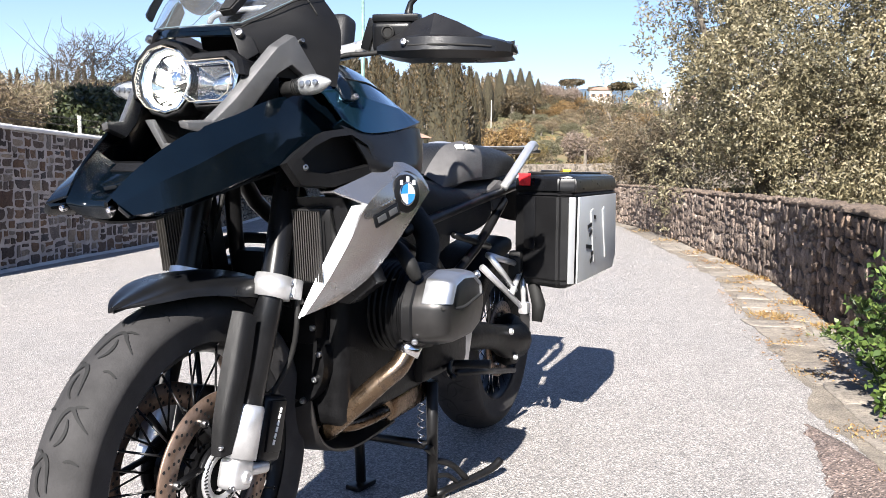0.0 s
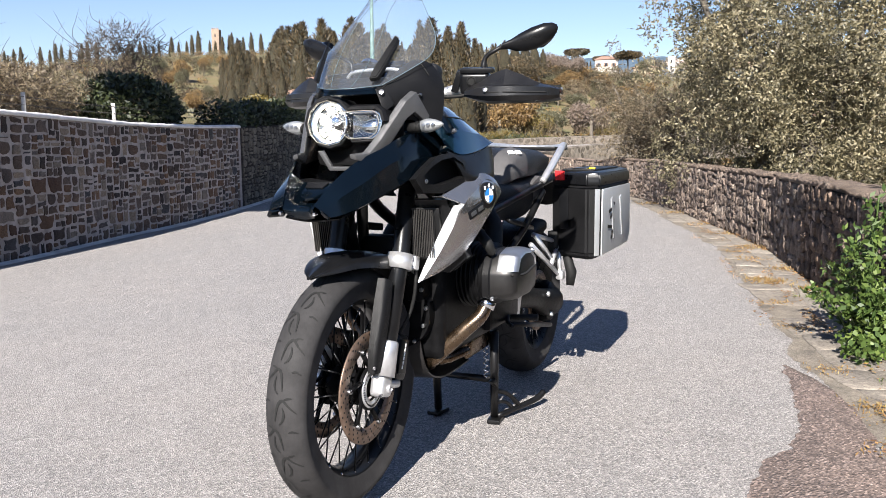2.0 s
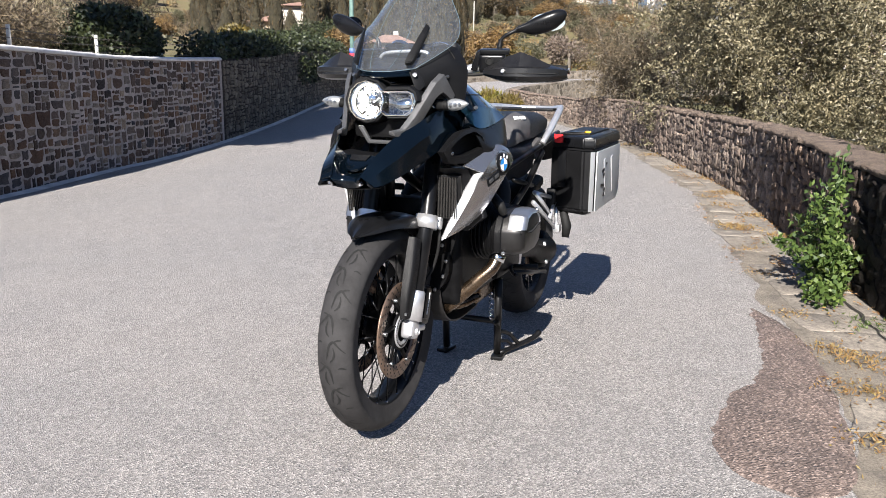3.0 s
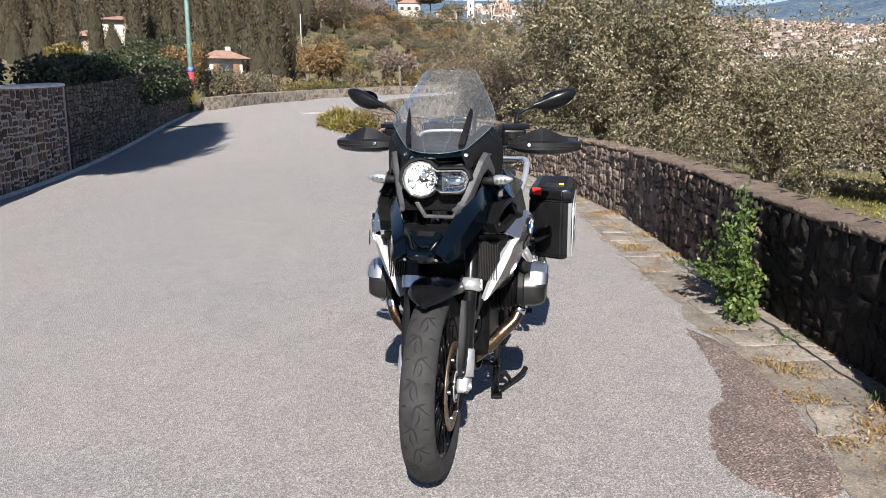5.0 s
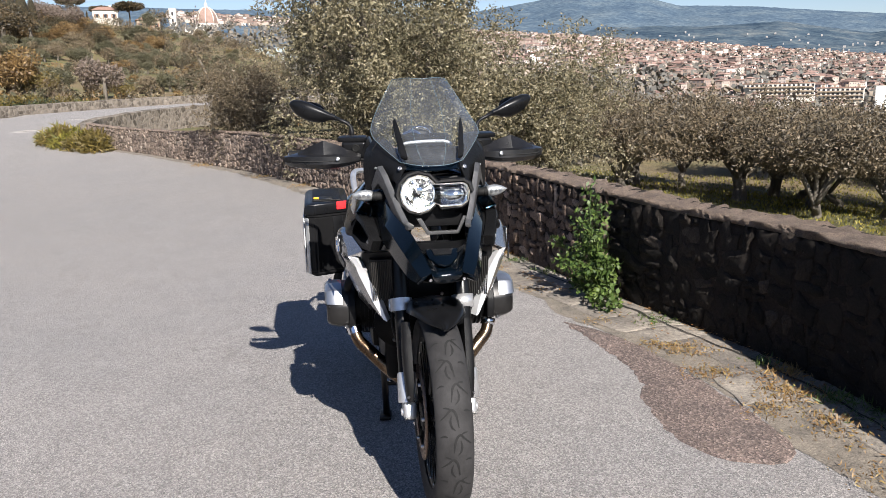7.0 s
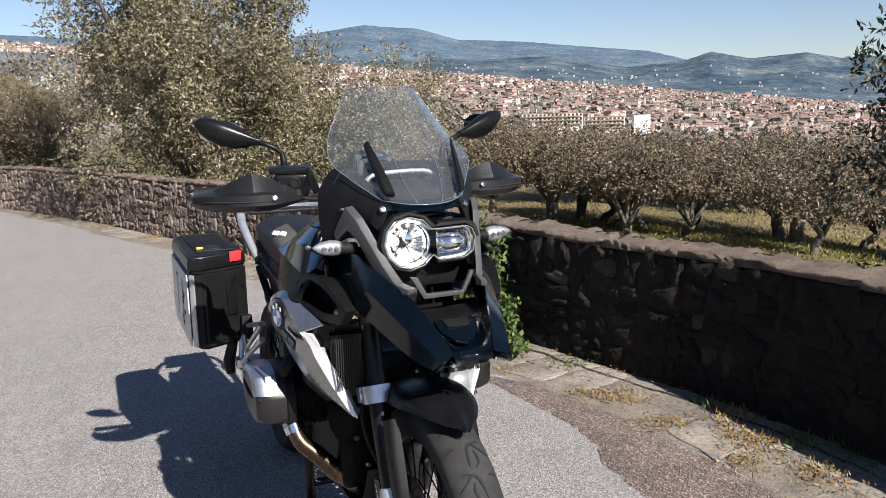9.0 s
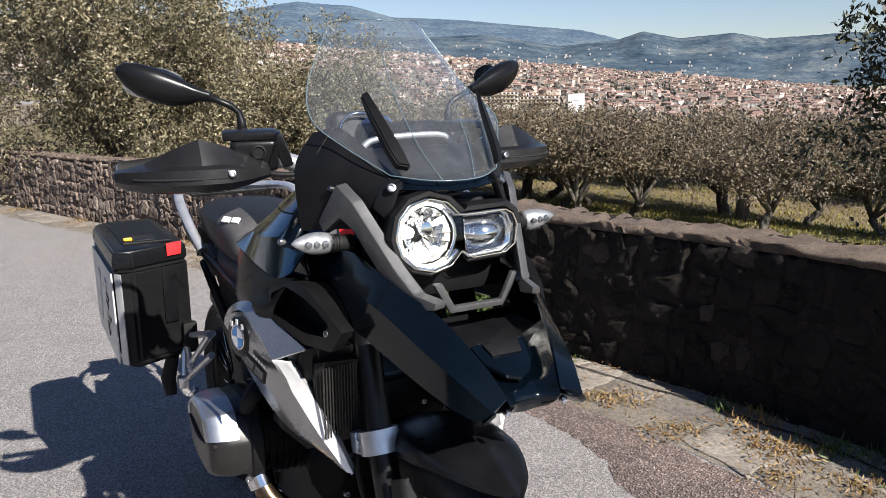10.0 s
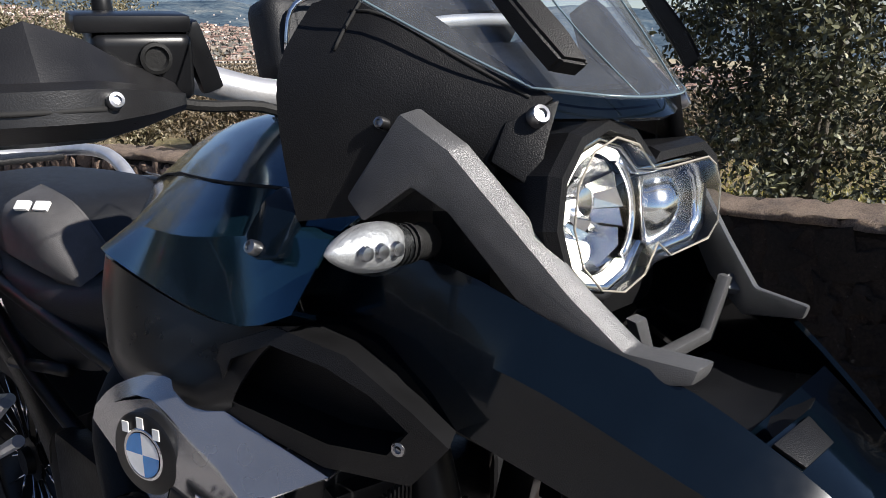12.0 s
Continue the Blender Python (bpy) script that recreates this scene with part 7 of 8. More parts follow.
def low_wall(pts, h, mat, label):
    bm = bmesh.new()
    line = catmull([(a, b, 0) for a, b in pts], 8)
    rows = []
    for k, q in enumerate(line):
        d = line[min(k + 1, len(line) - 1)] - line[max(k - 1, 0)]
        n = Vector((-d.y, d.x, 0)).normalized() * 0.2
        z = max(float(road_z(q.x, q.y)), float(land_z(q.x, q.y))) + 0.02
        hh = h + 0.04 * noise.noise((k * 0.7, 0, 3))
        rows.append([q - n + Vector((0, 0, z - 0.4)), q - n + Vector((0, 0, z + hh)), q + Vector((0, 0, z + hh + 0.04)), q + n + Vector((0, 0, z + hh)), q + n + Vector((0, 0, z - 0.4))])
    skin(bm, rows, True, True)
    return tagged(new("wall_bend", from_bm("wall_bend", bm, mat, False)), label, "wall", kind="structure")


low_wall(((-15.1, 28.4), (-14.6, 30.0), (-13.9, 34.0), (-11.6, 39), (-7, 45.5), (0, 53)), 0.48, RUBBLE, "low stone wall round the outside of the bend")
low_wall(((-6.9, 22.9), (-7.4, 24.6), (-7.4, 27.5), (-5.2, 32.5), (0, 40), (6, 48)), 0.42, RUBBLE, "low stone wall round the inside of the bend")


CYPRESS_SHADE = m_plain("cypress_inner_shade", (0.026, 0.022, 0.011), 0.95, vary=0.6, scale=3)


def cypress(h, w, n, seed, bare=0.03):
    g = np.random.default_rng(seed)
    root = thing("cypress", "tall dark cypress on the hillside", "tree", group="cypresses")
    part("trunk", tube([(0, 0, -0.5), (0, 0, h * 0.8)], [w * 0.12, 0.03], 6), BARK, root)
    t = bare + (1 - bare) * g.uniform(0.0, 1, n) ** 0.9
    prof = np.interp(t, (0, 0.06, 0.25, 0.6, 0.85, 1), (0.35, 0.8, 1.0, 0.8, 0.42, 0.03)) * w
    a = g.uniform(0, 2 * math.pi, n)
    lump = 1 + 0.18 * np.sin(3 * a + 9 * t) + 0.10 * np.sin(7 * a - 23 * t)
    r = prof * lump * g.uniform(0.72, 1.05, n)
    c = np.stack([r * np.cos(a), r * np.sin(a), t * h], 1)
    out = np.stack([np.cos(a) * 0.5, np.sin(a) * 0.5, np.full(n, 1.0)], 1)
    # added solid dark core stands in for the shade inside the crown
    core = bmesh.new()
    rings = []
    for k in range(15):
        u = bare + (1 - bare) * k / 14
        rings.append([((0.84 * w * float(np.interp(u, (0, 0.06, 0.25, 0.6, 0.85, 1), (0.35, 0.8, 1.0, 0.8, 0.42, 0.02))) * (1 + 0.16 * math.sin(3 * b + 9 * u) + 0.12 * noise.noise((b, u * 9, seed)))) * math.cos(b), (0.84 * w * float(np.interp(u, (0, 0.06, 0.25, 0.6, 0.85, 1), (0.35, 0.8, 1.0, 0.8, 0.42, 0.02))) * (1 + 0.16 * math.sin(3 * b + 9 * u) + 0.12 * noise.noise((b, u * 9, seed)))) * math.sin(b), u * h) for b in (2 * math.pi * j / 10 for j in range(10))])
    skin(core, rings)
    part("shade_core", core, CYPRESS_SHADE, root)
    part("crown", quads("crown", leaf_quads(c, h * (0.036 if n > 1000 else 0.07), h * (0.0042 if n > 1000 else 0.012), g, 0, out, 0.35), CYPRESS), CYPRESS, root)["kind"] = "stuff"
    return root


cyp = [cypress(12, 1.35, 1500, 81), cypress(10, 1.05, 1400, 82), cypress(11, 2.4, 1500, 83), cypress(12, 1.4, 420, 84), cypress(10, 1.2, 380, 85)]
placed = []
g = np.random.default_rng(9)


def plant(src, az, r, size, turn=None, fat=1.0):
    m = at_az(az, r, -0.2, g.uniform(0, 360) if turn is None else turn, size) @ Matrix.Diagonal((fat, fat, 1, 1))
    if src not in placed:
        src.matrix_world = m
        placed.append(src)
        return src
    own = src.scale
    return copy_thing(src, m @ Matrix.Diagonal((1 / own.x, 1 / own.y, 1 / own.z, 1)))


# a dark stand behind the two houses, then the skyline row
for k in range(150):
    az, r = g.uniform(-38.5, -20.6), g.uniform(84, 150)
    base = float(land_z(r * math.sin(radians(az)), r * math.cos(radians(az)) - 2.0))
    top = 1.3 + r * math.tan(radians(float(np.interp(az, (-46, -40, -34, -26, -21, -18, -15.8), (4.8, 5.8, 7.4, 7.8, 7.2, 6.2, 5.0))) - 2.2 * g.uniform() ** 1.3))
    plant(cyp[int(g.integers(0, 2))], az, r, min(1.25, max(0.35, (top - base) / 11.0)), None, g.uniform(0.8, 1.5))
# tall ones that stand before the two houses
for az, r, size, fat in ((-33.0, 66, 0.62, 0.9), (-30.6, 66, 0.72, 1.0), (-29.9, 70, 0.62, 1.2), (-28.6, 74, 0.70, 0.9), (-34.3, 68, 0.5, 1.2), (-26.4, 76, 0.72, 1.1), (-27.6, 80, 0.8, 1.2), (-24.6, 78, 0.7, 1.3)):
    plant(cyp[0], az, r, size, None, fat)
plant(cyp[2], -36.2, 62, 0.40)
plant(cyp[2], -37.6, 66, 0.38)
plant(cyp[2], -22.8, 58, 0.31, None, 1.25)
plant(cyp[2], -32.0, 66, 0.45)
plant(cyp[0], -30.6, 70, 0.55)
plant(cyp[1], -5.7, 95, 0.48, None, 1.5)
plant(cyp[1], -5.4, 96, 0.40, None, 1.5)
for az in np.arange(-57, -9, 0.42):
    if g.uniform() < 0.86:
        r = g.uniform(330, 425)
        plant(cyp[int(g.integers(3, 5))], az + g.uniform(-0.2, 0.2), r, g.uniform(0.55, 1.0) * r / 420 * np.interp(az, (-57, -36, -20, -9), (0.9, 1.0, 0.8, 0.35)))


# tall tree behind the tall wall, whose shadow lies across the lane
tall = cypress(13.6, 1.9, 4200, 88, 0.5)
tall.matrix_world = stand(-8.0, 2.2, -0.1)
tall["label"] = "tall dark conifer behind the tall stone wall"


def round_tree(label, n, mat, seed, name="far_tree"):
    g2 = np.random.default_rng(seed)
    root = thing(name, label, "tree", group="trees on the hillside")
    part("trunk", tube([(0, 0, -0.5), (0, 0, 1.6)], [0.22, 0.10], 6), BARK, root)
    bl = [(g2.normal() * 0.6, g2.normal() * 0.6, 1.9 + g2.normal() * 0.3, 0.9, 0.9, 0.75) for k in range(5)]
    c, u = blob_points(bl, 2 * n, g2, 0.6)
    part("crown", quads("crown", leaf_quads(c, 0.20, 0.05, g2, 0, u), mat), mat, root)["kind"] = "stuff"
    return root


far = [round_tree("grey-green olive tree on the terraces", 1100, OLIVE_FAR, 91), round_tree("brown leafless tree on the hillside", 1000, SHRUB, 92), round_tree("dark green tree on the hillside", 480, CYPRESS, 93), round_tree("ochre shrub on the hillside", 420, YELLOW, 94)]
far += [round_tree("ochre winter thicket on the hillside", 1300, OCHRE, 96), round_tree("bare grey-pink tree on the skyline", 1200, PINK_TWIG, 97)]


def rise(az, el):
    """How far off the ground climbs to the height angle el on a bearing."""
    for r in np.arange(52, 330, 2.0):
        x, y = r * math.sin(radians(az)), r * math.cos(radians(az)) - 2.0
        if float(land_z(x, y)) - 1.4 > r * math.tan(radians(el)):
            return r
    return 330.0


def sow(kinds, count, a0, a1, e0, e1, h0, h1, fat=1.0):
    """Trees of mixed kinds over a patch of the slope, bounded by bearing and height angle; h0 to h1: their height as an angle."""
    for k in range(count):
        az, r = g.uniform(a0, a1), rise(0.5 * (a0 + a1), g.uniform(e0, e1))
        src = far[int(g.choice(kinds))]
        plant(src, az, r, g.uniform(h0, h1) * r * math.pi / 180 / 2.9, None, fat * g.uniform(0.85, 1.2))


# woods left of the cypresses and behind them, then the ridge, the brown scrub below the villa, olives, terraces
sow((0, 1, 2, 4), 110, -54, -28, 1.0, 5.0, 0.7, 1.4)
sow((5,), 9, -17.0, -14.9, 3.9, 4.4, 1.1, 1.6)
sow((2, 2, 1), 10, -20.5, -17.0, 3.2, 4.2, 1.4, 2.2)
sow((4, 1, 2, 0), 64, -19.0, -9.0, 2.9, 3.9, 0.7, 1.3, 1.2)
sow((0, 1, 3), 22, -9.0, -5.0, 2.4, 3.6, 0.5, 0.9, 1.2)
sow((0, 0, 0, 1), 70, -19.5, -5.0, 1.9, 2.6, 0.7, 1.0, 1.2)
sow((0, 0, 4, 1), 34, -18.0, -6.0, 0.5, 1.7, 0.6, 1.1, 1.1)
# ochre thicket, bare tree and shrubs at the foot of the slope
for kk, az, el, h, fat in ((4, -20.6, -0.1, 2.0, 1.1), (4, -19.7, 0.0, 2.5, 1.1), (4, -18.9, 0.1, 2.9, 1.0), (4, -18.1, 0.1, 2.4, 1.1), (3, -17.5, 0.0, 1.8, 1.2), (1, -20.0, 0.3, 2.3, 1.1), (1, -16.6, 0.0, 1.2, 1.1), (0, -15.8, 0.4, 1.6, 1.1), (1, -14.2, -0.1, 1.3, 1.1), (5, -13.4, -0.2, 2.7, 0.9), (1, -12.8, -0.1, 1.7, 1.0), (3, -12.1, -0.2, 1.2, 1.3), (1, -10.6, 0.0, 1.3, 1.2), (0, -9.4, 0.2, 1.4, 1.3), (0, -8.0, 0.2, 1.6, 1.3), (2, -9.6, 4.2, 1.3, 1.0), (0, -10.4, 4.1, 1.3, 1.0), (2, -15.0, 4.3, 1.7, 0.7), (2, -12.2, 4.3, 0.7, 1.2), (2, -16.0, 4.0, 1.0, 1.2)):
    r = rise(az, el)
    plant(far[kk], az, r, h * r * math.pi / 180 / 2.9, None, fat)
# dark conifers on the shoulder of the ridge
for az, el, h, fat in ((-19.6, 3.6, 3.2, 0.8), (-18.9, 3.8, 3.0, 0.9), (-18.2, 3.7, 3.2, 0.8), (-17.6, 4.0, 2.7, 0.9), (-17.0, 4.0, 2.2, 0.8), (-20.4, 3.2, 3.4, 0.8), (-21.2, 3.0, 3.6, 0.8)):
    r = rise(az, el)
    plant(cyp[2], az, r, h * r * math.pi / 180 / 11, None, fat)


def pine(seed):
    g2 = np.random.default_rng(seed)
    root = thing("umbrella_pine", "flat-crowned umbrella pine beside the villa", "tree", group="umbrella pines")
    part("trunk", tube([(0, 0, -1), (0.3, 0, 5), (0, 0, 8)], [0.35, 0.28, 0.2], 8), BARK, root)
    c, u = blob_points([(0, 0, 8.6, 5.6, 5.6, 1.2), (2.5, 1, 9.0, 3.2, 3.2, 0.9), (-2.5, -1, 8.8, 3.2, 3.2, 0.9)], 1900, g2, 0.6)
    part("crown", quads("crown", leaf_quads(c, 0.9, 0.25, g2, 0, u), CYPRESS), CYPRESS, root)
    return root


# scrub and olives too many to count on the slope below the villa
def slope_scrub(label, mat, n, seed, tall):
    g2 = np.random.default_rng(seed)
    c = []
    for k in range(n):
        az, r = g2.uniform(-56, -1.5), 54 + 280 * g2.uniform() ** 0.95
        # in loose rows along the terraces
        r = round(r / 14) * 14 + g2.normal() * 2.0 if g2.uniform() < 0.7 else r
        x, y = r * math.sin(radians(az)), r * math.cos(radians(az)) - 2.0
        w = g2.uniform(0.7, 1.5) * (0.34 + r / 300)
        u = g2.normal(size=(76, 3))
        u /= np.linalg.norm(u, axis=1, keepdims=True)
        c.append(u * g2.uniform(0.55, 1, (76, 1)) * np.array([w, w, w * tall]) + np.array([x, y, float(land_z(x, y)) + w * tall * 0.8]))
    q = leaf_quads(np.concatenate(c), 0.40, 0.12, g2)
    tagged(new("slope_scrub", quads("slope_scrub", q, mat)), label, "scrub", kind="stuff")


slope_scrub("grey-green olives crowding the slope", OLIVE_FAR, 1000, 601, 0.75)
slope_scrub("brown leafless scrub on the slope", SHRUB, 900, 602, 0.8)
slope_scrub("ochre thicket on the slope", OCHRE, 420, 604, 0.7)
slope_scrub("dark evergreen scrub on the slope", CYPRESS, 200, 603, 1.0)
pines = pine(95)
pines.matrix_world = at_az(-14.8, 326, -1, 0, 0.85)
copy_thing(pines, at_az(-11.4, 326, -1, 60, 1.15))
copy_thing(pines, at_az(-13.1, 345, -1, 120, 0.85))

PLASTER = m_plain("ochre_plaster", (0.25, 0.20, 0.15), 0.9, vary=0.2, scale=1.2)
PLASTER_W = m_plain("white_plaster", (0.50, 0.46, 0.41), 0.9, vary=0.15, scale=1.2)
TERRACOTTA = m_plain("terracotta_roof", (0.24, 0.145, 0.11), 0.85, vary=0.35, scale=2.5, bump=0.6, bscale=8)
DARKPANE = m_plain("dark_window", (0.03, 0.03, 0.035), 0.2, vary=0.2)
SHUTTER = m_plain("brown_shutter", (0.16, 0.08, 0.045), 0.7, vary=0.2)


def house(label, m, w, d, h, wall_mat, rows=2, cols=3, roof_h=1.6, chimney=True, name="house"):
    root = thing(name, label, "house", m)
    part("wall", box((0, 0, h / 2 - 1), (w, d, h + 2), 0.05), wall_mat, root)
    e = 0.5
    bm = bmesh.new()
    a = [bm.verts.new(p) for p in ((-w / 2 - e, -d / 2 - e, h), (w / 2 + e, -d / 2 - e, h), (w / 2 + e, d / 2 + e, h), (-w / 2 - e, d / 2 + e, h))]
    b = [bm.verts.new(p) for p in ((-w / 2 + d * 0.35, 0, h + roof_h), (w / 2 - d * 0.35, 0, h + roof_h))]
    for f in ((a[0], a[1], b[1], b[0]), (a[2], a[3], b[0], b[1]), (a[1], a[2], b[1]), (a[3], a[0], b[0]), (a[3], a[2], a[1], a[0])):
        bm.faces.new(f)
    roof = part("roof", bm, TERRACOTTA, root, smooth=False)
    if chimney:
        c = min(0.7, w * 0.14)
        part("chimney", box((w * 0.2, 0.2, h + roof_h + 0.05 * c), (c, c, 1.5 * c), 0.02), wall_mat, roof)
    for r in range(rows):
        for c in range(cols):
            z = h * (r + 0.55) / rows
            x = w * ((c + 0.5) / cols - 0.5)
            win = part("window", box((x, -d / 2 - 0.02, z), (0.9, 0.10, 1.3), 0.01), DARKPANE, root)
            for s in (-1, 1):
                part("shutter", box((x + s * 0.68, -d / 2 - 0.05, z), (0.42, 0.06, 1.3), 0.01), SHUTTER, win)
    return root


house("ochre stone tower house among cypresses", at_az(-31.5, 74, -0.3, 30), 3.0, 4.5, 6.0, PLASTER_W, 1, 1, 0.5, False, "tower_house")
house("ochre stone house wing among cypresses", at_az(-33.2, 76, -0.3, 30), 3.4, 4.5, 4.6, PLASTER, 1, 2, 0.7, False)
house("white plaster house with a terracotta roof", at_az(-25.2, 60, 0.1, 40), 2.3, 1.9, 2.2, PLASTER_W, 1, 1, 0.6)
house("pale villa between umbrella pines on the ridge", at_az(-12.8, 328, 0.2, 12), 8.5, 6, 4.4, PLASTER_W, 1, 3, 1.5, True, "villa")
house("pale villa outbuilding on the ridge", at_az(-10.3, 325, -0.5, 12), 8, 7, 4.0, PLASTER, 1, 3, 1.4, True)
house("white house in front of the town", at_az(13.2, 150, 1.5, -15), 7, 6, 6.0, PLASTER_W, 2, 3, 1.4)


def stone_tower(m):
    root = thing("stone_tower", "square stone tower on the wooded skyline", "tower", m)
    t = part("wall", box((0, 0, 5), (4.2, 4.2, 16), 0.1), m_plain("tower_stone", (0.22, 0.165, 0.125), 0.9, vary=0.25, scale=1), root)
    for k in range(4):
        part("merlon", box((-1.6 + 1.06 * k, -1.9, 13.4), (0.6, 0.4, 0.9), 0.02), t.data.materials[0], t)
    part("window", box((0, -2.1, 9.5), (0.7, 0.1, 1.4), 0), DARKPANE, t)


stone_tower(at_az(-39.15, 405, 0.5, 20, 0.85))


def utility_pole(label, az, r, h, wires=()):
    root = thing("utility_pole", label, "pole", at_az(az, r, -0.3))
    part("shaft", tube([(0, 0, 0), (0, 0, h)], [0.14, 0.10], 8), m_plain("concrete_pole", (0.42, 0.41, 0.38), 0.9, vary=0.15), root)
    for dx, dy, dz in wires:
        part("wire", tube([(0, 0, h - 0.3), (dx * 0.5, dy * 0.5, h - 0.9 + dz * 0.5), (dx, dy, h - 0.3 + dz)], 0.02, 4, 5), M_RUBBER, root)


utility_pole("pale utility pole with sagging wires", -20.1, rise(-20.1, 2.4), 0.040 * rise(-20.1, 2.4), ((40, -14, -2.5), (41, -14, -3.2)))
utility_pole("dark pole rising from the olive grove", 46.2, 60, 3.2)


def crane():
    root = thing("mast_lamp", "tall mast with a white tilted head beyond the grove", "mast", at_az(14.8, 62, -0.3))
    part("shaft", tube([(0, 0, 0), (0, 0, 6.4)], [0.10, 0.07], 8), M_FRAME, root)
    part("head", box((0.22, 0, 6.45), (0.30, 0.18, 0.62), 0.05, (0, -28, 0)), M_WHITE, root, "white tilted head")


crane()

# ---- town and hills on the plain ----
# Town tones are greyed: distance haze is mixed into these colours.
CITY_WALL = Nodes("town_walls")
CITY_WALL.done(CITY_WALL.ramp(rand_island(CITY_WALL), ((0.0, (0.22, 0.165, 0.14)), (0.3, (0.33, 0.26, 0.22)), (0.7, (0.42, 0.355, 0.31)), (1.0, (0.60, 0.56, 0.53)))), 0.9)
CITY_ROOF = Nodes("town_roofs")
CITY_ROOF.done(CITY_ROOF.ramp(rand_island(CITY_ROOF), ((0.0, (0.15, 0.095, 0.08)), (0.6, (0.235, 0.145, 0.115)), (1.0, (0.30, 0.20, 0.165)))), 0.9)
HAZE_TREE = Nodes("town_trees")
HAZE_TREE.done(HAZE_TREE.ramp(rand_island(HAZE_TREE), ((0.0, (0.085, 0.085, 0.08)), (0.7, (0.13, 0.12, 0.105)), (1.0, (0.20, 0.165, 0.13)))), 0.9)


def town():
    g2 = np.random.default_rng(17)
    wv, wf, rv, rf, windows = [], [], [], [], []
    for k in range(7500):
        az = g2.uniform(-9, 66)
        r = 620 + (2650 - 620) * g2.uniform() ** 0.8
        if az < 0 and r < 1900:
            continue
        x, y = r * math.sin(radians(az)), r * math.cos(radians(az))
        w, d = g2.uniform(7, 19), g2.uniform(6, 12)
        h = g2.uniform(5, 12) * (1.35 if g2.uniform() < 0.12 else 1)
        if r < 800:
            w, d, h = w * 0.7, d * 0.7, h * 0.6
        turn = radians(30 + g2.choice((0, 90)) + g2.normal() * 14)
        c, s = math.cos(turn), math.sin(turn)
        z = float(city_z(x, y)) - 2
        base = [(x + c * a - s * b, y + s * a + c * b) for a, b in ((-w / 2, -d / 2), (w / 2, -d / 2), (w / 2, d / 2), (-w / 2, d / 2))]
        n = len(wv)
        wv += [(px, py, z) for px, py in base] + [(px, py, z + h) for px, py in base]
        wf += [(n + i, n + (i + 1) % 4, n + 4 + (i + 1) % 4, n + 4 + i) for i in range(4)]
        n = len(rv)
        e = 0.6
        top = [(x + c * a - s * b, y + s * a + c * b, z + h - 0.1) for a, b in ((-w / 2 - e, -d / 2 - e), (w / 2 + e, -d / 2 - e), (w / 2 + e, d / 2 + e), (-w / 2 - e, d / 2 + e))]
        rh = d * 0.17
        rid = [(x + c * a, y + s * a, z + h + rh) for a in (-w / 2 + d * 0.3, w / 2 - d * 0.3)]
        rv += top + rid
        rf += [(n, n + 1, n + 5, n + 4), (n + 2, n + 3, n + 4, n + 5), (n + 1, n + 2, n + 5), (n + 3, n, n + 4)]
        if r < 1500:
            for i in range(4):
                a, b = np.array(base[i]), np.array(base[(i + 1) % 4])
                out = np.array([b[1] - a[1], -(b[0] - a[0])]) / np.linalg.norm(b - a) * 0.08
                if out @ np.array([-x, -y]) < 0:
                    continue
                cols, rows = max(2, int(np.linalg.norm(b - a) / 3.2)), max(1, int(h / 3.2))
                for cc in range(cols):
                    for rr in range(rows):
                        p = a + (b - a) * ((cc + 0.32) / cols) + out
                        q = a + (b - a) * ((cc + 0.68) / cols) + out
                        z0 = z + 2 + h * (rr + 0.15) / (rows + 0.6)
                        windows.append([(p[0], p[1], z0), (q[0], q[1], z0), (q[0], q[1], z0 + 1.4), (p[0], p[1], z0 + 1.4)])
    tagged(new("town_walls", mesh_of("town_walls", wv, wf, CITY_WALL.mat)), "pale plaster houses of a large town on the plain", "town", kind="stuff")
    tagged(new("town_roofs", mesh_of("town_roofs", rv, rf, CITY_ROOF.mat)), "terracotta roofs of a large town on the plain", "town", kind="stuff")
    # window grey holds the haze of distance
    tagged(new("town_windows", quads("town_windows", np.array(windows), m_plain("hazed_window", (0.13, 0.125, 0.13), 0.6, vary=0.2, scale=0.1))), "windows of the town's houses, haze grey in their colour", "town", kind="stuff")
    c = []
    for k in range(1300):
        az, r = g2.uniform(-10, 66), 560 + 2050 * g2.uniform() ** 1.1
        x, y = r * math.sin(radians(az)), r * math.cos(radians(az))
        bl = g2.normal(size=(26, 3)) * np.array([7, 7, 3.0]) + np.array([x, y, float(city_z(x, y)) + 5])
        c.append(bl)
    tagged(new("town_trees", quads("town_trees", leaf_quads(np.concatenate(c), 6.5, 2.4, g2), HAZE_TREE.mat)), "trees between the houses of the town", "trees", kind="stuff")


town()


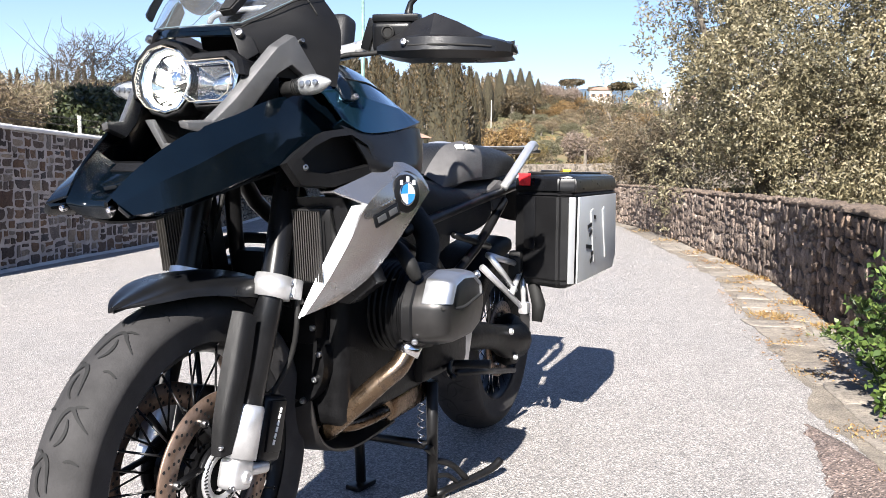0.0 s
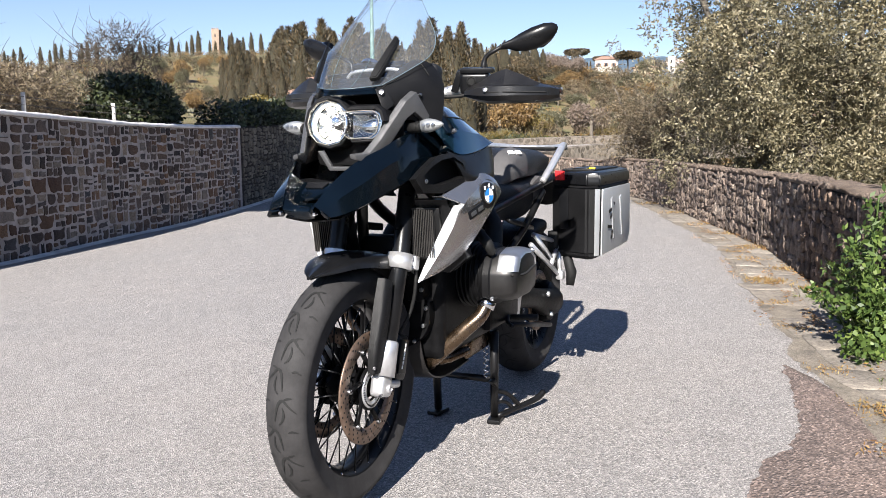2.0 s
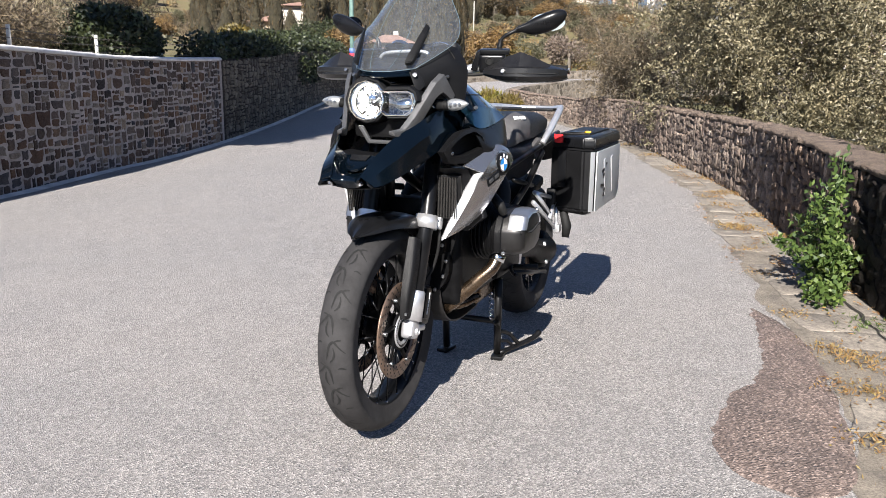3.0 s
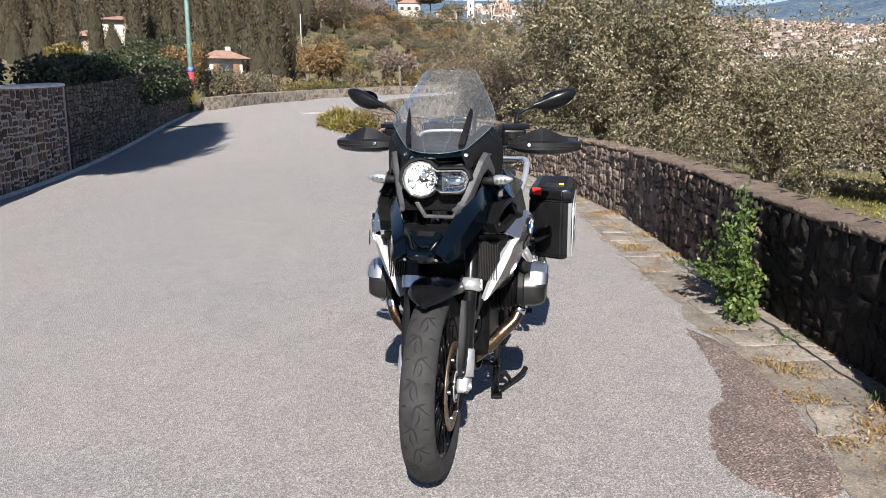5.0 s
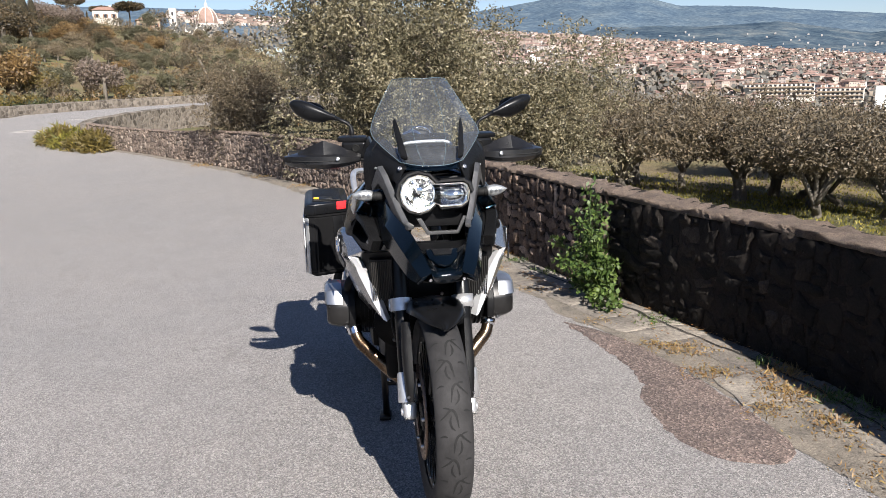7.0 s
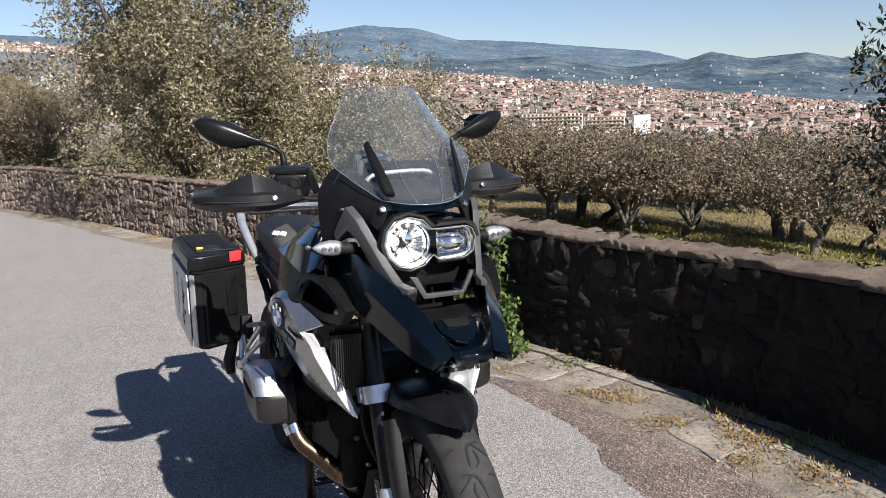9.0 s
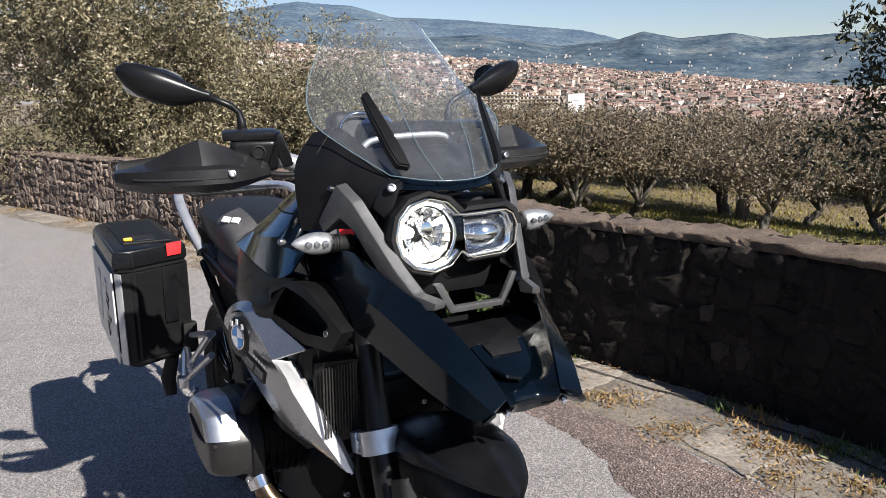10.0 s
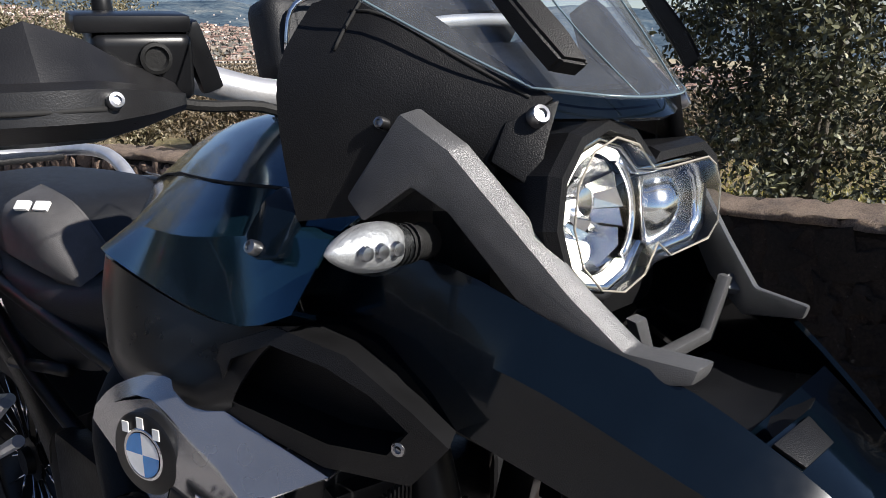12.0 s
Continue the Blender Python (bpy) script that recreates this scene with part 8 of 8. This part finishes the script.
def apartment(label, az0, az1, r, h, floors, bays, base_el):
    a = Vector((r * math.sin(radians(az0)), r * math.cos(radians(az0)), 0))
    b = Vector((r * math.sin(radians(az1)), r * math.cos(radians(az1)), 0))
    w = (b - a).length
    m = Matrix.Translation((a + b) / 2) @ Matrix.Rotation(math.atan2(b.y - a.y, b.x - a.x), 4, "Z")
    m.translation.z = r * math.tan(radians(base_el)) + 1.3
    root = thing("apartment_building", label, "building", m)
    part("wall", box((0, 6, h / 2 - 3), (w, 12, h + 6), 0.1), PLASTER_W, root)
    part("roof", hull_plate([(-w / 2 - 0.6, -0.6, h), (w / 2 + 0.6, -0.6, h), (w / 2 + 0.6, 12.6, h), (-w / 2 - 0.6, 12.6, h)], (0, 0, 0.7), 0.1), TERRACOTTA, root)
    for f in range(floors):
        z = h * (f + 0.5) / floors
        part("balcony", box((0, -0.9, z - 1.1), (w * 0.96, 1.6, 1.0), 0.05), PLASTER, root)
        for k in range(bays):
            part("window", box((w * ((k + 0.5) / bays - 0.5), -0.05, z + 0.2), (w / bays * 0.55, 0.2, 1.7), 0), DARKPANE, root)
    for k in range(4):
        part("chimney", box((w * (k / 4 - 0.37), 6, h + 1.6), (2.2, 3, 2.4), 0.1), PLASTER, root)


apartment("long pale apartment block with balconies", 28.8, 33.2, 760, 10.5, 3, 16, -0.95)
apartment("long pale apartment block with balconies", 33.3, 36.0, 770, 10, 3, 10, -1.25)
whitebox = thing("white_building", "plain bright white windowless building in the town", "building", pose(720 * math.sin(radians(37.15)), 720 * math.cos(radians(37.15)), 720 * math.tan(radians(-1.55)) + 1.3, 0, 0, -37))
part("wall", box((0, 0, 5.5), (13.5, 12, 17), 0.2), m_plain("bright_white_wall", (0.85, 0.85, 0.84), 0.8, vary=0.05, scale=0.3), whitebox)
part("roof", box((0, 0, 14.1), (14, 12.5, 0.5), 0.05), PLASTER_W, whitebox)


def cathedral():
    r = 1500
    m = pose(r * math.sin(radians(-6.6)), r * math.cos(radians(-6.6)), r * math.tan(radians(4.05)) + 1.3)
    root = thing("cathedral", "cathedral with a great ribbed terracotta dome", "cathedral", m)
    prof = [(18.5 * math.cos(radians(a)) ** 0.9, 14 + 27 * math.sin(radians(a))) for a in (0, 15, 30, 45, 60, 72, 82)]
    # terracotta made paler: the haze before the dome is in its colour
    dome = part("dome", lathe(prof, Matrix.Identity(4), 8), m_plain("hazed_dome_tiles", (0.25, 0.17, 0.14), 0.9, vary=0.2, scale=0.3), root, "ribbed terracotta dome", smooth=False)
    for k in range(8):
        a = 2 * math.pi * k / 8
        part("rib", tube([(p[0] * 1.01 * math.cos(a), p[0] * 1.01 * math.sin(a), p[1]) for p in prof], 0.9, 5), PLASTER_W, dome, "white rib")
    part("lantern", lathe(((3.0, 40), (3.0, 46), (2.2, 47), (0.3, 52), (0, 53)), Matrix.Identity(4), 8), PLASTER_W, root)
    part("drum", lathe(((18.8, -20), (18.8, 14)), Matrix.Identity(4), 8), PLASTER_W, root, smooth=False)
    part("nave", box((-30, 4, -4), (50, 20, 24), 0.2), PLASTER_W, root)
    bell = thing("bell_tower", "slender pale bell tower beside the dome", "tower", pose(r * math.sin(radians(-8.69)), r * math.cos(radians(-8.69)), r * math.tan(radians(4.05)) + 1.3))
    part("wall", box((0, 0, 9), (11, 11, 60), 0.2), PLASTER_W, bell)
    for k in range(3):
        part("window", box((0, -5.6, 8 + 11 * k), (3, 0.4, 6), 0), DARKPANE, bell)


cathedral()


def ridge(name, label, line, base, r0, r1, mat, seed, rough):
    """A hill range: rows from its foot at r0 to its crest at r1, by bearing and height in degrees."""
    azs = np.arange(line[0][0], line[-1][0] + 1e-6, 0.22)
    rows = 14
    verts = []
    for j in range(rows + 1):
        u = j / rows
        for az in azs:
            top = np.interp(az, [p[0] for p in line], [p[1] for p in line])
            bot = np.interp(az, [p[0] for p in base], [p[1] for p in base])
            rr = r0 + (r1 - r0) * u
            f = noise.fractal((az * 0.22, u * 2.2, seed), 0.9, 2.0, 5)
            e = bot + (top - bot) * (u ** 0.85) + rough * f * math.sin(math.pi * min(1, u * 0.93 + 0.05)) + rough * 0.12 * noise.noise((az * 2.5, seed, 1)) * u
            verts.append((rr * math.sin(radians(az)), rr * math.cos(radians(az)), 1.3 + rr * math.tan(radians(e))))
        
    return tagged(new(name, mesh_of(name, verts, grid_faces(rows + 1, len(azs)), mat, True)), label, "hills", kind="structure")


# Distance haze is mixed into the hill tones as blue.
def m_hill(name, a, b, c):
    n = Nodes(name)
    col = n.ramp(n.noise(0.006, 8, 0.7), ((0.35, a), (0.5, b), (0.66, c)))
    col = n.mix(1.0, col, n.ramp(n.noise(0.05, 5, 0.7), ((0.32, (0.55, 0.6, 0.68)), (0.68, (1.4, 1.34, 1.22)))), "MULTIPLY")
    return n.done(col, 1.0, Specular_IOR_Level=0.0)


BASE = ((-20, 3.2), (0, 3.0), (9, 3.2), (15, 2.6), (25, 2.3), (37, 1.2), (49, 0.0), (75, -1.6))
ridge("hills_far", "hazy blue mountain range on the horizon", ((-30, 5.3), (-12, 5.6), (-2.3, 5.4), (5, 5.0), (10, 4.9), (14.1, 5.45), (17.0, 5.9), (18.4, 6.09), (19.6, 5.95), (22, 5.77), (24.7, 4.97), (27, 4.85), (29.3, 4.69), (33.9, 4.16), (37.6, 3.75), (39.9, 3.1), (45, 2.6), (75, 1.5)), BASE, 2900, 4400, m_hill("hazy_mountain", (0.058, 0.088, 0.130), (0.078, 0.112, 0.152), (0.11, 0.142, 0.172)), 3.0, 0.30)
ridge("hills_near", "wooded hills behind the town, blued by haze in the colour", ((-30, 3.3), (0, 3.4), (8, 3.9), (14, 3.6), (20, 3.95), (26, 3.6), (31, 3.7), (36, 2.75), (39.85, 3.05), (41.46, 3.55), (43.8, 3.0), (47.2, 3.2), (49.2, 2.75), (54, 2.9), (60, 2.4), (75, 2.0)), BASE, 2660, 3500, m_hill("hazed_wooded_hill", (0.032, 0.052, 0.078), (0.06, 0.085, 0.112), (0.12, 0.138, 0.15)), 8.0, 0.35)


def hill_houses():
    g2 = np.random.default_rng(23)
    q = []
    me = bpy.data.objects["hills_near"].data
    co = np.array([tuple(v.co) for v in me.vertices])
    for k in range(300):
        p = co[int(g2.integers(len(co) * 3 // 5))] + g2.normal(size=3) * np.array([10, 10, 0])
        w, h = g2.uniform(3, 8), g2.uniform(2, 4.5)
        n = np.array([p[1], -p[0], 0]) / np.hypot(p[0], p[1])
        back = np.array([p[0], p[1], 0]) / np.hypot(p[0], p[1]) * -12
        p = p + back + np.array([0, 0, 3.0])
        q.append([p - n * w / 2, p + n * w / 2, p + n * w / 2 + (0, 0, h), p - n * w / 2 + (0, 0, h)])
        q.append([p - n * w / 2 + (0, 0, h), p + n * w / 2 + (0, 0, h), p + n * w * 0.42 - back * 0.6 + (0, 0, h + 3), p - n * w * 0.42 - back * 0.6 + (0, 0, h + 3)])
    tagged(new("hill_houses", quads("hill_houses", np.array(q), m_plain("distant_plaster", (0.27, 0.255, 0.245), 0.9, vary=0.3, scale=0.05))), "scattered pale houses on the far hills", "houses", kind="stuff")


hill_houses()

# ---- stones of the walls and slabs of the verge ----
def stone_mesh(name, mat, seed, n=12, chamfer=0.12, wob=0.14):
    """One rough stone, unit wide and high, standing out of the wall along +z by 1."""
    g2 = np.random.default_rng(seed)
    outline = []
    for k in range(n):
        a = 2 * math.pi * (k + 0.5) / n
        c, s = math.cos(a), math.sin(a)
        k2 = 0.5 / max(abs(c), abs(s)) * (1 - abs(g2.normal()) * wob * 0.5)
        outline.append((c * k2, s * k2))
    bm = bmesh.new()
    z1 = [0.75 + 0.2 * g2.uniform() for k in range(n)]
    skin(bm, [[(x, y, -0.8) for x, y in outline], [(x * 1.0, y * 1.0, z * 0.62) for (x, y), z in zip(outline, z1)], [(x * (1 - chamfer), y * (1 - chamfer), z) for (x, y), z in zip(outline, z1)], [(x * 0.45, y * 0.45, z + 0.12 * g2.normal()) for (x, y), z in zip(outline, z1)]], True, False)
    bm.faces.new([v for v in bm.verts[-n:]])
    return from_bm(name, bm, mat, True, 50)


def lay_wall(parent, line, side, y0, y1, height, hs, ws, gap, proud, meshes, near, name, mat, jitter=0.01, lean=0.0):
    g2 = np.random.default_rng(5)
    rest_v, rest_f = [], []

    def cut(u0, u1, z0, z1):
        """Splits a panel of the wall into stones of mixed size."""
        w, h = u1 - u0, z1 - z0
        if w <= ws[1] * g2.uniform(0.4, 1.1) and h <= hs[1] * g2.uniform(0.4, 1.1):
            return [(u0, u1, z0, z1)]
        f = g2.uniform(0.32, 0.68)
        if w / ws[1] > h / hs[1]:
            return cut(u0, u0 + w * f, z0, z1) + cut(u0 + w * f, u1, z0, z1)
        return cut(u0, u1, z0, z0 + h * f) + cut(u0, u1, z0 + h * f, z1)

    y = y0
    while y < y1:
        long = g2.uniform(0.7, 1.5)
        for u0, u1, z0, z1 in cut(y, min(y1, y + long), 0.0, float(height(y + long / 2)) - 0.015):
            yc, w = (u0 + u1) / 2, u1 - u0 - gap
            pieces = [(z0 + gap / 2, z1 - z0 - gap)]
            for zz, ph in pieces:
                p, t, n = along_wall(line, yc, side)
                roll = g2.normal() * jitter * 8
                m = Matrix((t, Vector((0, 0, 1)), t.cross(Vector((0, 0, 1))))).transposed().to_4x4()
                if m.col[2].to_3d().dot(n) < 0:
                    m = Matrix((-t, Vector((0, 0, 1)), (-t).cross(Vector((0, 0, 1))))).transposed().to_4x4()
                m.translation = p + Vector((0, 0, zz + ph / 2)) + n * 0.001
                m = m @ Matrix.Rotation(roll * 0.05 + lean * g2.normal(), 4, "Z") @ Matrix.Diagonal((w + g2.normal() * jitter, ph + g2.normal() * jitter, proud * g2.uniform(0.5, 1.3), 1))
                me = meshes[int(g2.integers(len(meshes)))]
                if near[0] < yc < near[1]:
                    ob = new(name, me)
                    ob.parent = parent
                    ob.matrix_world = m
                else:
                    k = len(rest_v)
                    rest_v += [m @ v.co for v in me.vertices]
                    rest_f += [tuple(k + i for i in f.vertices) for f in me.polygons]
        y += long
    if rest_v:
        ob = part("further_stones", mesh_of("further_stones", rest_v, rest_f, mat, False), mat, parent)
        ob["kind"] = "stuff"


STONE_NEW_J = m_stone("mixed_wall_stone_joined", ((0.0, (0.032, 0.028, 0.029)), (0.2, (0.105, 0.078, 0.065)), (0.38, (0.062, 0.064, 0.074)), (0.55, (0.18, 0.115, 0.075)), (0.7, (0.080, 0.050, 0.038)), (0.85, (0.17, 0.15, 0.14)), (1.0, (0.26, 0.21, 0.165))), 12, island=True)
# Brighter copy of the old stone: the far stretch's sunlight is in the colour.
STONE_SUNLIT = m_stone("weathered_sunlit_wall_stone_joined", ((0.0, (0.10, 0.085, 0.077)), (0.4, (0.24, 0.195, 0.17)), (0.7, (0.17, 0.14, 0.125)), (0.92, (0.28, 0.235, 0.205)), (1.0, (0.34, 0.30, 0.27))), island=True)
new_stones = [stone_mesh("stone", STONE_NEW, 200 + k, 12, 0.10, 0.36) for k in range(10)]
old_stones = [stone_mesh("stone", STONE_SHADED, 230 + k, 10, 0.55, 0.6) for k in range(16)]
far_stones = [stone_mesh("stone", STONE_FAR, 260 + k, 7, 0.2, 0.25) for k in range(6)]
lay_wall(wall_left, WALL_L, -1, 0.5, 12.7, h_left, (0.08, 0.27), (0.09, 0.42), 0.020, 0.016, new_stones, (4.2, 9.4), "stone", STONE_NEW_J, 0.016, 0.035)
mid_stones = [stone_mesh("stone", STONE_HALF_SHADED, 230 + k, 10, 0.3, 0.55) for k in range(12)]
sun_stones = [stone_mesh("stone", STONE_SUNLIT, 230 + k, 9, 0.22, 0.5) for k in range(12)]
lay_wall(wall_right, WALL_R, 1, -1.0, 2.7, h_right, (0.05, 0.19), (0.07, 0.30), -0.016, 0.020, old_stones, (-0.6, 2.8), "stone", STONE_SHADED, 0.02, 0.10)
lay_wall(wall_right, WALL_R, 1, 2.7, 4.9, h_right, (0.05, 0.17), (0.05, 0.20), -0.016, 0.026, mid_stones, (2.6, 5.0), "stone", STONE_HALF_SHADED, 0.02, 0.12)
lay_wall(wall_right_far, WALL_R, 1, 4.9, 22.8, h_right, (0.05, 0.19), (0.06, 0.24), -0.015, 0.024, sun_stones, (0, 0), "stone", STONE_SUNLIT, 0.02, 0.12)
lay_wall(wall_left_old, WALL_L, -1, 12.9, 27.2, h_left, (0.10, 0.22), (0.14, 0.40), 0.012, 0.03, far_stones, (0, 0), "stone", STONE_FAR, 0.02, 0.1)

# cracked edging slabs
verge = bpy.data.objects["verge"]
g3 = np.random.default_rng(12)


def verge_point(y, d, lift=0.0):
    p, t, n = along_wall(WALL_R, y, 1)
    q = p + n * d
    return Vector((q.x, q.y, float(road_z(q.x, q.y)) + lift))


def flag(corners, tall):
    """One worn flag of uneven outline: corners are (y, distance from the wall)."""
    out = []
    for k in range(len(corners)):
        a, b = Vector(corners[k]), Vector(corners[(k + 1) % len(corners)])
        for u in (0.0, 0.3, 0.65):
            j = 0.012 if u else 0.006
            out.append(a.lerp(b, u) + Vector((g3.normal() * j, g3.normal() * j * 0.6)))
    mid = sum(out, Vector((0, 0))) / len(out)
    bm = bmesh.new()
    rings = [[verge_point(*(mid.lerp(q, f)), z) for q in out] for f, z in ((1.0, 0.004), (0.988, tall * 0.75), (0.96, tall), (0.5, tall + g3.normal() * 0.0015))]
    skin(bm, rings, True, False)
    bm.faces.new(bm.verts[-len(out):])
    bmesh.ops.recalc_face_normals(bm, faces=bm.faces)
    ob = new("slab", from_bm("slab", bm, SLAB, True, 50))
    ob.parent = verge


y = -1.6
while y < 9.5:
    long = g3.uniform(0.38, 0.95)
    k = float(np.interp(y, (3, 8, 13), (1, 0.8, 0.5)))
    m0, m1 = 0.25 * k + g3.normal() * 0.03, 0.25 * k + g3.normal() * 0.03
    w0, w1 = 0.46 * k + g3.normal() * 0.045, 0.46 * k + g3.normal() * 0.045
    c = g3.uniform(0.3, 0.7)
    e = 0.002
    if g3.uniform() < 0.55:
        flag([(y + e, 0.02), (y + long - e, 0.02), (y + long - e, m1 - e), (y + e, m0 - e)], 0.009)
    else:
        cut = y + long * c
        flag([(y + e, 0.02), (cut - e, 0.02), (cut + 0.04 - e, (m0 + m1) / 2 - e), (y + e, m0 - e)], 0.009)
        flag([(cut + e, 0.02), (y + long - e, 0.02), (y + long - e, m1 - e), (cut + 0.04 + e, (m0 + m1) / 2 - e)], 0.008)
    cut = y + long * g3.uniform(0.25, 0.75)
    if g3.uniform() < 0.62:
        flag([(y + e, m0 + e), (cut - e, (m0 + m1) / 2 + e), (cut - e, (w0 + w1) / 2), (y + e, w0)], 0.008)
    if g3.uniform() < 0.62:
        flag([(cut + e, (m0 + m1) / 2 + e), (y + long - e, m1 + e), (y + long - e, w1), (cut + e, (w0 + w1) / 2)], 0.009)
    y += long

# long open crack between the flags and the wall's footing
verts, ys = [], np.arange(-1.4, 4.2, 0.012)
for y in ys:
    d = 0.125 + 0.022 * noise.noise((y * 2.3, 1.5, 0)) + 0.016 * noise.noise((y * 9.0, 4.5, 0))
    w = max(0.0006, 0.006 + 0.009 * noise.noise((y * 3.1, 8.5, 0)))
    for k in (-1, 1):
        verts.append(tuple(verge_point(y, d + k * w, 0.0128)))
tagged(new("verge_crack", mesh_of("verge_crack", verts, grid_faces(len(ys), 2), m_plain("dark_crack", (0.018, 0.015, 0.012), 0.95, vary=0.3))), "dark open crack along the flags", "crack", kind="structure")
